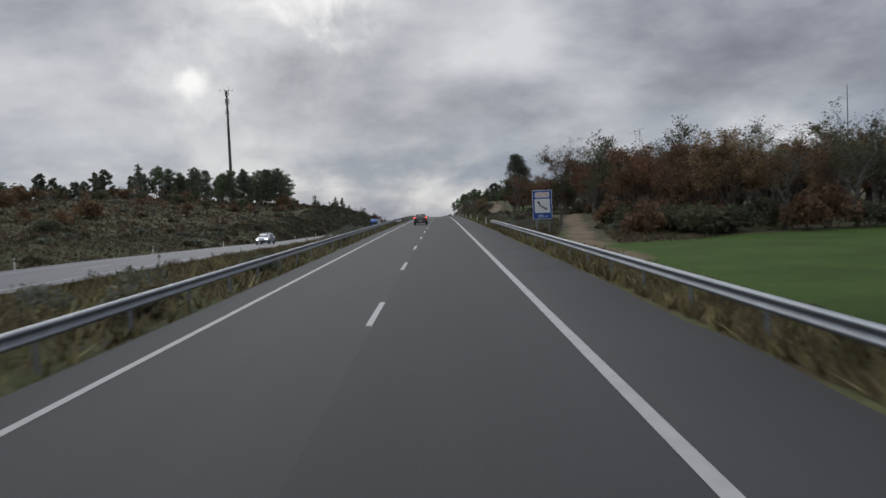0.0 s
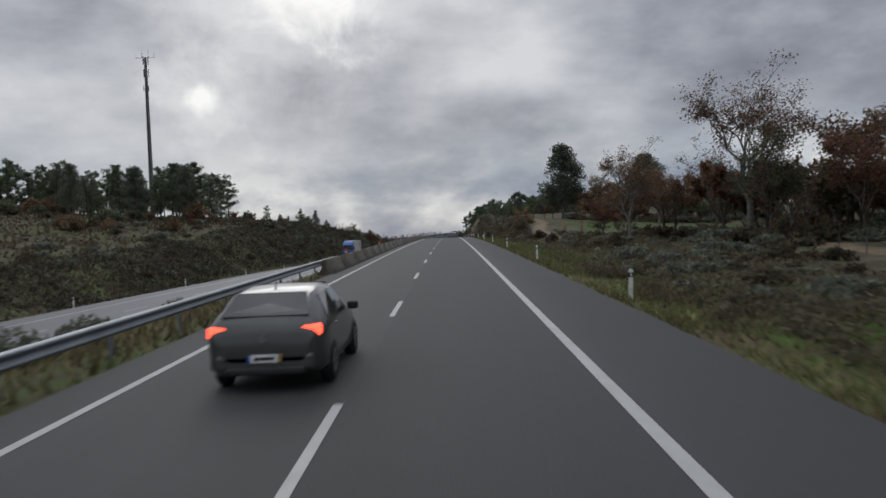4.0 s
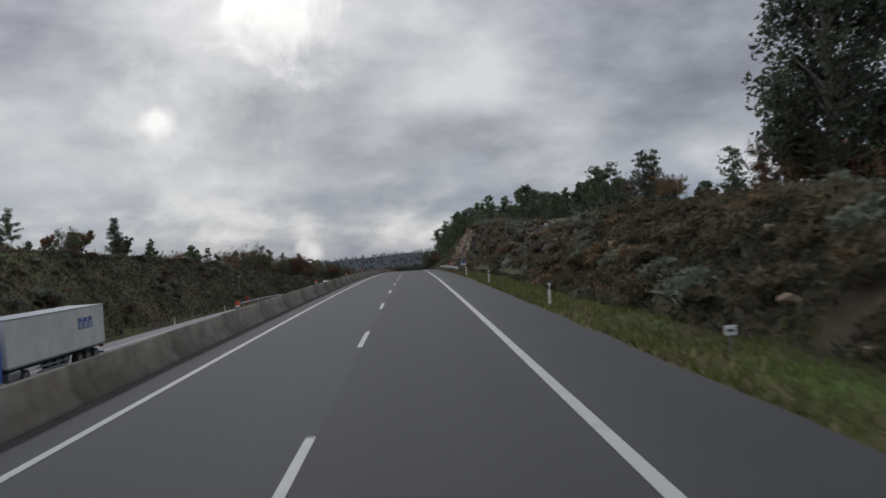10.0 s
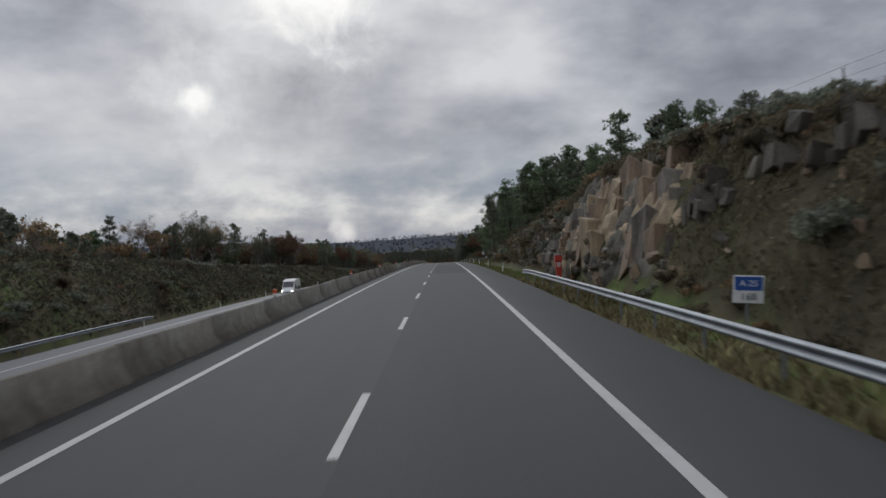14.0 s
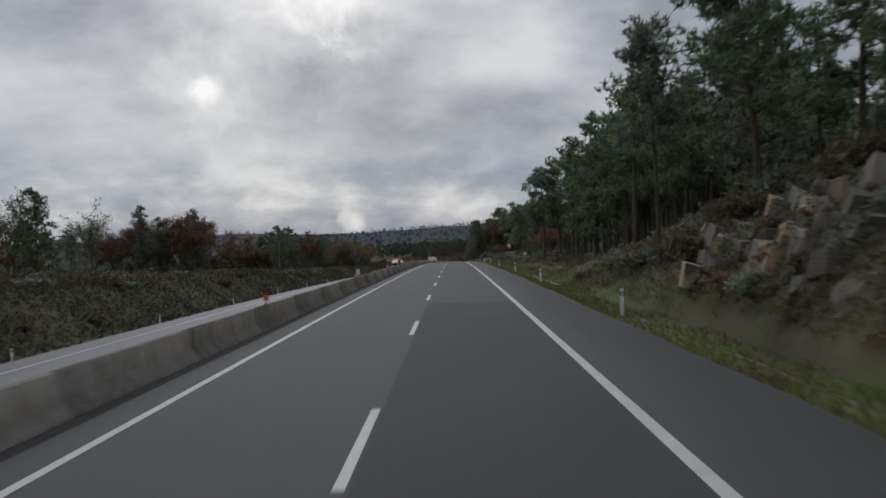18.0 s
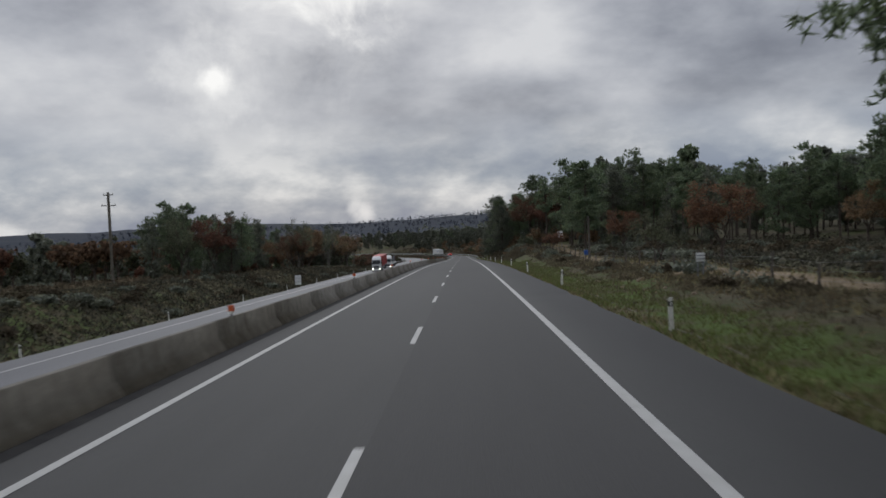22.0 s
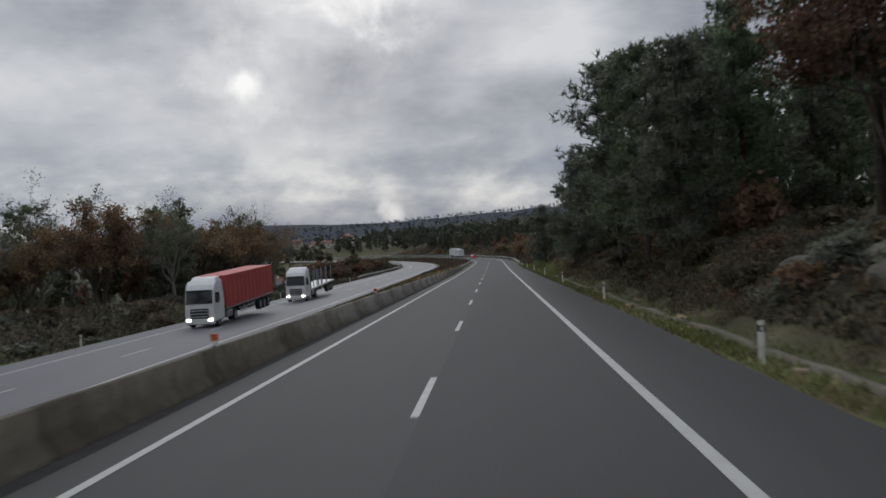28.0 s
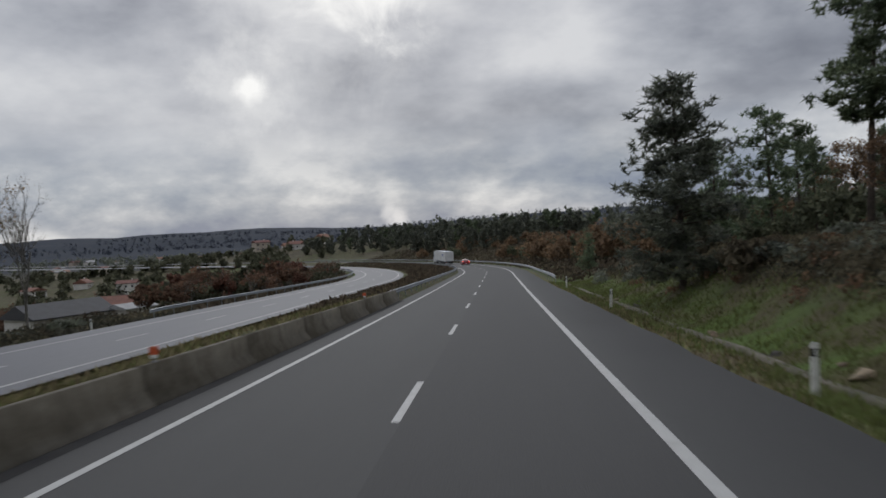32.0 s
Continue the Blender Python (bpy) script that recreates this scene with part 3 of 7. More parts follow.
# ---------------------------------------------------------------- ground
def build_ground():
    def spread(lo, hi, step, reach, ratio):
        mid = list(np.arange(lo, hi + .01, step))
        d, a = step, mid[-1]
        while a < reach:
            d *= ratio
            a += d
            mid.append(a)
        d, a = step, mid[0]
        while a > -reach:
            d *= ratio
            a -= d
            mid.insert(0, a)
        return np.array(mid)
    gx = spread(-44, 26, .8, 4600, 1.13)
    gy = list(np.arange(-40, 860, 2.0)) + list(np.arange(860, 1300, 4.0))
    d = 4.0
    while gy[-1] < 4900:
        d *= 1.07
        gy.append(gy[-1] + d)
    d = 2.0
    while gy[0] > -4600:
        d *= 1.25
        gy.insert(0, gy[0] - d)
    gy = np.array(gy)
    X, Y = np.meshgrid(gx, gy)
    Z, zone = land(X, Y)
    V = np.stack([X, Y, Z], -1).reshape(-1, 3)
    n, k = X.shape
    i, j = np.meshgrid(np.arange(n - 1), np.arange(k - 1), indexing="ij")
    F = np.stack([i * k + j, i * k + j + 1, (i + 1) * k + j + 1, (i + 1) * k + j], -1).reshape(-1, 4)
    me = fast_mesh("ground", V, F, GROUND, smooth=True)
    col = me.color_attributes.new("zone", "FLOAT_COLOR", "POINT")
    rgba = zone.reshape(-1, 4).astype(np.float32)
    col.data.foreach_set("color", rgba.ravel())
    tagged(link("ground", me), "rough grass verges, scrub banks, green fields and far valley tinted with blue haze", "ground", kind="structure")


build_ground()

# ---------------------------------------------------------------- the two carriageways
STATIONS = np.concatenate([np.arange(-60, 860, 4.0), np.arange(860, 1560, 3.0)])
rng = np.random.default_rng(5)


def wob(amount, seed):
    return lambda s: fbm(s, s * 0 + seed, 3.0, 3, seed) * amount


near_edge = lambda s: 6.35 + wob(.14, 3)(s)
road = tagged(link("road", strip("road", np.arange(-60, 1560, 1.0), [-4.72, -3.65, 0, 3.85, near_edge, lambda s: near_edge(s) + .06],
                                 [0, 0, 0, 0, 0, -.22], ASPHALT)), "worn grey asphalt carriageway with two lanes and hard shoulder", "road", kind="structure")
oz = lambda off: (lambda s: other_dz(s) + off)
tagged(link("opposite_road", strip("opposite_road", STATIONS, [-26.6, -24.1, -20.35, -16.6, -15.5], [oz(-.02), oz(0), oz(.02), oz(0), oz(-.02)], ASPHALT_OLD)),
       "pale grey asphalt opposite carriageway lying below the other", "road", kind="structure")
# slightly darker relaid patches, cracks sealed with bitumen
TAR = mat("bitumen", (.03, .03, .031), .95, spec=.1, var=.2, scale=2, fine_scale=40, bump=.2, color2=(.045, .044, .043))
PATCH = mat("newer_asphalt", (.029, .029, .03), .84, var=.2, scale=.6, fine_scale=55, bump=.3, color2=(.024, .024, .025))


def band(name, s0, s1, x, w, dz, material, parent=None, step=2.0, label="", wave=0.0, seed=1):
    st = np.linspace(s0, s1, max(2, int((s1 - s0) / step) + 1))
    c = (lambda s: x + wob(wave, seed)(s)) if wave else (lambda s: np.full(len(s), x))
    return link(name, strip(name, st, [lambda s: c(s) - w / 2, lambda s: c(s) + w / 2], [dz, dz], material), parent, label)


WORN = mat("worn_lane_asphalt", (.0375, .037, .037), .8, var=.22, scale=.5, fine_scale=55, bump=.3, color2=(.031, .0305, .0305), streak=(1, .04, 1))
band("worn_lane", -60, 1500, 1.915, 3.66, .003, WORN, road, 3.0, "darker worn driving lane")
patch = band("asphalt_patch", 404, 462, 1.915, 3.6, .0055, PATCH, road, label="darker relaid asphalt patch")
for i, (s0, s1, x, seed) in enumerate([(493, 521, 3.0, 1), (491, 508, .8, 4)]):
    band("sealed_crack", s0, s1, x, .016, .006, TAR, road, .5, "black bitumen crack seal", .3, seed)

marks = empty("road_markings", label="worn white painted edge lines and lane dashes", category="road marking", kind="structure")
far_marks = empty("opposite_road_markings", label="faded white edge lines and dashes on the opposite road", category="road marking", kind="structure")
band("edge_line", -60, 1500, -3.65, .16, .007, PAINT, marks, 3.0)
band("edge_line", -60, 1500, 3.85, .2, .007, PAINT, marks, 3.0)
FIRST = 1.97
for i in range(-4, 84):
    band("lane_dash", FIRST + 14 * i, FIRST + 14 * i + 4, 0, .14, .008, PAINT, marks, 4)
for x in (-16.6, -24.1):
    st = STATIONS
    link("edge_line", strip("edge_line", st, [x - .09, x + .09], [oz(.012), oz(.012)], PAINT), far_marks)
for i in range(-4, 84):
    st = np.linspace(5 + 14 * i, 9 + 14 * i, 2)
    link("lane_dash", strip("lane_dash", st, [-20.42, -20.28], [oz(.03), oz(.03)], PAINT), far_marks)

# ---------------------------------------------------------------- concrete barrier
BAR = [(-.31, 0), (-.31, .07), (-.13, .30), (-.085, .74), (.085, .74), (.13, .30), (.31, .07), (.31, 0)]
BARRIER_X, BAR0, BAR1, SEG = -5.05, 134.0, 824.0, 6.0
barrier = empty("concrete_barrier", label="long stained grey concrete median barrier with drip marks", category="barrier", kind="structure")


def barrier_mesh(s0, s1):
    st = np.linspace(s0 + .012, s1 - .012, 3)
    rel = [(x * 1.0, z) for x, z in BAR]
    me = strip("barrier_segment", st, [BARRIER_X + x for x, z in rel], [z - .05 * (z == 0) for x, z in rel], CONCRETE, closed=False)
    bm = bmesh.new()
    bm.from_mesh(me)
    for k in (0, 2):
        bm.verts.ensure_lookup_table()
        bm.faces.new([bm.verts[k * 8 + j] for j in range(8)])
    bmesh.ops.recalc_face_normals(bm, faces=bm.faces)
    bm.to_mesh(me)
    bm.free()
    return me


for i in range(int((BAR1 - BAR0) / SEG)):
    s0 = BAR0 + i * SEG
    link("barrier_segment", barrier_mesh(s0, s0 + SEG), barrier)
# dark wet gutter along its foot
gutter = band("drain_gutter", BAR0, BAR1, -4.6, .34, .005, TAR, None, 3, wave=.05, seed=9)
tagged(gutter, "dark damp gutter strip along the barrier foot", "gutter", kind="structure")


def barrier_reflector(s):
    X, Y, a = plan(s, BARRIER_X)
    t = empty("barrier_reflector", on_road(s, BARRIER_X, .735), label="small red and white reflector on the barrier top", category="reflector", group="reflectors along the barrier")
    part("foot", box((.12, .1, .04), (0, 0, .02), .008), STEEL_DULL, t)
    part("post", box((.035, .03, .12), (0, 0, .09), .006), STEEL_DULL, t)
    part("plate", box((.17, .03, .2), (0, 0, .22), .03, 2), ORANGE, t, "orange-red reflector plate")
    part("band", box((.15, .034, .07), (0, -.002, .12), .006), WHITE, t, "white band")
    return t


first = barrier_reflector(142.88)
for s in np.arange(166.8, BAR1, 23.92):
    copy_thing(first, on_road(float(s), BARRIER_X, .735))

# ---------------------------------------------------------------- guard rails
W_BEAM = [(0, .155), (.03, .14), (.075, .115), (.08, .085), (.07, .06), (.01, .025), (0, 0), (.01, -.025), (.07, -.06), (.08, -.085), (.075, -.115), (.03, -.14), (0, -.155)]
post_me = None


def guard_rail(s0, s1, x, face, label, dzf=None, ends=(True, True)):
    """A W-beam on posts; face is +1 where the beam's ribs look to larger x."""
    global post_me
    dzf = dzf or (lambda s: np.zeros_like(np.asarray(s, float)))
    rail = empty("guard_rail", label=label, category="guard rail", group="guard rails", kind="structure")
    n = max(1, int(round((s1 - s0) / 8)))
    for i in range(n):
        a, b = s0 + (s1 - s0) * i / n, s0 + (s1 - s0) * (i + 1) / n
        st = np.linspace(a - .1, b + .1, 4)
        drop = lambda s: np.where(ends[0], np.clip(1 - (s - s0) / 5, 0, 1) ** 2 * .1, 0) + np.where(ends[1], np.clip(1 - (s1 - s) / 5, 0, 1) ** 2 * .1, 0)
        front = [(x + face * (.08 + px), pz) for px, pz in W_BEAM]
        back = [(x + face * (.072 + px), pz) for px, pz in reversed(W_BEAM)]
        prof = front + back
        me = strip("beam", st, [p[0] for p in prof], [(lambda q: (lambda s: .6 + q + dzf(s) - drop(s)))(p[1]) for p in prof], STEEL, closed=True)
        link("beam", me, rail)
    if post_me is None:
        bm = box((.06, .1, 1.0), (0, 0, .2), .008)
        for side in (-1, 1):
            extra = box((.035, .02, .25), (side * .045, 0, .6), .004)
            tmp = bpy.data.meshes.new("tmp")
            extra.to_mesh(tmp)
            extra.free()
            bm.from_mesh(tmp)
        post_me = bpy.data.meshes.new("post")
        bm.to_mesh(post_me)
        bm.free()
        post_me.materials.append(STEEL)
    for s in np.arange(s0 + 1, s1, 4.0):
        d = float(dzf(np.array([s]))[0])
        low = .12 if (ends[0] and s < s0 + 3) or (ends[1] and s > s1 - 3) else 0
        link("post", post_me, rail, m=on_road(float(s), x, d - .02 - low))
    return rail


guard_rail(-40, 84, 7.05, -1, "galvanised steel guard rail on posts beside the shoulder")
guard_rail(-40, 142, -5.35, 1, "galvanised steel guard rail along the grassy median")
guard_rail(325, 384, 7.05, -1, "galvanised steel guard rail below the rock cutting")
guard_rail(846, 1180, 7.05, -1, "galvanised steel guard rail on the outside of the bend")
guard_rail(818, 1180, -5.2, 1, "galvanised steel guard rail along the median of the bend")
guard_rail(-30, 24, -27.2, 1, "galvanised steel guard rail beyond the opposite road", other_dz)
guard_rail(360, 404, -27.2, 1, "galvanised steel guard rail under the far bank", other_dz)
guard_rail(836, 1120, -27.2, 1, "galvanised steel guard rail beyond the opposite road", other_dz)


KERB = mat("mossy_kerb_stone", (.17, .15, .115), .95, var=.3, scale=1.3, fine_scale=14, bump=.6, color2=(.07, .068, .045), spot=.52)


def kerb_x(s):
    return np.interp(s, [205, 312, 400, 500, 560, 640, 700, 846], [7.25, 7.25, 7.3, 7.5, 7.4, 7.5, 7.8, 7.85]) + wob(.14, 5)(s)


for a, b, w, up in ((205, 312, .08, -.2), (392, 470, .09, -.19), (475, 522, .34, -.13), (522, 640, .1, -.18), (655, 846, .3, -.14)):
    lift = lambda s, q=up: q + wob(.09, 6)(s)
    ch = link("drain_kerb", strip("drain_kerb", np.arange(a, b, .7), [lambda s: kerb_x(s), lambda s: kerb_x(s) + .03, lambda s, q=w: kerb_x(s) + q * (1 + wob(.35, 8)(s)), lambda s, q=w: kerb_x(s) + q + .06],
                                 [-.45, lift, lift, -.45], KERB))
    tagged(ch, "low mossy concrete drain kerb in the verge", "kerb", kind="structure")

# ---------------------------------------------------------------- marker posts
def marker_post(m, tilt=0):
    t = empty("marker_post", m @ pose(0, 0, 0, 0, tilt, 0), label="white plastic roadside marker post with black band and reflector", category="marker post", group="marker posts along the verge")
    bm = extrude_profile([(-.045, -.2), (.045, -.2), (.045, .92), (-.03, .98), (-.045, .98)], -.06, .06, .012)
    part("body", bm, WHITE, t)
    part("black_band", box((.126, .096, .16), (0, .001, .8), .01), BLACK, t, "black band")
    part("reflector", box((.05, .008, .11), (0, -.052, .8), .003), WHITE, t, "pale reflector")
    return t


first_post = None
for i, s in enumerate([94.3, 117, 142, 167, 192, 216, 240, 265, 290, 313, 405, 430, 455, 480, 501, 526.4, 550, 574, 598, 622, 646, 669, 693, 717, 741.4, 764.6, 787.9, 812, 836]):
    X, Y, Z = on_land(s, 7.08)
    m = pose(X, Y, Z, 0, 0, 0)
    if first_post is None:
        first_post = marker_post(m)
    else:
        copy_thing(first_post, m @ pose(0, 0, 0, random.uniform(-2, 2), random.uniform(-3, 3), random.uniform(-6, 6)))
for s in np.arange(20, 830, 25.0):
    for x in ((-14.9, -27.2) if s < 130 else (-27.2,)):
        X, Y, Z = on_land(float(s) + (7 if x < -20 else 0), x)
        copy_thing(first_post, pose(X, Y, Z, random.uniform(-2, 2), random.uniform(-3, 3), 0))


# ---------------------------------------------------------------- trees and shrubs
class Tubes:
    """Collects tapered tubes into one mesh."""

    def __init__(self, sides=6):
        self.V, self.F, self.n, self.k = [], [], 0, sides

    def add(self, pts, radii, sides=None):
        pts = np.asarray(pts, float)
        k = sides or self.k
        ang = np.arange(k) * 2 * math.pi / k
        for i, p in enumerate(pts):
            d = pts[min(i + 1, len(pts) - 1)] - pts[max(i - 1, 0)]
            d = d / (np.linalg.norm(d) + 1e-9)
            a = np.cross(d, (0.31, 0.9, 0.17))
            a /= np.linalg.norm(a) + 1e-9
            b = np.cross(d, a)
            self.V.append(p + radii[i] * (np.cos(ang)[:, None] * a + np.sin(ang)[:, None] * b))
            if i:
                o = self.n + (i - 1) * k
                for j in range(k):
                    j2 = (j + 1) % k
                    self.F.append((o + j, o + j2, o + k + j2, o + k + j))
        self.n += len(pts) * k

    def mesh(self, name, material):
        return fast_mesh(name, np.concatenate(self.V), np.array(self.F), material, smooth=True)


def leaves(rg, centres, length, width, updir=0.2):
    """Pointed leaves at the given places, turned at random."""
    n = len(centres)
    u = rg.normal(size=(n, 3))
    u[:, 2] += updir
    u /= np.linalg.norm(u, axis=1, keepdims=True)
    v = np.cross(u, rg.normal(size=(n, 3)))
    v /= np.linalg.norm(v, axis=1, keepdims=True) + 1e-9
    size = rg.uniform(.65, 1.35, (n, 1))
    L, W = u * length * size / 2, v * width * size / 2
    W = W * 1.35
    V = np.stack([centres - L - W, centres - L * .6 + W, centres + L], 1).reshape(-1, 3)
    return V, np.arange(3 * n).reshape(n, 3)


def clump_points(rg, centre, radius, n, squash=.75):
    p = rg.normal(size=(n, 3))
    p /= np.linalg.norm(p, axis=1, keepdims=True)
    p *= (rg.uniform(.15, 1, (n, 1)) ** .5) * radius
    p[:, 2] *= squash
    return p + centre


def wander(rg, a, b, n, amp):
    t = np.linspace(0, 1, n)[:, None]
    p = a + (b - a) * t
    p[1:-1] += rg.normal(size=(n - 2, 3)) * amp
    return p


def tufts(rg, centres, n, length, width):
    """Bunches of needles that spread from each place, upwards and outwards."""
    c = np.repeat(centres, n, 0)
    d = rg.normal(size=(len(c), 3))
    d[:, 2] += .55
    d /= np.linalg.norm(d, axis=1, keepdims=True)
    v = np.cross(d, rg.normal(size=(len(c), 3)))
    v /= np.linalg.norm(v, axis=1, keepdims=True) + 1e-9
    size = rg.uniform(.7, 1.3, (len(c), 1))
    base = c - d * length * .12
    V = np.stack([base - v * width * .5, base + v * width * .5, c + d * length * size], 1).reshape(-1, 3)
    return V, np.arange(len(V)).reshape(-1, 3)


def make_pine(seed, H, bare, spread, n_limbs, material, bunches=7, needles=8, leaf=(.5, .14), top_heavy=.6, sides=7, stout=.0115, far=False):
    """A maritime pine: clear trunk, uneven limbs, tufted crown."""
    rg = np.random.default_rng(seed)
    tb = Tubes(sides)
    lean = rg.normal(size=2) * H * .025
    trunk = np.array([[0, 0, -.4], [lean[0] * .2, lean[1] * .2, H * .3], [lean[0] * .6, lean[1] * .6, H * .65], [lean[0], lean[1], H * .96]])
    r = H * stout
    tb.add(trunk, [r * 1.25, r, r * .7, r * .16])
    C = []
    for i in range(n_limbs):
        f = bare + (1 - bare) * (i + rg.uniform(0, 1)) / n_limbs
        f = min(f, .97)
        base = np.array([np.interp(f, [0, .3, .65, .96], trunk[:, 0]), np.interp(f, [0, .3, .65, .96], trunk[:, 1]), f * H])
        a = rg.uniform(0, 2 * math.pi)
        g = (f - bare) / (1 - bare)
        shape = (1 - g) ** top_heavy * (.45 + .55 * min(1, g * 3 + .25))
        ln = spread * shape * rg.uniform(.55, 1.2) + .25
        tip = base + np.array([math.cos(a) * ln, math.sin(a) * ln, ln * rg.uniform(-.05, .5)])
        pts = wander(rg, base, tip, 4, ln * .05)
        tb.add(pts[[0, 2, 3]], [r * .36, r * .2, r * .07], 4 if sides > 5 else 3)
        for q, rad in ((1.0, .85), (.66, .75), (.36, .55)):
            if ln * q > .5 or q == 1.0:
                c = base + (tip - base) * q + rg.normal(size=3) * .22
                C.append(clump_points(rg, c, rad * (.55 + .13 * spread) * rg.uniform(.7, 1.2), max(2, int(bunches * rg.uniform(.6, 1.3) + .5)), .7))
    C.append(clump_points(rg, trunk[-1], .5 + spread * .1, bunches, 1.1))
    C = np.concatenate(C)
    V, F = leaves(rg, C, leaf[0], leaf[1], .5) if far else tufts(rg, C, needles, leaf[0], leaf[1])
    return tb.mesh("trunk", BARK), fast_mesh("crown", V, F, material)


def make_broadleaf(seed, H, spread, material, n_leaf, leaf=(.2, .13), bark=None, fill=1.0, levels=3, squash=1.0, bare_low=.25):
    """A round-headed tree: forked limbs and twigs, leaves gathered on the twigs."""
    rg = np.random.default_rng(seed)
    tb = Tubes(5)
    twigs = tb if n_leaf else Tubes(5)
    tips = []
    r0 = H * .02

    def grow(p, d, ln, r, lev):
        n = 4 if lev else 3
        end = p + d * ln
        pts = wander(rg, p, end, n, ln * .06)
        twigs.add(pts, np.linspace(r, r * .5, n), 5 if lev > 1 else 3)
        if lev == 0:
            tips.append(pts[-1])
            tips.append(pts[-2])
            return
        for k in range(rg.integers(3, 5)):
            q = rg.uniform(.45, 1.0)
            nd = d + rg.normal(size=3) * np.array([.62, .62, .38])
            nd[2] = max(nd[2], -.05) + .1
            nd /= np.linalg.norm(nd)
            start = pts[min(n - 1, int(q * (n - 1) + .5))]
            grow(start, nd, ln * rg.uniform(.52, .78), r * .5, lev - 1)
    fork = H * bare_low
    tb.add(wander(rg, np.array([0, 0, -.4]), np.array([0, 0, fork]), 4, H * .008), [r0 * 1.35, r0 * 1.1, r0, r0 * .9])
    for k in range(5):
        a = k * 1.26 + rg.uniform(-.4, .4)
        out = rg.uniform(.35, .8) * spread / H * 2.2
        d = np.array([math.cos(a) * out, math.sin(a) * out, 1.0])
        d /= np.linalg.norm(d)
        grow(np.array([0, 0, fork * rg.uniform(.75, 1)]), d, H * rg.uniform(.3, .4), r0 * .6, levels)
    trunk = tb.mesh("trunk", bark or BARK)
    crown = None if n_leaf else twigs.mesh("branches", bark or BARK)
    if n_leaf:
        tips_a = np.array(tips)
        tips_a = tips_a[rg.random(len(tips_a)) < fill]
        pick = tips_a[rg.integers(0, len(tips_a), n_leaf)]
        pts = pick + rg.normal(size=(n_leaf, 3)) * (.09 + .017 * H) * np.array([1, 1, .8 * squash])
        V, F = leaves(rg, pts, leaf[0], leaf[1], 0)
        crown = fast_mesh("crown", V, F, material)
    return trunk, crown


def make_gumtree(seed, H, material):
    """A tall dense rounded crown on a forked trunk."""
    rg = np.random.default_rng(seed)
    tb = Tubes(7)
    C = []
    r = H * .017
    tb.add(wander(rg, np.array([0, 0, -.5]), np.array([.3, 0, H * .45]), 5, .12), [r * 1.3, r, r * .9, r * .8, r * .7])
    for i in range(64):
        f = rg.uniform(.22, 1)
        a = rg.uniform(0, 2 * math.pi)
        wide = .24 * H * math.sin(math.pi * min(.97, max(.08, (f - .16) / .88)) ** .8) ** .75
        c = np.array([math.cos(a) * wide * rg.uniform(.5, 1.05), math.sin(a) * wide * rg.uniform(.5, 1.05), f * H * .97])
        tb.add(wander(rg, np.array([.2, 0, max(H * .15, c[2] - H * .22)]), c, 4, .15), [r * .4, r * .28, r * .18, r * .05])
        C.append(clump_points(rg, c, H * rg.uniform(.06, .1), 210, 1.15))
    V, F = leaves(rg, np.concatenate(C), .52, .22, -.6)
    return tb.mesh("trunk", BARK_PALE), fast_mesh("crown", V, F, material)


def make_bush(seed, W, H, material, n, leaf=(.22, .1), lobes=9):
    rg = np.random.default_rng(seed)
    C = []
    tb = Tubes(4)
    for i in range(lobes):
        a, q = rg.uniform(0, 2 * math.pi), rg.uniform(0, 1) ** .6
        c = np.array([math.cos(a) * q * W * .42, math.sin(a) * q * W * .42, H * (.32 + .4 * (1 - q) * rg.uniform(.4, 1.2))])
        C.append(clump_points(rg, c, W * rg.uniform(.16, .28), n // lobes, H / W * 1.1))
        tb.add(wander(rg, np.array([c[0] * .2, c[1] * .2, -.1]), c, 3, .05), [.03, .02, .008])
    C = np.concatenate(C)
    C[:, 2] = np.abs(C[:, 2])
    V, F = leaves(rg, C, leaf[0], leaf[1], .6)
    return tb.mesh("stems", BARK), fast_mesh("foliage", V, F, material)


PINES = [make_pine(11, 12, .42, 3.0, 26, NEEDLE, 15, 9, (.36, .105)), make_pine(12, 12, .5, 2.5, 22, NEEDLE, 15, 9, (.36, .105)), make_pine(13, 12, .34, 2.8, 28, NEEDLE, 15, 9, (.36, .105)), make_pine(14, 12, .5, 3.2, 24, NEEDLE_D, 16, 9, (.36, .1))]
TALL = [make_pine(31, 16, .38, 2.9, 32, NEEDLE_D, 9, 8, (.46, .14)), make_pine(32, 16, .48, 2.6, 28, NEEDLE, 9, 8, (.46, .14)), make_pine(33, 16, .34, 3.0, 34, NEEDLE, 9, 8, (.46, .14))]
FULL = [make_pine(21, 14, .12, 3.6, 42, NEEDLE, 7, 8, (.5, .15), .5), make_pine(22, 13, .1, 3.1, 40, NEEDLE_D, 7, 8, (.5, .15), .8)]
YOUNG = [make_pine(23, 12, .06, 2.6, 58, NEEDLE_D, 18, 10, (.32, .085), .8), make_pine(24, 8, .05, 2.2, 36, NEEDLE, 14, 10, (.3, .085), .8)]
BIG = [make_pine(25, 14, .14, 4.0, 62, NEEDLE_D, 14, 9, (.44, .10), .5), make_pine(26, 14, .2, 3.8, 58, NEEDLE, 14, 9, (.44, .10), .5)]
GUM = [make_gumtree(41, 21, EUCA), make_gumtree(42, 17, NEEDLE_D)]
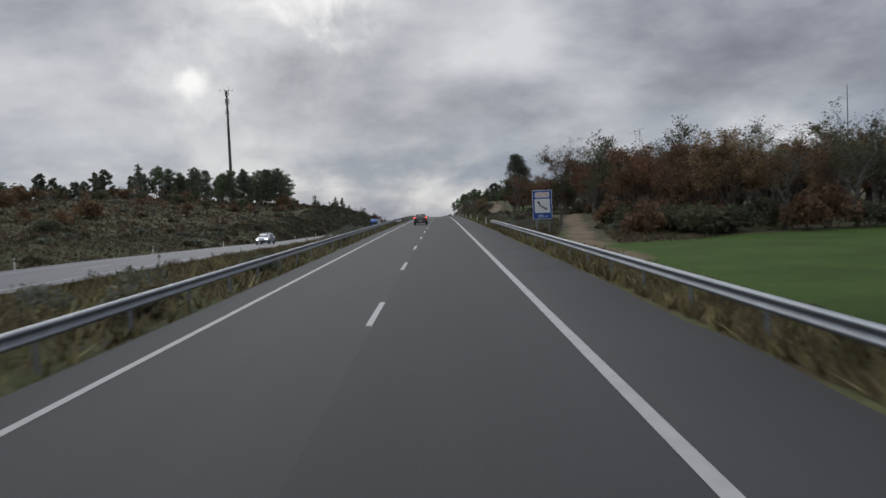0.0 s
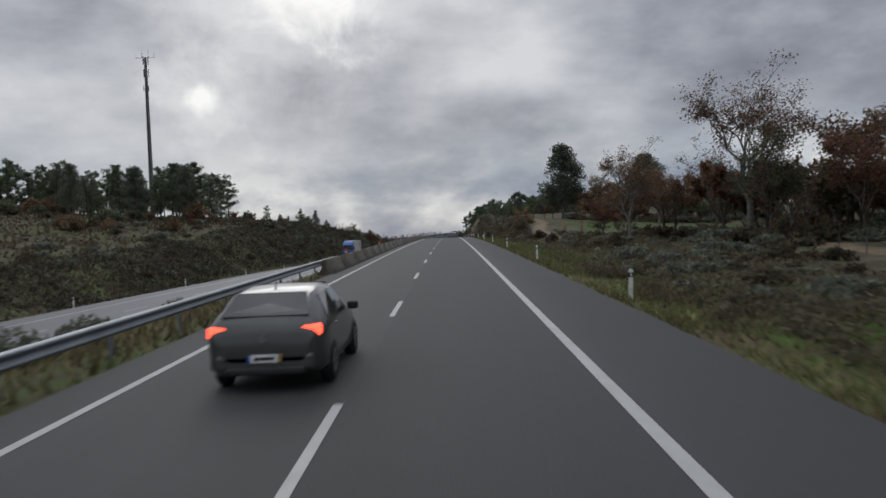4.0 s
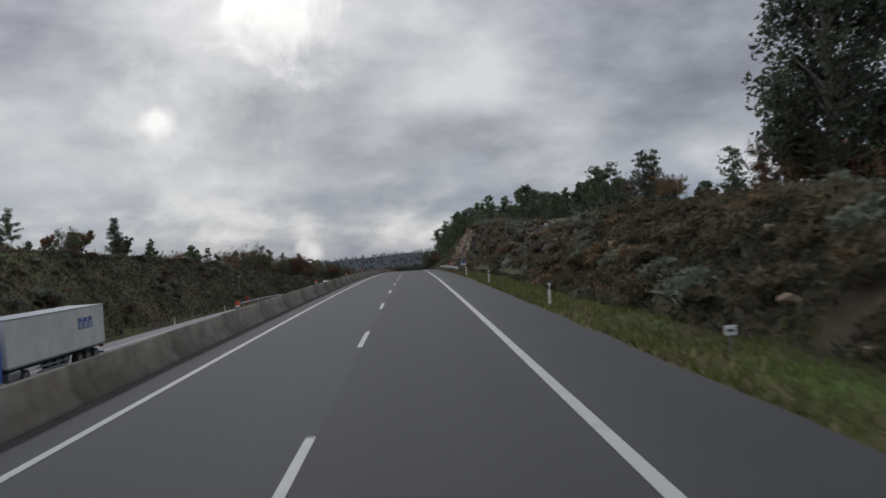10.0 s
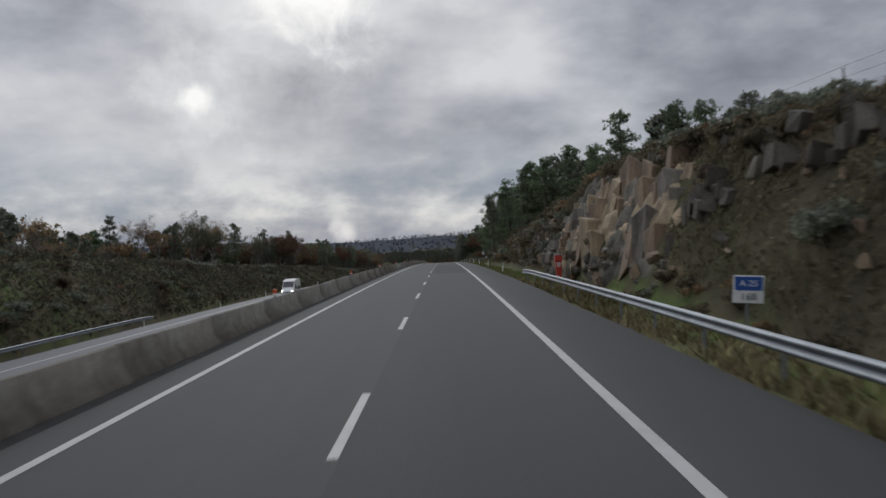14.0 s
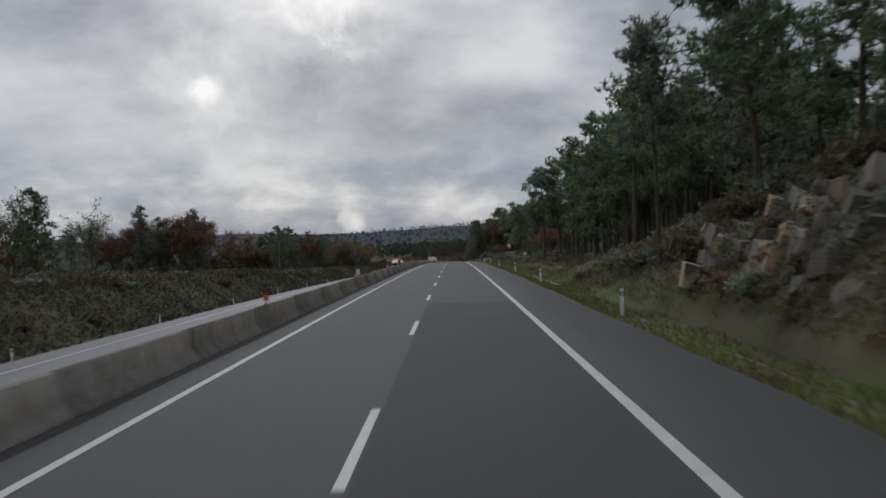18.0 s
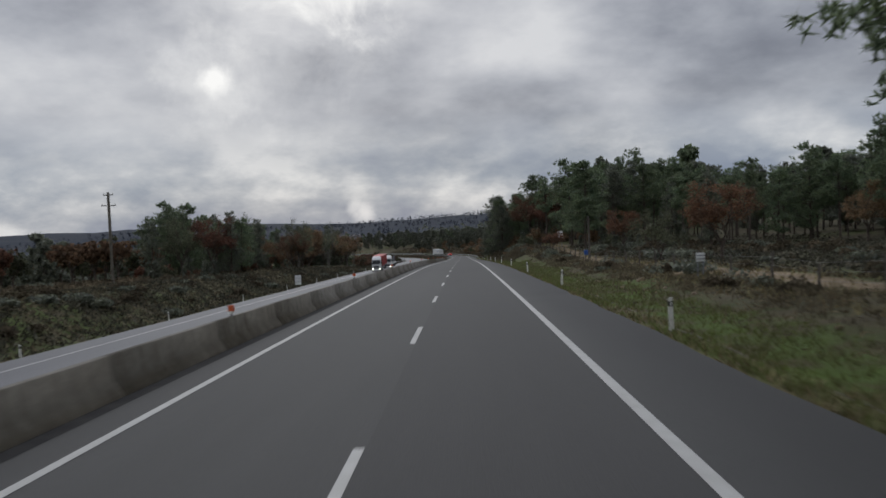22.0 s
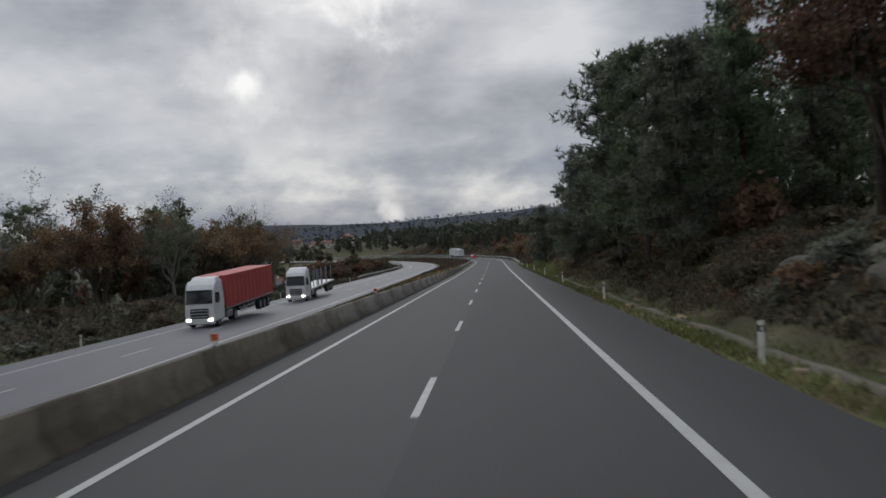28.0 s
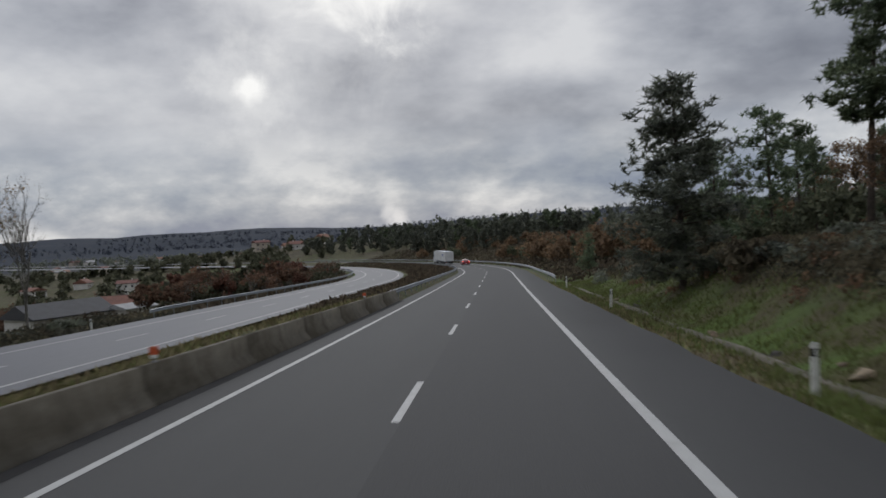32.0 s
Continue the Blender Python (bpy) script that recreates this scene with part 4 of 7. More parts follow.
OAKS = [make_broadleaf(51, 9, 3.4, RUST, 6500, (.19, .12)), make_broadleaf(52, 8, 3.0, RUST, 5200, (.18, .12), fill=.8),
        make_broadleaf(53, 9, 3.2, RUST_R, 6000, (.19, .12)), make_broadleaf(54, 10, 3.2, OLIVE, 6500, (.19, .12))]
THIN = [make_broadleaf(61, 10, 3.4, RUST, 7000, (.12, .08), BARK_PALE, .75), make_broadleaf(62, 9, 3.0, OLIVE, 4200, (.13, .08), BARK_PALE, .7)]
BARE = [make_broadleaf(71, 12, 3.6, RUST, 0, bark=BARK_PALE, levels=4), make_broadleaf(72, 9, 2.6, RUST, 0, bark=BARK_PALE, levels=4)]
SMALL = [make_broadleaf(81, 4.5, 2.3, OLIVE, 3000, (.16, .08), bare_low=.18), make_broadleaf(82, 4, 1.8, RUST_R, 2400, (.16, .1), bare_low=.15)]
BUSHES = [make_bush(91, 2.0, 1.2, BRAMBLE, 900), make_bush(92, 1.6, 1.3, SCRUB, 800, (.3, .05)), make_bush(93, 2.6, 1.6, BRAMBLE, 1200), make_bush(94, 1.4, .9, SCRUB, 650, (.3, .05)),
          make_bush(95, 2.2, 1.5, NEEDLE_D, 1100, (.2, .07)), make_bush(96, 1.8, 1.1, RUST, 800, (.15, .1))]

KINDS = {
    "pine": (PINES, "pine_tree", "dark green maritime pine with a bare trunk", "pine tree"),
    "tall": (TALL, "pine_tree", "tall slim dark pine of a dense wood", "pine tree"),
    "full": (FULL, "pine_tree", "broad full-crowned dark green pine", "pine tree"),
    "big": (BIG, "pine_tree", "very tall spreading pine with a dense dark crown", "pine tree"),
    "young": (YOUNG, "pine_tree", "cone-shaped young pine branched to the ground", "pine tree"),
    "gum": (GUM, "gum_tree", "tall dense grey-green gum tree", "tree"),
    "oak": (OAKS, "oak_tree", "oak with rust-brown autumn leaves", "oak tree"),
    "thin": (THIN, "oak_tree", "nearly leafless oak with a few brown leaves", "oak tree"),
    "bare": (BARE, "bare_tree", "leafless grey tree with fine twigs", "tree"),
    "small": (SMALL, "small_tree", "small bushy tree beside the verge", "tree"),
    "bush": (BUSHES, "bush", "tangled low bush of bramble and broom", "bush"),
}
BASE_H = {"pine": 12, "tall": 16, "full": 13.5, "big": 14, "young": 10, "gum": 19, "oak": 9, "thin": 9.5, "bare": 10.5, "small": 4.2, "bush": 1.3, "scrub": 1.3, "brush": 1.1}
made_kinds = {}


def tree(kind, s, x, H=None, variant=None, rg=random, wide=1.0):
    """Stands a plant on the ground at s along and x across the road."""
    variants, name, label, cat = KINDS[kind]
    v = rg.randrange(len(variants)) if variant is None else variant
    X, Y, Z = on_land(s, x, .12)
    k = (H or BASE_H[kind]) / BASE_H[kind]
    m = Matrix.Translation((X, Y, Z)) @ pose(0, 0, 0, 0, 0, rg.uniform(0, 360)) @ Matrix.Diagonal((k * wide * rg.uniform(.9, 1.1), k * wide * rg.uniform(.9, 1.1), k, 1))
    if (kind, v) not in made_kinds:
        t = empty(name, label=label, category=cat, group=name.replace("_", " ") + "s by the road")
        a, b = variants[v]
        if a:
            link("branch_frame" if kind == "bush" else "trunk", a, t)
        if b:
            link("foliage" if kind == "bush" else "crown", b, t)
        made_kinds[kind, v] = t
    else:
        t = made_kinds[kind, v]
        c = t.copy()
        scene.collection.objects.link(c)
        for o in t.children:
            k2 = o.copy()
            scene.collection.objects.link(k2)
            k2.parent = c
        t = c
    t.matrix_basis = m
    return t


def grove(kinds, s0, s1, x0, x1, n, h0, h1, seed, gap=2.0):
    rg = random.Random(seed)
    placed = []
    tries = 0
    while len(placed) < n and tries < n * 30:
        tries += 1
        s, x = rg.uniform(s0, s1), rg.uniform(x0, x1)
        if x > 0 and (not off_track(s, x) or 20 < s < 152 and x < track_one(s) + 2.5):
            continue
        if all((s - a) ** 2 + (x - b) ** 2 > gap * gap for a, b in placed):
            placed.append((s, x))
            tree(rg.choice(kinds), s, x, rg.uniform(h0, h1), rg=rg)


LOW = {
    "pine": [make_pine(111, 12, .38, 3.0, 16, NEEDLE, 18, 1, (1.25, .5), sides=4, far=True), make_pine(112, 12, .48, 2.7, 14, NEEDLE_D, 18, 1, (1.25, .5), sides=4, far=True), make_pine(113, 12, .3, 2.9, 18, NEEDLE_D, 18, 1, (1.25, .5), sides=4, far=True)],
    "full": [make_pine(121, 12, .08, 3.4, 22, NEEDLE_D, 19, 1, (1.25, .5), .5, 4, far=True)],
    "tall": [make_pine(131, 16, .5, 2.4, 15, NEEDLE_D, 19, 1, (1.25, .5), sides=4, far=True), make_pine(132, 16, .42, 2.7, 16, NEEDLE, 19, 1, (1.25, .5), sides=4, far=True)],
    "oak": [make_broadleaf(151, 9, 3.4, RUST, 1000, (.55, .38), levels=1), make_broadleaf(152, 9, 3.2, RUST_R, 900, (.55, .38), levels=1), make_broadleaf(153, 9, 3.2, OLIVE, 1000, (.55, .38), levels=1)],
    "thin": [make_broadleaf(161, 9.5, 3.2, RUST, 420, (.4, .25), BARK_PALE, .7, levels=2)],
    "scrub": [make_bush(291, 2.4, 1.3, BRAMBLE, 240, (.5, .22), 8), make_bush(292, 2.2, 1.2, SCRUB, 240, (.55, .16), 8), make_bush(293, 2.6, 1.5, NEEDLE_D, 260, (.45, .2), 8), make_bush(295, 2.4, 1.2, BRAMBLE, 240, (.5, .2), 8)],
    "brush": [make_bush(391, 2.2, 1.1, BRAMBLE, 520, (.26, .1), 9), make_bush(392, 2.0, 1.1, SCRUB, 560, (.36, .05), 9), make_bush(393, 2.2, 1.3, BRAMBLE, 520, (.26, .1), 9), make_bush(394, 1.8, .9, SCRUB, 520, (.36, .05), 9), make_bush(395, 2.0, 1.2, NEEDLE_D, 520, (.22, .09), 9), make_bush(396, 1.8, 1.0, RUST, 420, (.18, .1), 9)],
    "small": [make_bush(191, 4.4, 4.0, OLIVE, 700, (.45, .25), 12), make_bush(192, 4.4, 4.0, RUST, 700, (.45, .25), 12)],
}


def wood(name, label, kinds, areas, seed):
    """Trees too far or too many to tell apart, joined into one object. areas: s0, s1, x0, x1, count, least and greatest height."""
    rg = random.Random(seed)
    Vs, Fs, Ms, n0 = [], [], [], 0
    mats = []
    cache = {}
    for s0, s1, x0, x1, n, h0, h1 in areas:
        ss, xs = [rg.uniform(s0, s1) for _ in range(n)], [rg.uniform(x0, x1) for _ in range(n)]
        free = off_track(ss, xs)
        ss, xs = np.array(ss)[free], np.array(xs)[free]
        X, Y, _a = plan(ss, xs)
        Z = land(X, Y)[0]
        for px, py, pz in zip(X, Y, Z):
            kind = rg.choice(kinds)
            v = rg.randrange(len(LOW[kind]))
            k = rg.uniform(h0, h1) / BASE_H[kind]
            ang = rg.uniform(0, 6.283)
            R = np.array([[math.cos(ang), -math.sin(ang), 0], [math.sin(ang), math.cos(ang), 0], [0, 0, 1]]) * k
            for me in LOW[kind][v]:
                if me is None:
                    continue
                if me.name not in cache:
                    co = np.zeros(len(me.vertices) * 3, np.float32)
                    me.vertices.foreach_get("co", co)
                    fi = np.zeros(len(me.loops), np.int32)
                    me.loops.foreach_get("vertex_index", fi)
                    q = fi.reshape(len(me.polygons), -1)
                    if q.shape[1] == 4:
                        q = np.concatenate([q[:, (0, 1, 2)], q[:, (0, 2, 3)]])
                    cache[me.name] = (co.reshape(-1, 3), q)
                co, fi = cache[me.name]
                m0 = me.materials[0]
                if m0 not in mats:
                    mats.append(m0)
                Vs.append(co @ R.T + np.array([px, py, pz - .1]))
                Fs.append(fi + n0)
                Ms.append(np.full(len(fi), mats.index(m0), np.int32))
                n0 += len(co)
    me = fast_mesh(name, np.concatenate(Vs), np.concatenate(Fs), mats[0])
    for m0 in mats[1:]:
        me.materials.append(m0)
    me.polygons.foreach_set("material_index", np.concatenate(Ms))
    return tagged(link(name, me), label, "woodland", kind="stuff")


# wood behind the sown field, and along the track
grove(["oak", "oak", "oak", "thin"], 52, 98, 17.5, 50, 34, 6, 8.2, 1, 3.2)
grove(["oak", "thin", "oak"], 98, 148, 20, 46, 34, 6.5, 9.2, 2, 3.4)
wood("autumn_wood", "rust-brown autumn wood behind the field", ["oak", "oak", "thin"], [(56, 130, 40, 90, 80, 8, 11), (104, 156, 34, 62, 44, 7, 10), (150, 171, 26, 54, 34, 6.5, 9)], 31)
wood("wood_edge_thicket", "tangled brown and green thicket at the wood edge", ["small"], [(50, 60, 17, 60, 46, 2.4, 3.8), (52, 64, 15, 22, 16, 2, 3.2), (64, 76, 18, 26, 18, 2, 3.4), (76, 92, 20.5, 28, 22, 2, 3.4), (92, 112, 22.5, 30, 20, 1.8, 3.2), (112, 140, 27, 34, 18, 1.6, 2.8), (136, 170, 30, 44, 22, 2, 3.4)], 32)
for s, x, h in ((110, 28, 2.6), (113.5, 27, 2.3), (117, 29.5, 2.8), (121, 28.4, 2.5), (125, 30.5, 2.9), (129, 31, 2.6), (134, 32, 2.8)):
    tree("bush", s, x, h, 4, wide=1.1)
tree("oak", 95, 30.6, 9.2, 3)
tree("oak", 97, 33, 9, 0)
tree("thin", 94, 26.6, 9.5, 1)
tree("thin", 112, 27, 8.6, 0)
tree("oak", 120, 30, 8.6, 1)
tree("oak", 155, 37, 13, 0)
tree("thin", 160, 27.5, 14, 0)
tree("thin", 164, 18, 8.6, 0)
tree("oak", 170, 24, 6.5, 0)
tree("oak", 152, 26, 7, 3)
tree("oak", 173, 20, 7.2, 1)
tree("oak", 176, 24.5, 7.8, 0)
tree("thin", 170, 28, 8.8, 1)
tree("oak", 178, 18.4, 4.4, 2)
tree("oak", 212.5, 13.1, 4.6, 1)
tree("thin", 214, 34.5, 9, 0)
tree("small", 196, 21.5, 2.2, 0)
tree("small", 204, 26, 2.0, 0)
tree("oak", 187, 22, 3.6, 0)
# trees round the meadow
tree("gum", 283, 29.7, 16, 0, wide=1.2)
tree("gum", 288, 51.5, 18, 1, wide=1.2)
tree("gum", 295, 70.5, 14.8, 1, wide=1.2)
tree("thin", 281, 38, 11.5, 0)
tree("oak", 278, 36, 8.5, 0)
tree("full", 350, 38, 9.6, 1, wide=1.45)
tree("pine", 373, 35.5, 9.2, 0, wide=1.15)
tree("pine", 370.5, 38.6, 9.4, 2, wide=1.15)
tree("thin", 374, 42, 7.5, 0)
tree("pine", 410, -63.8, 8.4, 2)
tree("full", 348, 51, 8.5, 0, wide=1.1)
tree("oak", 352, 41, 6.5, 0)
for s, x, h, k in ((286, 27.5, 6, "oak"), (284, 43, 10, "oak"), (284, 45, 9, "full"), (278, 62, 10, "oak"), (282, 76, 11, "thin"), (276, 86, 10, "oak"), (284, 58, 8, "full"), (282, 25, 3.6, "oak"), (270, 100, 11, "gum"), (268, 112, 11, "oak")):
    tree(k, s, x, h)
wood("meadow_edge_wood", "mixed brown and dark green trees beyond the meadow", ["oak", "oak", "small", "pine"], [(272, 312, 34, 140, 90, 5.5, 9.5), (266, 276, 36, 130, 40, 2.5, 4.5)], 33)
# plateau above the cutting
for s, x, h, k in ((356, 41, 10.5, "full"), (352, 26, 5, "pine"), (349, 29, 5.5, "pine"), (353, 22.5, 4.6, "pine"), (351, 32, 5.5, "pine"), (375, 17.6, 2.3, "oak"), (338, 38, 5.5, "oak")):
    tree(k, s, x, h)
wood("plateau_pine_wood", "dark pines on the plateau above the cutting", ["pine", "full"], [(386, 410, 40, 80, 24, 6, 8.5), (430, 475, 30, 64, 44, 11.5, 15)], 34)
grove(["pine", "pine", "full"], 394, 436, 18, 36, 24, 6.5, 9.5, 6, 3)
# pine wood above the bank
grove(["tall", "pine", "tall", "full"], 436, 500, 14, 30, 30, 10, 13.5, 7, 3.2)
grove(["tall", "tall", "pine"], 496, 560, 17.5, 30, 36, 13, 17, 8, 2.5)
wood("pine_wood", "dense dark pine wood behind the verge", ["tall", "tall", "pine"], [(440, 500, 30, 46, 12, 7, 9.5), (500, 565, 29, 46, 34, 12, 17), (460, 556, 22, 34, 24, 4, 8)], 35)
tree("pine", 549, 15.6, 13.8, 0, wide=1.05)
tree("pine", 542, 17.2, 14.5, 2, wide=1.05)
tree("pine", 460.5, 9.9, 10.2, 3, wide=.8)
tree("pine", 456.5, 12.6, 10, 2)
tree("full", 448, 14.5, 10, 0)
# roadside beyond the wood
grove(["pine", "full", "tall", "pine"], 658, 680, 23, 42, 16, 10.5, 13.5, 9, 3.2)
grove(["pine", "full", "tall", "pine"], 680, 712, 19, 36, 18, 13, 16.5, 10, 3.2)
grove(["tall", "pine", "full", "tall"], 650, 690, 38, 74, 34, 8.5, 12, 29, 3.2)
tree("big", 650, 20.5, 13.8, 1)
tree("full", 664, 28, 14, 1)
tree("full", 672.2, 21.6, 15.2, 0)
tree("full", 676.1, 33.5, 15, 1)
tree("pine", 713.2, 19.6, 16, 0, wide=1.2)
grove(["pine", "full", "tall", "pine"], 626, 652, 33, 52, 20, 9, 11.5, 71, 3.0)
grove(["tall", "pine", "full"], 600, 634, 46, 64, 22, 10.5, 13, 72, 3.0)
tree("oak", 612, 44.5, 7.5, 1)
wood("roadside_pine_wood", "dark green pine wood beyond the fenced track", ["pine", "full", "tall"], [(680, 740, 34, 56, 36, 11, 15), (596, 660, 56, 84, 60, 10, 13), (600, 760, 76, 135, 90, 8, 12), (700, 780, 34, 52, 34, 12, 18), (780, 840, 36, 56, 16, 7, 10)], 36)
tree("small", 600, 19.5, 4.6, 0)
tree("oak", 589, 21.5, 6.5, 2)
tree("oak", 633, 23, 6, 2)
tree("small", 652, 15.5, 4, 1)
for s, x, h, v in ((716, 10.9, 11.8, 0), (724.5, 10.9, 14, 1), (733.6, 10.8, 15.4, 0), (720, 15.8, 13.2, 1), (729, 16, 14.2, 0), (738.5, 15.6, 13.8, 1), (755.2, 10.0, 11.4, 0), (757.8, 13.4, 11.2, 1), (761, 10.2, 10.2, 1), (765, 12.8, 10, 0), (769.5, 15.4, 11.6, 0), (777, 17, 11.4, 1)):
    tree("big", s, x, h, v)
tree("oak", 708, 17.5, 12, 0)
tree("oak", 702, 20, 12, 2)
tree("tall", 746, 18, 15, 0)
grove(["full", "pine", "full"], 700, 780, 19, 36, 22, 11, 15, 11, 3.4)
grove(["full", "pine"], 780, 815, 25, 40, 8, 8, 11, 13, 3.4)
wood("bank_thicket", "dark undergrowth below the trees on the bank", ["small", "full"], [(690, 778, 14, 30, 50, 2.5, 5), (632, 700, 20, 36, 20, 1.6, 3.4), (436, 560, 18, 36, 40, 1.2, 2.6)], 37)
tree("young", 811.3, 10.4, 8.4, 0, wide=1.5)
tree("young", 822, 14.8, 8.6, 1)
tree("full", 824, 19, 8.4, 0)
tree("pine", 830, 23, 8.5, 1)
tree("full", 836, 20.5, 7, 1)
tree("pine", 816, 21.2, 12.6, 0, wide=1.15)
tree("full", 811, 24.5, 12, 1)
tree("pine", 800, 22, 12, 3, wide=1.2)
tree("full", 806, 26, 12.5, 0)
tree("full", 784, 21.5, 12, 0)
tree("pine", 788, 24, 14, 2)
tree("oak", 812, 21, 4.5, 0)
tree("oak", 800, 18.4, 4, 1)
tree("young", 858, 11.5, 5.5, 1)
grove(["pine", "oak", "full", "oak"], 826, 890, 22, 44, 16, 5, 7.5, 12, 3.2)
wood("roadside_autumn_thicket", "rust-coloured autumn thicket on the bank", ["oak", "small", "small"], [(808, 870, 17, 30, 26, 2.5, 4.5), (866, 960, 14, 60, 60, 4.5, 7.5), (940, 1080, 12, 50, 50, 3.5, 6)], 38)
# left: pines on the hill by the mast, scrub below
grove(["full", "pine", "full", "full"], 246, 312, -100, -56, 40, 9, 12, 14, 3.8)
for s, x, h, v in ((246, -50, 11.2, 0), (250.5, -54.5, 11.6, 1), (256, -51.5, 12.4, 1), (247, -60.5, 10.6, 0), (253, -66, 10.8, 1), (244, -72, 10.2, 0), (262, -57, 12, 0)):
    tree("big", s, x, h, v, wide=.95)
wood("hilltop_pine_wood", "dark pines on the hill behind the mast", ["pine", "pine", "full"], [(262, 340, -190, -84, 64, 8, 11.5)], 39)
wood("hillside_scrub", "brown oak scrub and low trees on the hillside", ["oak", "small", "small", "thin"], [(120, 262, -170, -46, 110, 2.5, 6), (40, 140, -120, -46, 70, 1.5, 4), (205, 240, -60, -40, 16, 1.5, 3), (222, 258, -96, -54, 16, 2.5, 4.5)], 40)
wood("cutting_brush", "dense brown brush and bramble over the cutting", ["brush"], [(238, 292, 9.9, 16, 110, .7, 1.4), (290, 350, 12, 17.5, 60, .6, 1.2), (340, 390, 9.6, 10.8, 40, .4, .8), (350, 392, 12.8, 16.5, 50, .7, 1.5), (390, 478, 9.6, 15, 100, .7, 1.4)], 53)
wood("roadside_brush", "brown bramble and bracken on the earth banks", ["brush"], [(655, 775, 10, 16, 110, .6, 1.3), (775, 850, 12.5, 17, 60, .5, 1.1), (186, 240, 10.5, 14, 50, .5, 1.0)], 54)
wood("far_bank_brush", "dark brown brush on the bank of the opposite road", ["scrub"], [(180, 470, -37, -28.8, 120, .6, 1.3), (470, 840, -38, -28.8, 130, .6, 1.3), (100, 200, -40, -29, 40, .5, 1.1)], 55)
wood("hillside_gorse", "brown and dark green gorse covering the slope", ["scrub"], [(60, 262, -120, -38, 120, .6, 1.5), (-20, 120, -70, -30, 90, .6, 1.4), (200, 450, -60, -37, 90, .7, 1.5), (440, 640, -56, -36, 90, .8, 1.6)], 51)
wood("meadow_scrub", "low tangled scrub between the verge and the meadow", ["scrub"], [(128, 200, 12, 22, 70, .5, 1.1), (142, 187, 22, 46, 80, 1.0, 1.8), (60, 130, 9.5, 17, 70, .4, .9), (240, 300, 14, 19, 50, .6, 1.2), (560, 660, 12, 38, 130, .5, 1.2), (596, 645, 20, 34, 40, .9, 1.7), (264, 274, 30, 120, 90, 1.2, 2.4), (470, 565, 13, 22, 60, .5, 1.1)], 52)
grove(["full", "oak", "full"], 655, 702, -52, -38.5, 16, 8.5, 11, 61, 3.2)
grove(["oak", "full", "oak"], 560, 602, -58, -45, 10, 10, 13, 62, 4)
for s, x, h, k in ((262, -50, 10, "full"), (300, -47, 6, "young"), (318, -41, 5, "pine"), (352, -43, 5.5, "young"), (362, -41, 4, "pine"), (343, -46, 4.5, "small")):
    tree(k, s, x, h)
grove(["oak", "thin", "full", "oak"], 462, 585, -66, -46, 20, 8, 11.5, 18, 4)
wood("left_bank_wood", "mixed pines and autumn oaks beyond the opposite road", ["oak", "pine", "thin", "oak"], [(330, 460, -90, -44, 50, 3.5, 6.5), (450, 590, -96, -56, 64, 7, 10.5)], 41)
tree("oak", 520, -57, 11, 2)
tree("thin", 500, -50, 10, 0)
grove(["full", "pine", "full"], 672, 745, -66, -47, 20, 11.5, 14.5, 19, 3.4)
grove(["oak", "oak", "thin"], 705, 755, -56, -40, 12, 9, 11.5, 20, 3.2)
grove(["oak", "full", "oak", "thin"], 755, 838, -58, -42, 26, 13, 16, 21, 3.2)
wood("left_lower_wood", "pines and autumn oaks sloping down to the valley", ["oak", "full", "oak"], [(640, 750, -96, -54, 50, 8, 12), (690, 840, -84, -46, 64, 7, 10.5), (636, 700, -46, -38, 22, 2, 4)], 42)
tree("bare", 837.4, -49.3, 18.4, 0, wide=.55)
tree("bare", 843, -47, 17, 1, wide=.6)
tree("bare", 832, -54, 16.5, 1, wide=.6)
tree("bare", 828, -48.5, 17, 0, wide=.55)
tree("bare", 846, -44, 14, 0, wide=.5)
wood("valley_thicket", "russet thicket between the road and the village", ["oak", "oak", "thin", "small"], [(905, 1030, -62, -40, 120, 7, 10), (862, 1060, -41, -31, 90, 3.5, 6), (970, 1080, -110, -62, 50, 6, 9), (925, 960, -104, -80, 22, 8, 11)], 43)
# outside and beyond the bend
wood("bend_pine_wood", "dark pine wood on the slope beyond the bend", ["pine", "full", "full"], [(1050, 1230, 24, 90, 230, 7, 10.5)], 44)


# far woods, too many to tell apart
def far_wood(name, areas, label, material, seed):
    rg = np.random.default_rng(seed)
    P = []
    for x0, x1, y0, y1, n, h in areas:
        X, Y = rg.uniform(x0, x1, n), rg.uniform(y0, y1, n)
        Z = land(X, Y)[0]
        for a, b, c in zip(X, Y, Z):
            hh = h * rg.uniform(.6, 1.25)
            P.append(clump_points(rg, np.array([a, b, c + hh * .55]), hh * .42, 30, 1.25))
    V, F = leaves(rg, np.concatenate(P), 3.0, 1.6, .3)
    tagged(link(name, fast_mesh(name, V, F, material)), label, "woodland", kind="stuff")


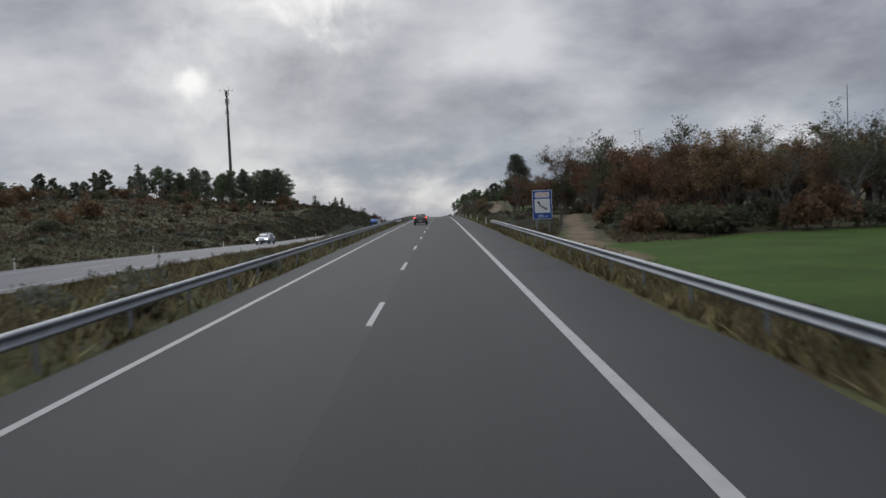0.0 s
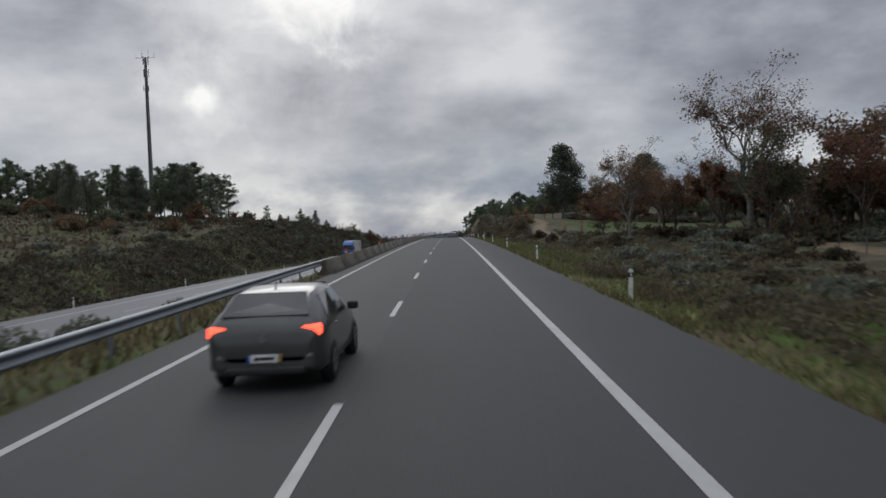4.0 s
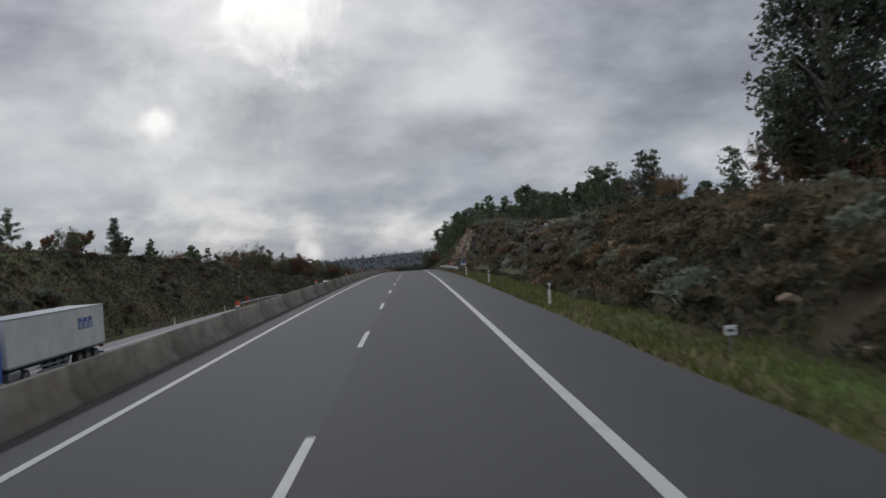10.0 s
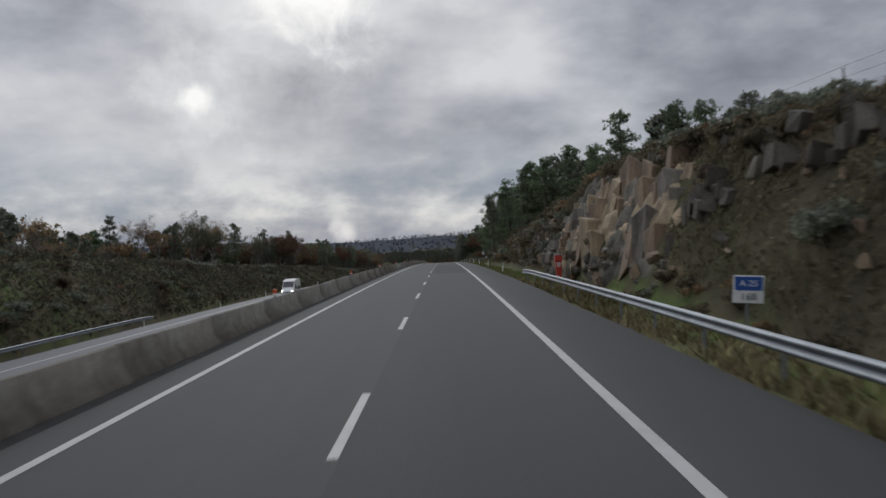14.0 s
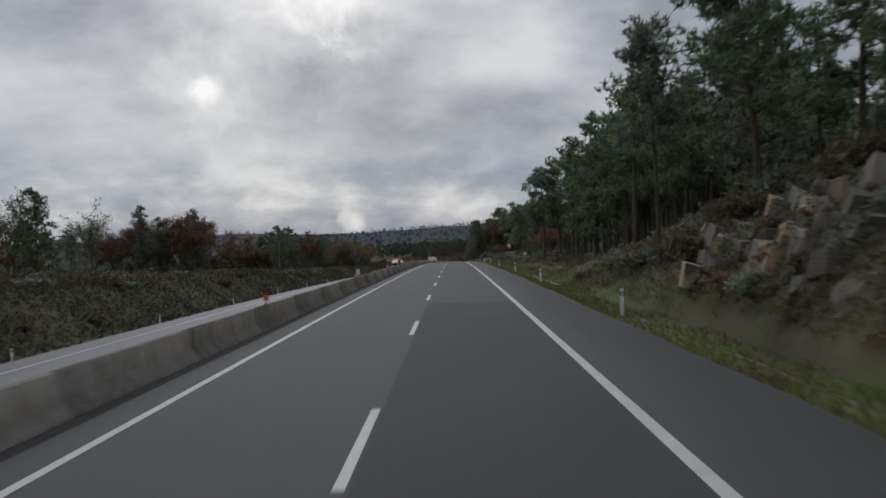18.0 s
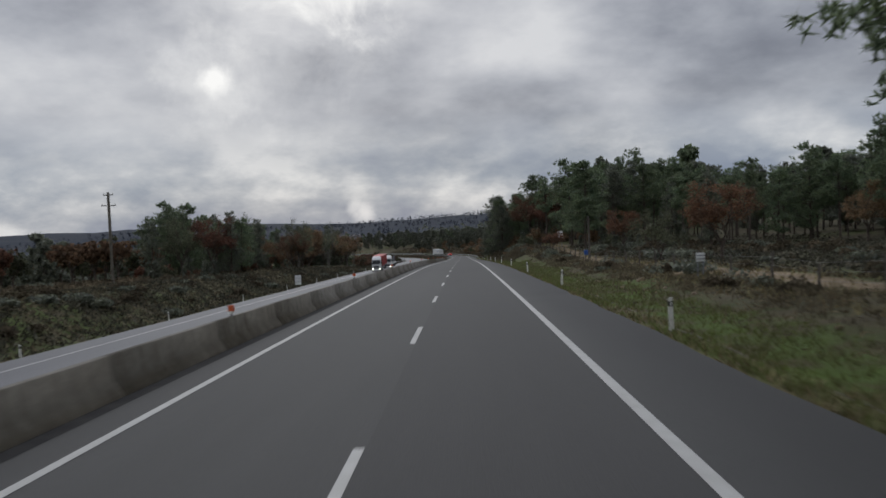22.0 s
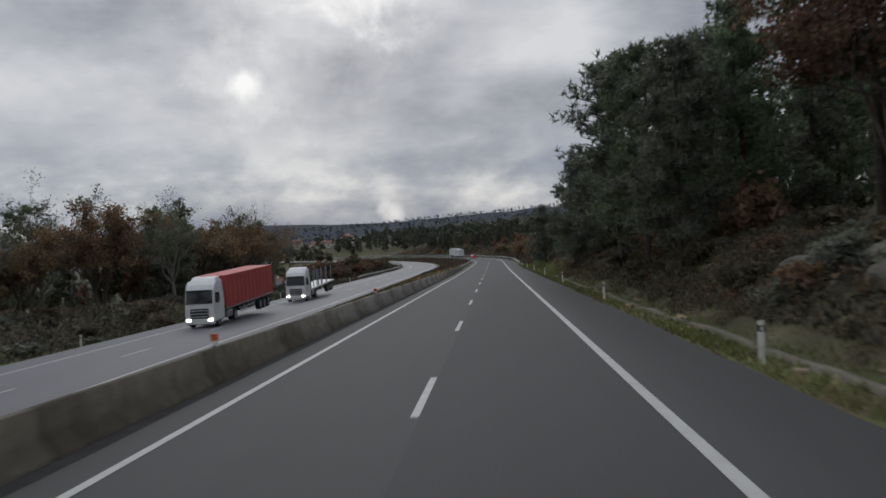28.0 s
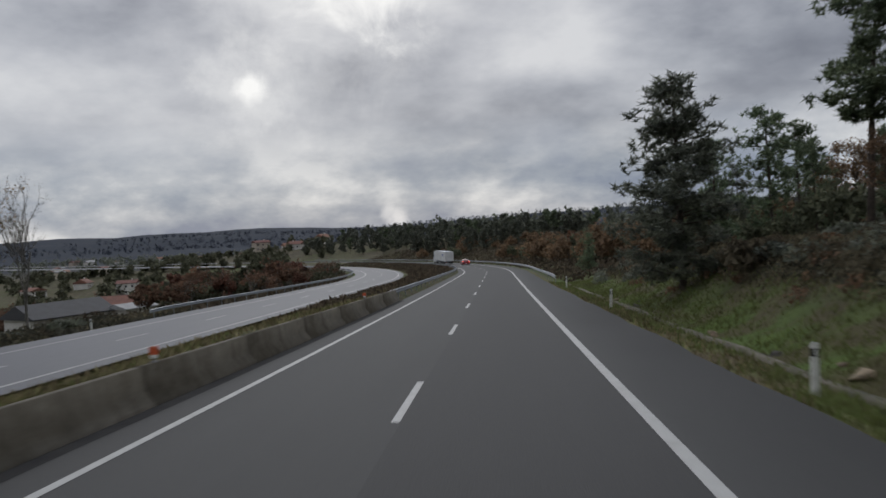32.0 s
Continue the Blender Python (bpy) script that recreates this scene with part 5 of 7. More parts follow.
far_wood("distant_pine_wood", [(-40, 420, 1240, 1420, 520, 12), (420, 1200, 1100, 1700, 500, 13), (-700, -150, 1500, 2100, 330, 11), (130, 260, 560, 1200, 420, 12)], "dark distant pine woods on the slopes", NEEDLE_D, 1)
far_wood("distant_autumn_wood", [(-420, -90, 1000, 1350, 420, 6), (-330, -115, 900, 1120, 150, 5), (-900, -420, 700, 1500, 420, 8), (-300, 500, 1600, 2400, 500, 10)], "brown and green autumn trees in the valley", OLIVE, 2)
far_wood("hill_wood", [(-1600, 1800, 3000, 4300, 1500, 16)], "woodland covering the far hills, coloured blue with distance haze", HAZED_HILLWOOD, 3)
far_wood("left_hill_wood", [(-420, -165, 100, 420, 420, 9), (-260, -80, 420, 860, 420, 8)], "mixed wood on the slopes beyond the road", NEEDLE_D, 4)


# ---------------------------------------------------------------- rock cutting
def bank_point(s, u, out=0.0):
    """A place on the right-hand bank: u from foot (0) to top (1), pushed out of the face."""
    f, t = np.interp(s, RS, R_FOOT), np.interp(s, RS, R_TOP)
    x = f + (t - f) * u
    X, Y, a = plan(s, x)
    return X, Y, land(X, Y)[0], x


def cell(a, b, k):
    return np.modf(np.abs(np.sin(a * 91.7 + b * 47.3 + k * 13.9) * 9871.13))[0]


def rock_face(name, s0, s1, x_of, cover, label, material, seed, side=1):
    """Blocky broken rock that stands out of a bank where cover is high."""
    s = np.arange(s0, s1, .3)
    u = np.linspace(-.02, 1.0, 34)
    S, U = np.meshgrid(s, u, indexing="ij")
    f, t = x_of(S)
    rgx = fbm(S * 1.0, U * 9, 2.2, 3, seed) * .7
    x = f + (t - f) * U
    X, Y, a = plan(S, x)
    Z = land(X, Y)[0]
    hz = Z - zroad(S)
    # strata cells, dipping a little
    q = hz * .85 + S * .12 + rgx * .8
    row = np.floor(q)
    p = S / .82 + hz * .1 + cell(row, 0, seed) * 3 + rgx * .6
    colm = np.floor(p)
    edge = np.minimum(np.minimum(p - colm, colm + 1 - p) * 1.1, np.minimum(q - row, row + 1 - q) * 1.6)
    jut = cell(row, colm, seed) * 1.0 + fbm(S, hz * 1.6, 3.5, 3, seed + 2) * .5
    tilt = (cell(row, colm, seed + 1) - .5) * (p - colm - .5) * .8 + (cell(row, colm, seed + 3) - .5) * (q - row - .5) * .6
    mask = np.clip((cover(S, U) + fbm(S, hz * 2, 5, 3, seed + 5) * .75 - .35) * 2.6, 0, 1)
    out = -.45 + mask * (.42 + jut * .5 + tilt * .6) - (edge < .13) * .22 * mask
    X = X - side * out * .9
    Z = Z + out * .25
    V = np.stack([X, Y, Z], -1).reshape(-1, 3)
    n, k = S.shape
    i, j = np.meshgrid(np.arange(n - 1), np.arange(k - 1), indexing="ij")
    F = np.stack([i * k + j, (i + 1) * k + j, (i + 1) * k + j + 1, i * k + j + 1], -1).reshape(-1, 4)
    return tagged(link(name, fast_mesh(name, V, F, material)), label, "rock face", kind="structure")


right_bank = lambda S: (np.interp(S, RS, R_FOOT), np.interp(S, RS, R_TOP))


def cover_main(S, U):
    base = np.interp(S, [238, 250, 285, 300, 318, 334, 344, 360, 365, 388, 396, 440, 466, 474], [-.3, .1, .16, .34, .45, .4, .1, .1, .6, .85, .4, .36, .25, -.3])
    return base - .25 * np.abs(U - .55)


cutting = rock_face("rock_cutting", 236, 476, right_bank, cover_main, "brown-grey broken granite rock cutting with ledges", ROCK, 3)
rock_face("pale_rock_face", 359, 391, right_bank, lambda S, U: .95 - 1.5 * np.abs(U - .38) - .04 * np.maximum(np.abs(S - 375) - 10, 0), "fresh ochre granite face with upright cracks", ROCK_P, 21)
rock_face("rock_outcrop", 688, 742, right_bank, lambda S, U: .26 - .3 * np.abs(U - .6), "mossy rock outcrop in the earth bank", ROCK, 8)
rock_face("opposite_bank_rock", 236, 440, lambda S: (np.full_like(S, -28.3), np.full_like(S, -35.5)), lambda S, U: .12 - .2 * np.abs(U - .5), "dark stony bank beyond the opposite road", ROCK, 12, -1)


def stone_mesh(seed, flat=.7):
    rg = np.random.default_rng(seed)
    bm = bmesh.new()
    for p in rg.uniform(-1, 1, (13, 3)):
        p = p / max(abs(p)) ** .65
        bm.verts.new((p[0] * .5, p[1] * .5, p[2] * .5 * flat))
    r = bmesh.ops.convex_hull(bm, input=bm.verts)
    bmesh.ops.delete(bm, geom=[v for v in r["geom_interior"] if isinstance(v, bmesh.types.BMVert)], context="VERTS")
    me = bpy.data.meshes.new("stone")
    bm.to_mesh(me)
    bm.free()
    return me


STONES = []
for k in range(8):
    me = stone_mesh(k, .62 + .06 * k)
    me.materials.append(ROCK_P if k % 2 == 0 else ROCK)
    STONES.append(me)
rgs = random.Random(77)


def stones(parent, n, s0, s1, u0, u1, a, b, sink=.15):
    for _ in range(n):
        s, u, k = rgs.uniform(s0, s1), rgs.uniform(u0, u1), rgs.uniform(a, b)
        X, Y, Z, x = bank_point(np.array([s]), u)
        m = Matrix.Translation((float(X[0]) - k * (.5 - sink), float(Y[0]), float(Z[0]) + k * .1)) @ pose(0, 0, 0, rgs.uniform(-25, 25), rgs.uniform(-30, 10), rgs.uniform(-40, 40)) @ Matrix.Diagonal((k * .8, k * rgs.uniform(.9, 1.5), k * rgs.uniform(.9, 1.9), 1))
        link("stone", rgs.choice(STONES), parent, m=m)


def slab_block(seed):
    """An angular joint block of rock, one metre each way, its corners knocked about."""
    rg = np.random.default_rng(seed)
    bm = box((1, 1, 1))
    for v in bm.verts:
        v.co += Vector(rg.uniform(-.19, .19, 3))
    bmesh.ops.bevel(bm, geom=bm.edges[:], offset=.035, segments=1, affect="EDGES", profile=.5)
    return bm


BLOCKS = {}
for m0 in (ROCK_P, ROCK_M, ROCK):
    for k in range(7):
        bm = slab_block(k)
        me = bpy.data.meshes.new("rock_slab")
        bm.to_mesh(me)
        bm.free()
        me.materials.append(m0)
        BLOCKS[m0.name, k] = me


def rock_slabs(s0, s1, u0, u1, chance, mats, widths, heights, seed, lean=7):
    """Jointed blocks laid in upright columns along the face of the cutting."""
    rg = random.Random(seed)
    s = s0
    while s < s1:
        w = rg.uniform(*widths)
        f, top, h = (float(np.interp(s, RS, q)) for q in (R_FOOT, R_TOP, R_H))
        length = math.hypot(top - f, h)
        up = Vector(((top - f) * .3, 0, h)).normalized()
        out = Vector((-up.z, 0, up.x))
        v = u0 * length + rg.uniform(0, .5)
        while v < u1 * length:
            hh = rg.uniform(*heights)
            keep = float(fbm(np.array([s]), np.array([v * 1.7]), 6.0, 3, seed)[0]) * 1.5 + chance
            if rg.random() < keep:
                X, Y, Z, x = bank_point(np.array([s + w / 2]), (v + hh / 2) / length)
                at = Vector((float(X[0]), float(Y[0]), float(Z[0]))) + out * rg.uniform(-.3, .15)
                turn = Matrix((out, Vector((0, 1, 0)), up)).transposed().to_4x4()
                m = Matrix.Translation(at) @ turn @ pose(0, 0, 0, rg.gauss(0, lean), rg.uniform(-8, 8), rg.uniform(-16, 16)) @ Matrix.Diagonal((rg.uniform(.6, 1.0), w * rg.uniform(.8, 1.1), hh * rg.uniform(.8, 1.1), 1))
                link("rock_slab", BLOCKS[rg.choice(mats).name, rg.randrange(7)], cutting, m=m)
            v += hh
        s += w


rock_slabs(363, 381, .02, .66, .95, (ROCK_P, ROCK_P, ROCK_P, ROCK_M), (.9, 2.2), (1.0, 2.6), 1, 5)
rock_slabs(381, 399, .02, .6, .6, (ROCK_M, ROCK_P, ROCK_M), (.5, 1.4), (.5, 1.4), 2)
rock_slabs(292, 326, .12, .95, .24, (ROCK_M, ROCK, ROCK_M), (.3, .7), (.35, .9), 3, 18)
rock_slabs(326, 342, .08, .95, .2, (ROCK_M, ROCK, ROCK), (.35, .9), (.4, 1.2), 5, 14)
rock_slabs(342, 361, .08, .95, .0, (ROCK_M, ROCK, ROCK), (.35, .9), (.4, 1.2), 8, 14)
rock_slabs(399, 448, .1, .9, .02, (ROCK_M, ROCK, ROCK), (.3, .8), (.3, .9), 4, 18)
rock_slabs(415, 432, .3, .97, .42, (ROCK_P, ROCK_M, ROCK_M, ROCK), (.35, 1.0), (.35, 1.0), 7, 14)
rock_slabs(448, 458, .1, .75, .5, (ROCK_M, ROCK_P, ROCK), (.4, 1.0), (.4, 1.1), 6, 12)
stones(cutting, 30, 358, 390, .0, .15, .3, .8)
stones(cutting, 40, 296, 358, .1, .95, .2, .5)
stones(cutting, 30, 392, 470, .1, .95, .2, .6)
stones(cutting, 30, 240, 300, .1, .9, .2, .6)
loose = empty("loose_stones", label="scattered grey fieldstones on the grassy verge", category="stones", kind="stuff")
for s0, s1, x0, x1, n, a, b in ((140, 240, 9, 16, 26, .25, .7), (470, 640, 8.2, 14, 26, .15, .4), (690, 830, 7.4, 9, 60, .15, .45), (560, 600, 9, 16, 8, .3, .6)):
    for _ in range(n):
        X, Y, Z = on_land(rgs.uniform(s0, s1), rgs.uniform(x0, x1))
        k = rgs.uniform(a, b)
        link("stone", rgs.choice(STONES), loose, m=Matrix.Translation((X, Y, Z + k * .12)) @ pose(0, 0, 0, rgs.uniform(-20, 20), rgs.uniform(-20, 20), rgs.uniform(0, 360)) @ Matrix.Diagonal((k, k * 1.2, k * .8, 1)))


# ---------------------------------------------------------------- low growth
def scatter_growth(name, label, material, patches, leaf, per, radius, seed, category="scrub", up=.7, squash=.8):
    """patches: s0, s1, x0, x1, clumps. Many small clumps in one object."""
    rg = np.random.default_rng(seed)
    C = []
    for s0, s1, x0, x1, n in patches:
        s, x = rg.uniform(s0, s1, n), rg.uniform(x0, x1, n)
        X, Y, a = plan(s, x)
        keep = (fbm(X, Y, 7, 3, seed) > -.22) & off_track(s, x)
        X, Y = X[keep], Y[keep]
        Z = land(X, Y)[0]
        r = rg.uniform(.5, 1.3, len(X)) * radius
        p = rg.normal(size=(len(X), per, 3))
        p /= np.linalg.norm(p, axis=2, keepdims=True)
        p *= rg.uniform(.2, 1, (len(X), per, 1)) ** .5
        p[..., 2] = np.abs(p[..., 2]) * squash
        C.append((np.stack([X, Y, Z], -1)[:, None] + p * r[:, None, None]).reshape(-1, 3))
    C = np.concatenate(C)
    V, F = leaves(rg, C, leaf[0], leaf[1], up)
    tagged(link(name, fast_mesh(name, V, F, material)), label, category, kind="stuff")


scatter_growth("bramble_growth", "dark brown-green bramble covering the banks", BRAMBLE,
               [(240, 290, 10.4, 16, 300), (290, 350, 11.8, 17, 200), (350, 390, 12.4, 15, 70), (390, 470, 9.6, 14.5, 330), (655, 775, 9, 15, 320), (775, 850, 12, 17, 110), (186, 250, 10, 15, 90), (48, 135, 8.2, 10.5, 120), (150, 190, 13, 22, 50), (580, 640, 11, 18, 60), (132, 200, -38, -29, 60)],
               (.2, .085), 70, .7, 1)
scatter_growth("dry_broom", "dry straw-brown broom and dead bracken on the banks", SCRUB,
               [(240, 290, 10.2, 16, 160), (290, 350, 11.8, 17, 120), (350, 390, 12.6, 16, 90), (390, 470, 9.4, 16, 240), (655, 775, 9, 16, 260), (775, 850, 11, 17, 200), (140, 250, 11, 16, 140), (10, 40, 7.6, 9, 50), (40, 135, 7.6, 11, 160), (480, 650, 11, 20, 260), (-20, 134, -15, -6, 300), (0, 200, -40, -28, 200)],
               (.42, .03), 60, .55, 2, up=1.6)
scatter_growth("red_bracken", "rust-coloured dead bracken patches", RUST,
               [(330, 390, 12, 14.5, 40), (390, 470, 9.4, 13.5, 60), (690, 830, 10, 16, 140), (210, 300, 10.5, 15, 60), (200, 420, -36, -29, 50)], (.22, .1), 40, .5, 3)
scatter_growth("dark_bushes", "low dark green gorse bushes", NEEDLE_D,
               [(50, 130, 9, 13, 40), (300, 350, 12, 16, 24), (392, 470, 10, 14, 60), (660, 850, 10, 15, 60), (130, 180, 12, 24, 14), (-20, 130, -13, -5.9, 26), (230, 470, -37, -29, 120), (560, 660, 12, 26, 30)],
               (.24, .09), 110, .8, 4, up=.6, squash=1)


def brush_mat(name, label, material, areas, seed, leaf, up=1.1):
    """An unbroken low mat of stalks and leaves. areas: s0, s1, x0, x1, leaves to the square metre, height."""
    rg = np.random.default_rng(seed)
    C = []
    for s0, s1, x0, x1, per, tall in areas:
        n = int((s1 - s0) * abs(x1 - x0) * per)
        s, x = rg.uniform(s0, s1, n), rg.uniform(x0, x1, n)
        X, Y, a = plan(s, x)
        f = fbm(X, Y, 5, 4, seed)
        keep = (f > rg.uniform(-1.1, -.1, n)) & off_track(s, x)
        X, Y, f = X[keep], Y[keep], f[keep]
        Z = land(X, Y)[0]
        C.append(np.stack([X, Y, Z + rg.random(len(X)) * tall * np.clip(.45 + f, .12, 1.3)], -1))
    V, F = leaves(rg, np.concatenate(C), leaf[0], leaf[1], up)
    tagged(link(name, fast_mesh(name, V, F, material)), label, "scrub", kind="stuff")


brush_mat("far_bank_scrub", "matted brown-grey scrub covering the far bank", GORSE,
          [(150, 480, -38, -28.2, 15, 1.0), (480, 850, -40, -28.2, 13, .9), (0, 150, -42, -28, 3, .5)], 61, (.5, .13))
brush_mat("far_bank_bramble", "dark green-brown bramble mat on the far bank", BRAMBLE,
          [(150, 480, -38, -28.4, 5, .9), (480, 850, -40, -28.4, 5, .8), (0, 150, -42, -28, 3, .6)], 62, (.42, .2), .6)
brush_mat("hillside_heath", "brown heath covering the slope beyond the far bank", SCRUB,
          [(20, 262, -110, -40, 1.0, .6), (262, 480, -62, -38, 4, 1.0), (480, 700, -60, -40, 4, 1.0)], 63, (.95, .34))
brush_mat("cutting_scrub", "fine brown twigs and dead stems over the cutting", SCRUB,
          [(236, 290, 9.5, 16.5, 32, .6), (290, 341, 10.2, 17.5, 24, .45), (341, 362, 10.4, 16.5, 46, .6), (360, 392, 9.6, 10.1, 18, .25), (360, 392, 12.4, 16.5, 34, .5), (392, 480, 9.2, 15, 32, .5), (480, 560, 12, 20, 14, .5)], 64, (.34, .04), 1.4)
brush_mat("cutting_bramble", "grey-brown bramble leaves over the cutting", BRAMBLE,
          [(236, 290, 9.5, 16.5, 26, .5), (290, 341, 11.5, 17.5, 18, .4), (341, 362, 10.4, 16.5, 40, .55), (360, 392, 9.6, 10.1, 16, .25), (360, 392, 12.4, 16.5, 30, .4), (392, 480, 9.2, 15, 28, .45), (480, 560, 12, 20, 10, .4)], 65, (.2, .1), .6)
brush_mat("verge_heath", "low brown heather and dead grass behind the verge", SCRUB,
          [(46, 150, 8.4, 18, 26, .4), (150, 238, 10, 19, 26, .5), (560, 660, 11.5, 20, 12, .35), (476, 640, 9, 12.5, 9, .25), (655, 775, 9.5, 16, 36, .5), (775, 850, 11, 20, 30, .5)], 66, (.34, .045), 1.3)
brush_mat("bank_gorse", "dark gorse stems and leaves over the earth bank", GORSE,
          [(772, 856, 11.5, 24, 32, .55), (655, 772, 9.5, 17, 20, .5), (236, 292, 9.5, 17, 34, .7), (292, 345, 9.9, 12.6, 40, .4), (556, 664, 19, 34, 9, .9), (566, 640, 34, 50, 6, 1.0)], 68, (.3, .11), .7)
brush_mat("bend_heath", "brown heather and dead bracken outside the bend", SCRUB,
          [(850, 1130, 8.2, 70, 1.6, 1.0), (846, 1060, -46, -28.5, 4, 1.2), (826, 1100, -14.6, -5.8, 5, .4)], 69, (.8, .2), 1.0)
brush_mat("bend_bramble", "dark bramble and gorse outside the bend", BRAMBLE,
          [(850, 1130, 9, 70, 1.2, 1.3), (846, 1060, -46, -29, 2.5, 1.4)], 70, (.7, .34), .5)
brush_mat("verge_bramble", "grey-green bramble leaves behind the verge", BRAMBLE,
          [(46, 150, 8.4, 16, 14, .4), (150, 238, 10.5, 19, 20, .5), (560, 660, 11.5, 16, 8, .35), (655, 775, 9.5, 16, 30, .45), (775, 850, 12, 20, 22, .5)], 67, (.21, .1), .6)


def grass(name, label, material, patches, seed, size=.16):
    rg = np.random.default_rng(seed)
    Vs = []
    for s0, s1, x0, x1, n, tall in patches:
        s, x = rg.uniform(s0, s1, n), x0 + (x1 - x0) * rg.random(n) ** 1.2
        X, Y, a = plan(s, x)
        keep = fbm(X, Y, 4, 3, seed) > rg.uniform(-.7, .25, n)
        X, Y = X[keep], Y[keep]
        Z = land(X, Y)[0] - .02
        n = len(X)
        ang = rg.uniform(0, 6.283, n)
        h = size * tall * rg.uniform(.5, 1.6, n)
        w = .014 + .1 * h
        lean = rg.normal(size=(n, 2)) * (.5 * h)[:, None]
        cx, cy = np.cos(ang) * w, np.sin(ang) * w
        Vs.append(np.stack([np.stack([X - cx, Y - cy, Z], -1), np.stack([X + cx, Y + cy, Z], -1), np.stack([X + lean[:, 0], Y + lean[:, 1], Z + h], -1)], 1).reshape(-1, 3))
    V = np.concatenate(Vs)
    tagged(link(name, fast_mesh(name, V, np.arange(len(V)).reshape(-1, 3), material)), label, "grass", kind="stuff")


DRYGRASS = mat("dry_grass_blades", (.25, .205, .11), .85, var=.25, scale=.3, fine_scale=4, bump=0, color2=(.12, .10, .05), island=.45, spec=.2)
grass("verge_grass", "short damp green grass on the verge", GRASS,
      [(85, 240, 6.6, 11, 40000, .9), (240, 285, 6.6, 10, 15000, .9), (285, 335, 6.6, 9.8, 22000, .9), (384, 480, 6.5, 9.2, 24000, .8), (470, 640, 6.6, 10.5, 40000, .9), (640, 850, 6.6, 9.6, 34000, .9), (765, 850, 7, 11.8, 26000, 1), (20, 84, 7.2, 10, 9000, 1), (735, 850, -14.5, -5.5, 22000, 1), (0, 134, -14.5, -5, 14000, 1)], 1)
grass("dry_verge_grass", "dry straw-coloured grass tufts along the verge edge", DRYGRASS,
      [(0, 84, 6.7, 9.5, 16000, 1.7), (85, 330, 6.45, 8.4, 12000, 1.1), (384, 850, 6.45, 7.8, 16000, .9), (0, 134, -14.5, -5, 26000, 1.8), (735, 850, -14, -5.5, 12000, 1.6), (134, 735, -6.3, -5.5, 9000, 2), (470, 700, 12, 20, 16000, 1.5), (325, 384, 6.6, 9, 9000, 1.3)], 2)
# weeds that lean over the barrier
for s, h in ((694, .95), (697, .9), (690, .85), (728, .9), (733, .9), (742, .85), (580, .75), (676, .75), (20, 1.2), (34, 1.1), (62, 1.3), (88, 1.0)):
    tree("bush", s, -5.75 if s > 134 else -6.4, h)
for s, x, h in ((104, -11.5, 1.5), (107, -10.8, 1.7), (110.5, -11.3, 1.6), (114, -10.6, 1.5), (119, -10.3, 1.2), (126, -9.8, 1.0)):
    tree("bush", s, x, h, 4, wide=1.1)
for s, x, h in ((300, 13, 1.6), (322, 12.6, 1.6), (349, 11.4, 1.3), (412, 10.6, 1.6), (438, 10.2, 1.5), (470, 10.5, 1.4), (176, 12.5, 1.3), (190, 13, 1.5), (205, 12, 1.6), (222, 13.5, 1.7), (156, 15, 1.4), (580, 15, 1.5), (592, 13, 1.1), (640, 14, 1.4), (705, 10.5, 1.3), (752, 11, 1.3), (792, 12.5, 1.8), (806, 12, 1.9), (820, 14, 2.0), (96, 11.5, 1.2), (60, 8.6, .8), (44, 8.4, .7), (28, 8.7, .9)):
    tree("bush", s, x, h)


# ---------------------------------------------------------------- fences
def fence(name, s0, s1, x, step, hgt, label, material, wires=3, thick=.09):
    t = empty(name, label=label, category="fence", group="fences beside the road")
    st = np.arange(s0, s1, step)
    xs = np.array([x(float(q)) if callable(x) else x for q in st], float) + np.random.default_rng(int(s0)).normal(size=len(st)) * .12
    X, Y, a = plan(st, xs)
    Z = land(X, Y)[0]
    bm = cyl(thick / 2, thick / 2.4, hgt + .4, (0, 0, -.4), 6)
    me = bpy.data.meshes.new("post")
    bm.to_mesh(me)
    bm.free()
    me.materials.append(material)
    rg = random.Random(int(s0))
    for px, py, pz in zip(X, Y, Z):
        link("post", me, t, m=pose(float(px), float(py), float(pz), rg.uniform(-4, 4), rg.uniform(-4, 4), rg.uniform(0, 90)) @ Matrix.Diagonal((1, 1, rg.uniform(.85, 1.12), 1)))
    for w in range(wires):
        tb = Tubes(3)
        z = Z + hgt * (.35 + .55 * w / max(1, wires - 1))
        tb.add(np.stack([X, Y, z], -1), [.006] * len(X))
        link("wire", tb.mesh("wire", STEEL_DULL), t, "thin steel wire")
    return t


fence("wire_fence", 62, 140, lambda s: float(track_one(s)) - 1.5, 4, 1.0, "grey wooden post and wire fence along a dirt track", WOODPOST)
fence("wire_fence", 198, 276, lambda s: float(track_two(s)) - 2.0, 5, 1.2, "leaning wooden post fence round the meadow", WOODPOST)
fence("wire_fence", 528, 640, 15.4, 5.2, 1.35, "grey wooden post and wire fence beside the dirt track", WOODPOST, 3, .13)
fence("wire_fence", 640, 690, 15.8, 4.2, 1.2, "dense wooden post fence beside the pale track", WOODPOST, 3, .12)
fence("wire_fence", 318, 372, 14.2, 5, 1.3, "thin post and wire fence on top of the cutting", WOODPOST, 3, .07)
fence("wire_fence", 232, 430, -37.5, 4.5, 1.35, "post and wire fence on top of the far bank", WOODPOST, 3, .08)


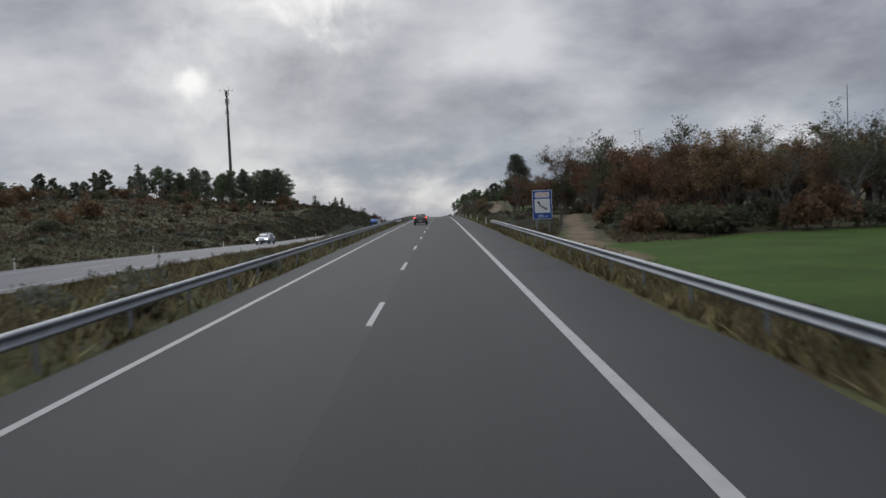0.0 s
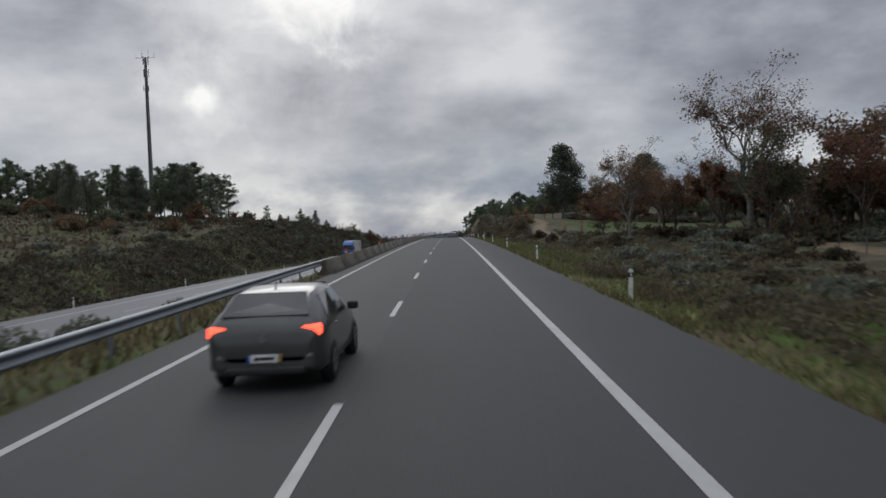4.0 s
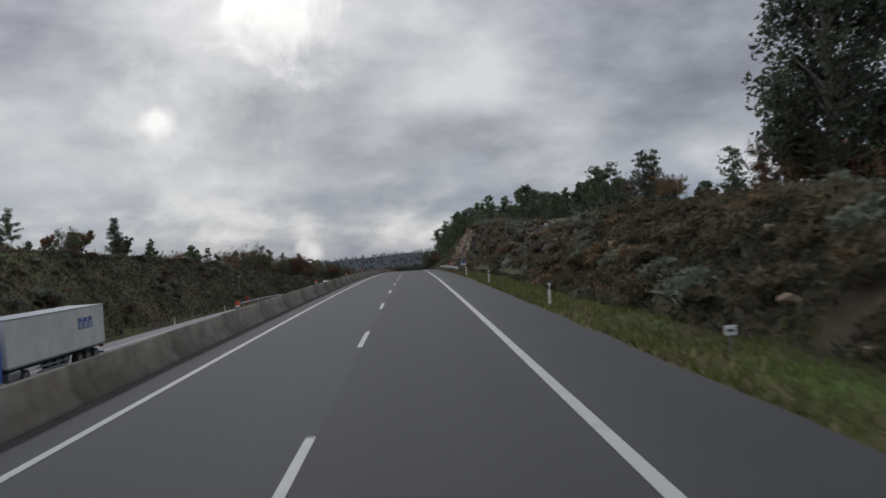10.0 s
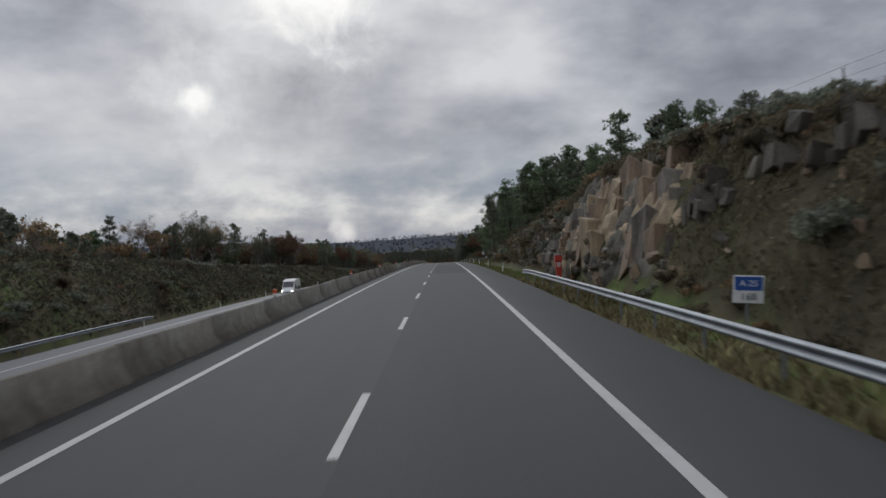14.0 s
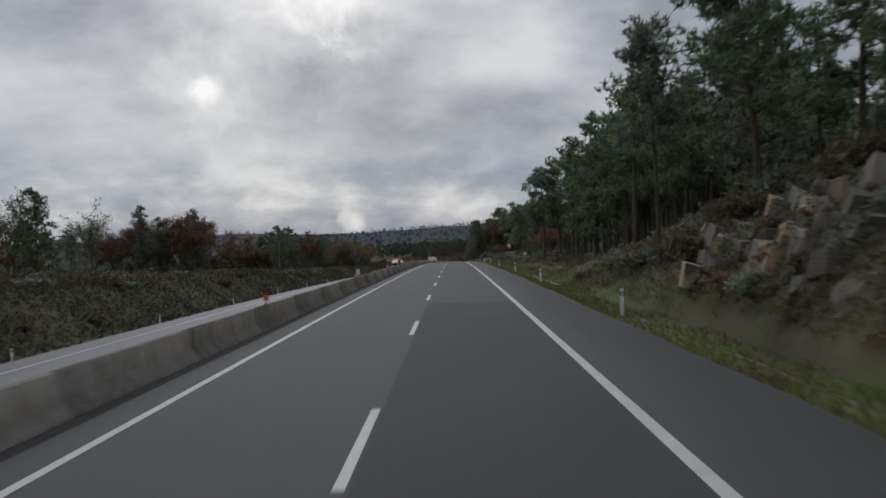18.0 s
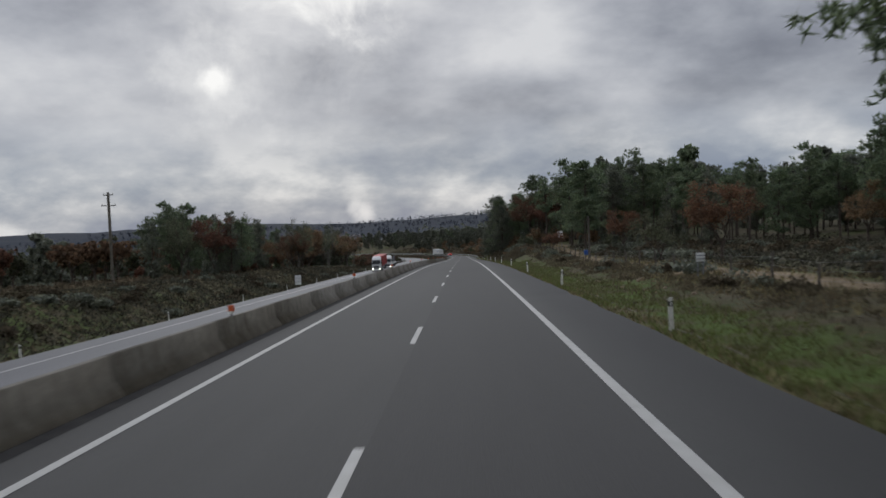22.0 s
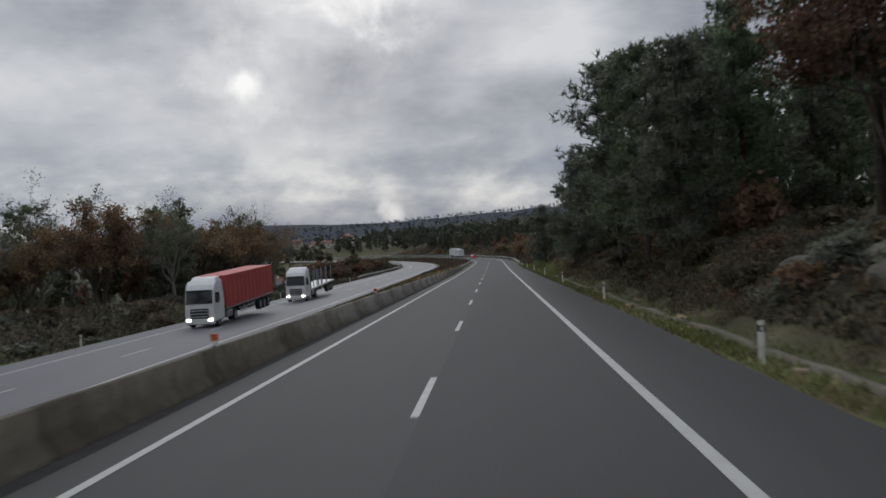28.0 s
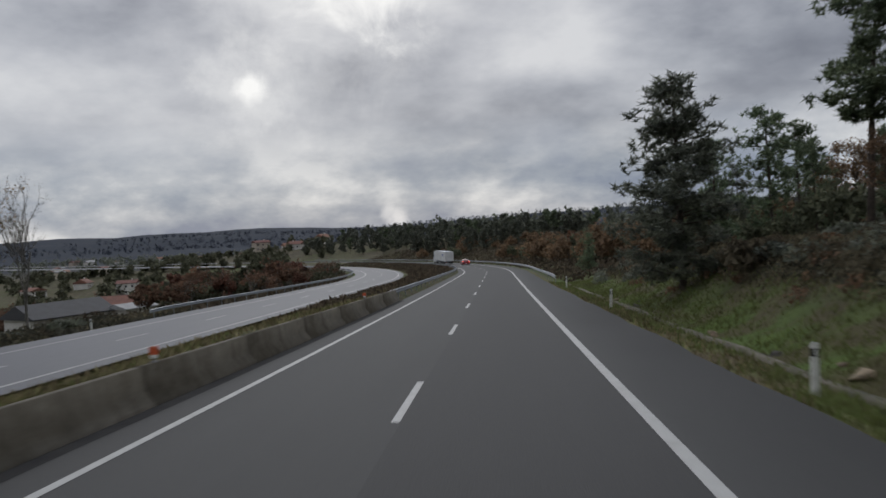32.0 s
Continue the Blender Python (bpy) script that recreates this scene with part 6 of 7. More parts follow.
# ---------------------------------------------------------------- mast, pole, signs
def mast():
    X, Y, Z = -81.8, 311.4, height(-81.8, 311.4)
    top = 58.4
    H = top - Z - 2.2
    t = empty("radio_mast", pose(X, Y, Z), label="tall grey tapered steel radio mast with antennas", category="mast")
    part("base", box((2.2, 2.2, .6), (0, 0, .1), .05), CONCRETE, t)
    for i in range(4):
        a, b = i / 4, (i + 1) / 4
        part("pole_section", cyl(.72 - .34 * a, .72 - .34 * b - .02, H / 4, (0, 0, H * a), 14), STEEL_DULL, t)
        part("flange", cyl(.78 - .34 * b, .78 - .34 * b, .12, (0, 0, H * b - .06), 14), STEEL_DULL, t)
    for k, (zz, n) in enumerate(((H - .8, 3), (H - 4.2, 3), (H - 8.5, 2))):
        for i in range(n):
            a = i * 2.094 + k * .6
            part("panel_antenna", box((.3, .16, 2.3 if k < 2 else 1.5), (math.cos(a) * .75, math.sin(a) * .75, zz), .03, rot=(0, 0, math.degrees(a) + 90)), STEEL_DULL, t)
            part("bracket", box((.6, .06, .06), (math.cos(a) * .42, math.sin(a) * .42, zz), .01, rot=(0, 0, math.degrees(a))), STEEL_DULL, t)
    part("crossarm", box((5.4, .1, .1), (0, 0, H + .1), .01), STEEL_DULL, t)
    for x in (-2.6, -.9, .9, 2.6):
        part("whip_antenna", cyl(.05, .03, 2.3 if abs(x) < 1 else 1.2, (x, 0, H), 6), STEEL_DULL, t)
    part("ladder_cable", box((.16, .12, H * .96), (0, -.62, H * .48), .02), BLACK, t)
    return t


mast()


def power_pole(s, x, H):
    X, Y, Z = on_land(s, x)
    t = empty("power_pole", pose(X, Y, Z), label="grey concrete power pole with crossarms", category="pole")
    part("shaft", extrude_profile([(-.2, -.5), (.2, -.5), (.1, H), (-.1, H)], -.14, .14, .02), CONCRETE, t)
    for z, w in ((H - .35, 1.3), (H - 1.7, 1.9)):
        part("crossarm", box((w, .1, .12), (0, 0, z), .02), STEEL_DULL, t)
        for q in (-w / 2 + .1, w / 2 - .1):
            part("insulator", cyl(.06, .04, .22, (q, 0, z + .06), 8), WHITE, t)
    return t


def thin_mast(X, Y, top):
    Z = height(X, Y)
    t = empty("thin_antenna_mast", pose(X, Y, Z), label="very thin distant antenna mast behind the wood", category="mast")
    part("lower_tube", cyl(.5, .35, (top - Z) * .6, (0, 0, -.3), 8), STEEL_DULL, t)
    part("upper_tube", cyl(.33, .2, (top - Z) * .4, (0, 0, (top - Z) * .6 - .3), 8), STEEL_DULL, t)


thin_mast(250, 470, 72)
power_pole(626, -43.5, 12.2)


def wooden_pole(s, x, h):
    X, Y, Z = on_land(s, x)
    t = empty("wooden_pole", pose(X, Y, Z, 1, -1, 0), label="slim grey wooden pole beside the dirt track", category="pole")
    part("shaft", cyl(.13, .09, h + .5, (0, 0, -.5), 10), WOODPOST, t)
    part("cap", cyl(.1, .03, .08, (0, 0, h), 10), STEEL_DULL, t)


wooden_pole(624, 16.9, 5.2)

BLUE = mat("blue_sign_face", (.02, .085, .33), .45, var=.08, scale=3, fine_scale=30, bump=.03, color2=(.016, .07, .28))
SIGN_RED = mat("orange_red_sign_face", (.62, .1, .05), .45, var=.08, scale=3, fine_scale=30, bump=.03, color2=(.5, .08, .045))
SIGN_WHITE = mat("white_sign_face", (.74, .76, .76), .45, var=.06, scale=3, fine_scale=30, bump=.03, color2=(.62, .63, .63))
SIGN_BLACK = mat("black_sign_ink", (.012, .012, .013), .5, var=.1, bump=0)


def text_part(name, body, size, at, material, parent, stretch=1.0):
    c = bpy.data.curves.new(name, "FONT")
    c.body, c.size, c.align_x, c.align_y, c.extrude = body, size, "CENTER", "CENTER", .003
    tmp = bpy.data.objects.new(name, c)
    scene.collection.objects.link(tmp)
    dg = bpy.context.evaluated_depsgraph_get()
    me = bpy.data.meshes.new_from_object(tmp.evaluated_get(dg))
    bpy.data.objects.remove(tmp)
    me.materials.clear()
    me.materials.append(material)
    ob = link(name, me, parent)
    ob.matrix_basis = Matrix.Translation(at) @ pose(0, 0, 0, 90, 0, 0) @ Matrix.Diagonal((stretch, 1, 1, 1))
    return ob


def sos_sign(s, x, w=1.5, h=2.25, top=3.3):
    X, Y, a = plan(s, x)
    gz = height(float(X), float(Y))
    base = float(zroad(s))
    t = empty("sos_sign", pose(float(X), float(Y), gz, 0, 0, -6), label="blue emergency telephone sign on two steel posts", category="road sign")
    zc = base + top - gz - h / 2
    for q in (-w * .32, w * .32):
        part("post", box((.08, .06, zc + h / 2 + .4), (q, .05, (zc + h / 2 - .4) / 2), .01), STEEL, t)
    part("panel", box((w, .03, h), (0, 0, zc), .012), SIGN_WHITE, t, "white-edged panel")
    part("blue_field", box((w - .07, .012, h - .07), (0, -.018, zc), .004), BLUE, t, "blue face")
    part("sos_plate", box((w * .72, .01, .4), (0, -.026, zc + h / 2 - .36), .003), SIGN_WHITE, t, "white plate")
    text_part("sos_text", "SOS", .42, (0, -.034, zc + h / 2 - .36), SIGN_RED, t, 1.25)
    part("white_square", box((w * .78, .01, w * .72), (0, -.026, zc - .08), .003), SIGN_WHITE, t, "white square")
    rcv = bmesh.new()
    pts = []
    for i in range(15):
        f = i / 14
        pts.append((-.30 + .62 * f, .30 - .52 * f ** .55 - .05 * math.sin(f * 3.1)))
    for (a1, b1), (a2, b2) in zip(pts[:-1], pts[1:]):
        d = math.atan2(b2 - b1, a2 - a1)
        nx, nz = -math.sin(d) * .045, math.cos(d) * .045
        vs = [rcv.verts.new(v) for v in ((a1 + nx, -.036, zc - .08 + b1 + nz), (a2 + nx, -.036, zc - .08 + b2 + nz), (a2 - nx, -.036, zc - .08 + b2 - nz), (a1 - nx, -.036, zc - .08 + b1 - nz))]
        rcv.faces.new(vs)
    part("handset", rcv, SIGN_BLACK, t, "black handset symbol")
    for q, zz, r in ((-.28, .26, 30), (.28, -.24, 60)):
        part("handset_end", box((.2, .012, .14), (q, -.036, zc - .08 + zz), .004, rot=(0, r, 0)), SIGN_BLACK, t, "black handset end")
    text_part("distance_text", "300 m", .27, (0, -.03, zc - h / 2 + .24), SIGN_WHITE, t, 1.15)
    return t


sos_sign(60, 9.5)


def small_sign(s, x):
    X, Y, Z = on_land(s, x)
    t = empty("distance_sign", pose(X, Y, Z, 0, 3, -4), label="small blue and white sign on a grey post", category="road sign")
    part("post", box((.06, .05, 1.6), (0, .04, .6), .01), STEEL, t)
    part("panel", box((.78, .025, .72), (0, 0, 1.35), .01), SIGN_WHITE, t)
    part("blue_field", box((.7, .012, .36), (0, -.016, 1.5), .004), BLUE, t, "blue field")
    text_part("road_text", "A 25", .22, (0, -.026, 1.5), SIGN_WHITE, t, 1.1)
    text_part("number_text", "168", .26, (0, -.02, 1.15), SIGN_BLACK, t, 1.1)
    return t


small_sign(349, 9.15)


def sos_post(s, x, turn=0):
    X, Y, Z = on_land(s, x)
    t = empty("emergency_phone", pose(X, Y, Z, 0, 0, turn), label="orange-red emergency telephone post beside the shoulder", category="phone post", group="emergency phones")
    part("plinth", box((.6, .5, .3), (0, 0, .05), .03), CONCRETE, t)
    part("column", box((.36, .3, 1.35), (0, 0, .8), .03, 2), RED, t, "red column")
    part("head", box((.5, .38, .42), (0, 0, 1.62), .06, 2), RED, t, "wider red head")
    part("label_plate", box((.2, .012, .3), (0, -.158, 1.2), .004), SIGN_WHITE, t, "white plate")
    part("text_bar", box((.05, .008, .2), (0, -.167, 1.2), .002), RED, t, "red mark")
    part("cap", box((.54, .42, .06), (0, 0, 1.85), .02), STEEL_DULL, t)
    return t


sos_post(380, 8.9)
sos_post(372, -28.0, 180)


def lamp_pole(s, x, h):
    X, Y, Z = on_land(s, x)
    t = empty("thin_pole", pose(X, Y, Z), label="thin grey pole with a solar panel head", category="pole")
    part("shaft", cyl(.05, .035, h + .3, (0, 0, -.3), 8), STEEL, t)
    part("head", box((.5, .35, .06), (0, 0, h), .015, rot=(25, 0, 0)), STEEL_DULL, t)
    return t


lamp_pole(369, -28.6, 4.2)


def sign_back(s, x, w, h, z, label):
    X, Y, Z = on_land(s, x)
    t = empty("sign_panel", pose(X, Y, Z), label=label, category="road sign")
    for q in (-w * .3, w * .3):
        part("post", box((.07, .06, z + h + .3), (q, .04, (z + h - .3) / 2), .01), STEEL, t)
    part("panel", box((w, .03, h), (0, 0, z + h / 2), .012), SIGN_WHITE, t, "pale grey panel")
    part("stiffener", box((w * .96, .03, .05), (0, -.03, z + h * .7), .008), STEEL, t)
    part("stiffener", box((w * .96, .03, .05), (0, -.03, z + h * .3), .008), STEEL, t)
    return t


sign_back(665, -28.2, 1.1, 1.7, .6, "pale back of a traffic sign beyond the opposite road")
sign_back(663, 18.2, .9, 1.2, 1.9, "white blank panel beside the dirt track")
sign_back(572, 14.6, .5, .5, .9, "small white plate on a wire fence")
for s, x in ((250, 8.4), (283, -27.9)):
    X, Y, Z = on_land(s, x)
    t = empty("kilometre_marker", pose(X, Y, Z), label="small white kilometre marker on a short post", category="marker")
    part("post", box((.05, .05, .6), (0, .03, .2), .008), STEEL, t)
    part("plate", box((.28, .03, .22), (0, 0, .5), .012), SIGN_WHITE, t)
    part("text_bar", box((.16, .01, .05), (0, -.02, .5), .002), SIGN_BLACK, t, "unreadable number")


def blue_box(s, x):
    X, Y, Z = on_land(s, x)
    t = empty("blue_box", pose(X, Y, Z, 0, 2, 15), label="blue plastic box on a wooden fence post", category="box")
    part("post", cyl(.06, .05, 1.0, (0, .1, -.2), 8), WOODPOST, t)
    part("body", box((.42, .3, .5), (0, 0, 1.0), .05, 2), BLUE, t)
    part("lid", box((.46, .34, .06), (0, 0, 1.27), .02), BLUE, t)


blue_box(618.2, 15.5)
# gate pillars and a low wall at the meadow
def gate_wall():
    t = empty("gate_pillars", pose(20.5, 211.3, height(20.5, 211.3), 0, 0, -4), label="pale stone gate pillars with a low wall", category="gate")
    for q in (-1.25, 1.25):
        bm = box((.5, .5, 2.2), (q, 0, .6), .04)
        part("pillar", bm, ROCK_P, t)
        part("cap", box((.58, .58, .14), (q, 0, 1.72), .03), ROCK_P, t)
    part("gate", box((2.0, .05, .08), (0, 0, 1.35), .01), STEEL_DULL, t)
    part("gate", box((2.0, .05, .08), (0, 0, .3), .01), STEEL_DULL, t)
    return t


gate_wall()


def stone_post(s, x, h):
    X, Y, Z = on_land(s, x)
    t = empty("stone_post", pose(X, Y, Z, 2, 1, 20), label="pale upright granite post beside the dirt track", category="post")
    part("shaft", box((.5, .42, h + .3), (0, 0, h / 2 - .15), .05), ROCK_P, t)


stone_post(277.4, 21.75, 1.3)
# ---------------------------------------------------------------- village in the valley
WALLS = [mat("white_render", (.62, .6, .56), .9, var=.12, scale=.5, fine_scale=6, bump=.2, color2=(.5, .48, .44), objrand=.15),
         mat("cream_render", (.5, .44, .35), .9, var=.12, scale=.5, fine_scale=6, bump=.2, color2=(.4, .35, .28), objrand=.15)]
TILES = mat("red_roof_tiles", (.2, .088, .06), .85, var=.25, scale=.8, fine_scale=6, bump=.5, color2=(.13, .062, .047), objrand=.3)
GREYROOF = mat("grey_sheet_roof", (.3, .3, .3), .7, var=.15, scale=.6, fine_scale=4, bump=.3, color2=(.2, .2, .2))
DARKROOF = mat("dark_slate_roof", (.045, .046, .05), .7, var=.2, scale=.8, fine_scale=5, bump=.3, color2=(.03, .03, .033))
PANE = mat("dark_window_glass", (.02, .024, .028), .15, var=.1, bump=0)


def house(X, Y, w, d, h, roof, turn, wall_m, roof_m, label, big=False):
    Z = height(X, Y)
    t = empty("house" if not big else "warehouse", pose(X, Y, Z, 0, 0, turn), label=label, category="house" if not big else "building", group="houses in the valley" if not big else "")
    part("wall", box((w, d, h + 2), (0, 0, h / 2 - 1), .02), wall_m, t)
    o = .45
    part("roof", extrude_profile([(-d / 2 - o, h - .15), (d / 2 + o, h - .15), (d / 2 + o, h + .05), (0, h + roof), (-d / 2 - o, h + .05)], -w / 2 - o, w / 2 + o, .03), roof_m, t)
    n = max(2, int(w / 3))
    for side in (-1, 1):
        for i in range(n):
            for lev in range(max(1, int(h / 2.8))):
                wob_x = (i + .5) / n * w - w / 2
                win = part("window", box((1.1, .12, 1.25), (wob_x, side * d / 2, 1.5 + 2.8 * lev), .02), WALLS[0], t)
                part("pane", box((.9, .14, 1.05), (wob_x, side * d / 2, 1.5 + 2.8 * lev), .01), PANE, win)
    if not big:
        part("chimney", box((.6, .6, 1.4), (w * .25, 0, h + roof * .9), .03), wall_m, t)
    return t


rh = random.Random(9)
house(-66, 889, 13, 8, 3.8, 2.0, 62, WALLS[0], DARKROOF, "long low white building with a dark roof", True)
house(-57.5, 895, 5.5, 5, 3.2, .7, 62, WALLS[0], GREYROOF, "white shed with pale sheet roof", True)
house(-70, 918, 9, 8, 4.8, 1.9, 20, WALLS[0], TILES, "white cottage with a red tile roof")
for i in range(74):
    far, way = 430 + 850 * rh.random() ** 1.2, radians(rh.uniform(7, 31))
    X, Y = -far * math.sin(way), 762 + far * math.cos(way)
    if abs(float(unplan(np.array([X]), np.array([Y]))[1][0]) + 10) < 50:
        continue
    house(X, Y, rh.uniform(8, 14), rh.uniform(7, 10), rh.choice((3.2, 5.8, 5.8)), rh.uniform(1.4, 2.3), rh.uniform(0, 180), rh.choice(WALLS), TILES if rh.random() < .8 else GREYROOF, "pale village house with a red tile roof")
for i in range(10):
    X, Y = rh.uniform(-150, 260), rh.uniform(1420, 2000)
    house(X, Y, rh.uniform(9, 16), rh.uniform(8, 11), rh.choice((3.2, 5.8)), 1.8, rh.uniform(0, 180), WALLS[0], TILES, "white farmhouse on the far slope")


def far_road():
    f = np.linspace(0, 1, 40)
    way, d = np.radians(12.2 - 3.2 * f + .5 * np.sin(f * 5)), 1150 + 1250 * f
    V = []
    for side in (-11, 11):
        X, Y = -d * np.sin(way) + side, 762 + d * np.cos(way)
        V.append(np.stack([X, Y, land(X, Y)[0] + 5], -1))
    V = np.stack(V, 1).reshape(-1, 3)
    i = np.arange(39) * 2
    F = np.stack([i, i + 1, i + 3, i + 2], -1)
    tagged(link("far_road", fast_mesh("far_road", V, F, ASPHALT_OLD)), "pale motorway climbing the slope beyond the valley", "road", kind="structure")


far_road()

# ---------------------------------------------------------------- vehicles
def paint(name, c, rough=.28, metal=.35):
    m = mat(name, c, rough, metal, var=.05, scale=1.5, fine_scale=30, bump=0, color2=tuple(v * .85 for v in c))
    m.node_tree.nodes["Principled BSDF"].inputs["Coat Weight"].default_value = .5
    return m


GREY_PAINT, SILVER_PAINT = paint("grey_green_paint", (.085, .088, .083)), paint("silver_blue_paint", (.25, .29, .33))
WHITE_PAINT, BLUE_PAINT, RED_PAINT = paint("white_paint", (.62, .63, .63), .35, 0), paint("blue_paint", (.02, .13, .5), .35, 0), paint("dark_red_paint", (.32, .03, .03), .35, .1)
CAR_GLASS = mat("tinted_glass", (.02, .023, .026), .06, 0, var=.03, bump=0, spec=.7)
TAIL = mat("lit_tail_lamp", (.5, .02, .015), .3, bump=0, emit=((1, .06, .03), 4))
TAIL_OFF = mat("red_lamp_glass", (.3, .015, .012), .2, bump=0)
HEAD = mat("lit_head_lamp", (.8, .8, .75), .2, bump=0, emit=((1, .95, .82), 5))
RIM = mat("alloy_rim", (.45, .45, .46), .3, .8, var=.06, bump=0)
CURTAIN = mat("red_curtain", (.42, .05, .045), .6, var=.12, scale=1.2, fine_scale=12, bump=.3, color2=(.3, .035, .035))
BOXWHITE = mat("white_box_panel", (.62, .62, .6), .5, var=.08, scale=.7, fine_scale=10, bump=.08, color2=(.5, .5, .48))
PLASTIC = mat("dark_plastic", (.025, .025, .027), .55, var=.15, bump=.05)
PLATE_Y = mat("yellow_plate_edge", (.6, .42, .08), .5, bump=0)


def loft(stations):
    """A body from rings: y, z low, w low, z belt, w belt, z top, w top."""
    bm = bmesh.new()
    rings = []
    for y, zb, wb, zm, wm, zt, wt_ in stations:
        zmid = zb + (zm - zb) * .55
        half = [(wb * .86, zb), (wb, zb + .12 * (zm - zb)), (wb * 1.01, zmid), (wm, zm), (wt_ + (wm - wt_) * .45, zm + (zt - zm) * .62), (wt_, zt - .015), (wt_ * .8, zt + .02)]
        pts = [(x, y, z) for x, z in half] + [(0, y, zt + .035)] + [(-x, y, z) for x, z in reversed(half)]
        rings.append([bm.verts.new(p) for p in pts])
    n = len(rings[0])
    for a, b in zip(rings[:-1], rings[1:]):
        for i in range(n):
            j = (i + 1) % n
            bm.faces.new((a[i], a[j], b[j], b[i]))
    bm.faces.new(rings[0])
    bm.faces.new(list(reversed(rings[-1])))
    bmesh.ops.recalc_face_normals(bm, faces=bm.faces)
    return bm


def at_y(st, y, col):
    return float(np.interp(y, [s[0] for s in st], [s[col] for s in st]))


def slab(points, thick=.012):
    """A thin panel through four or more points (outline), with depth."""
    bm = bmesh.new()
    P = [Vector(p) for p in points]
    n = (P[1] - P[0]).cross(P[2] - P[0]).normalized() * thick
    a, b = [bm.verts.new(p + n) for p in P], [bm.verts.new(p - n) for p in P]
    bm.faces.new(a)
    bm.faces.new(list(reversed(b)))
    for i in range(len(P)):
        j = (i + 1) % len(P)
        bm.faces.new((a[i], b[i], b[j], a[j]))
    bmesh.ops.recalc_face_normals(bm, faces=bm.faces)
    return bm


def wheel(parent, x, y, r, w, name="wheel"):
    t = empty(name)
    t.parent = parent
    t.matrix_basis = pose(x, y, r, 0, 90, 0)
    bm = bmesh.new()
    bmesh.ops.create_cone(bm, cap_ends=True, segments=20, radius1=r, radius2=r, depth=w)
    bmesh.ops.bevel(bm, geom=[e for e in bm.edges if e.calc_face_angle(0) > 1], offset=r * .1, segments=2, affect="EDGES", profile=.5)
    part("tyre", bm, BLACK, t)
    side = 1 if x > 0 else -1
    bm = bmesh.new()
    bmesh.ops.create_cone(bm, cap_ends=True, segments=16, radius1=r * .64, radius2=r * .6, depth=w * 1.04)
    part("rim", bm, RIM, t)
    for k in range(5):
        part("spoke", box((r * .56, r * .12, w * 1.1), (math.cos(k * 1.2566) * r * .3, math.sin(k * 1.2566) * r * .3, 0), .006, rot=(0, 0, math.degrees(k * 1.2566))), PLASTIC, t)
    return t


HATCH = [(-2.18, .45, .60, .72, .70, .80, .66), (-2.12, .31, .80, .93, .84, .99, .72), (-1.97, .24, .88, .97, .87, 1.15, .68), (-1.45, .22, .90, .99, .88, 1.41, .62), (-.6, .2, .90, .97, .89, 1.475, .62),
         (.15, .2, .90, .94, .89, 1.45, .61), (.55, .2, .90, .93, .88, 1.33, .63), (1.15, .2, .90, .91, .86, .97, .76), (1.7, .22, .88, .82, .82, .86, .70), (2.05, .28, .80, .68, .74, .72, .62), (2.18, .40, .62, .56, .6, .6, .5)]


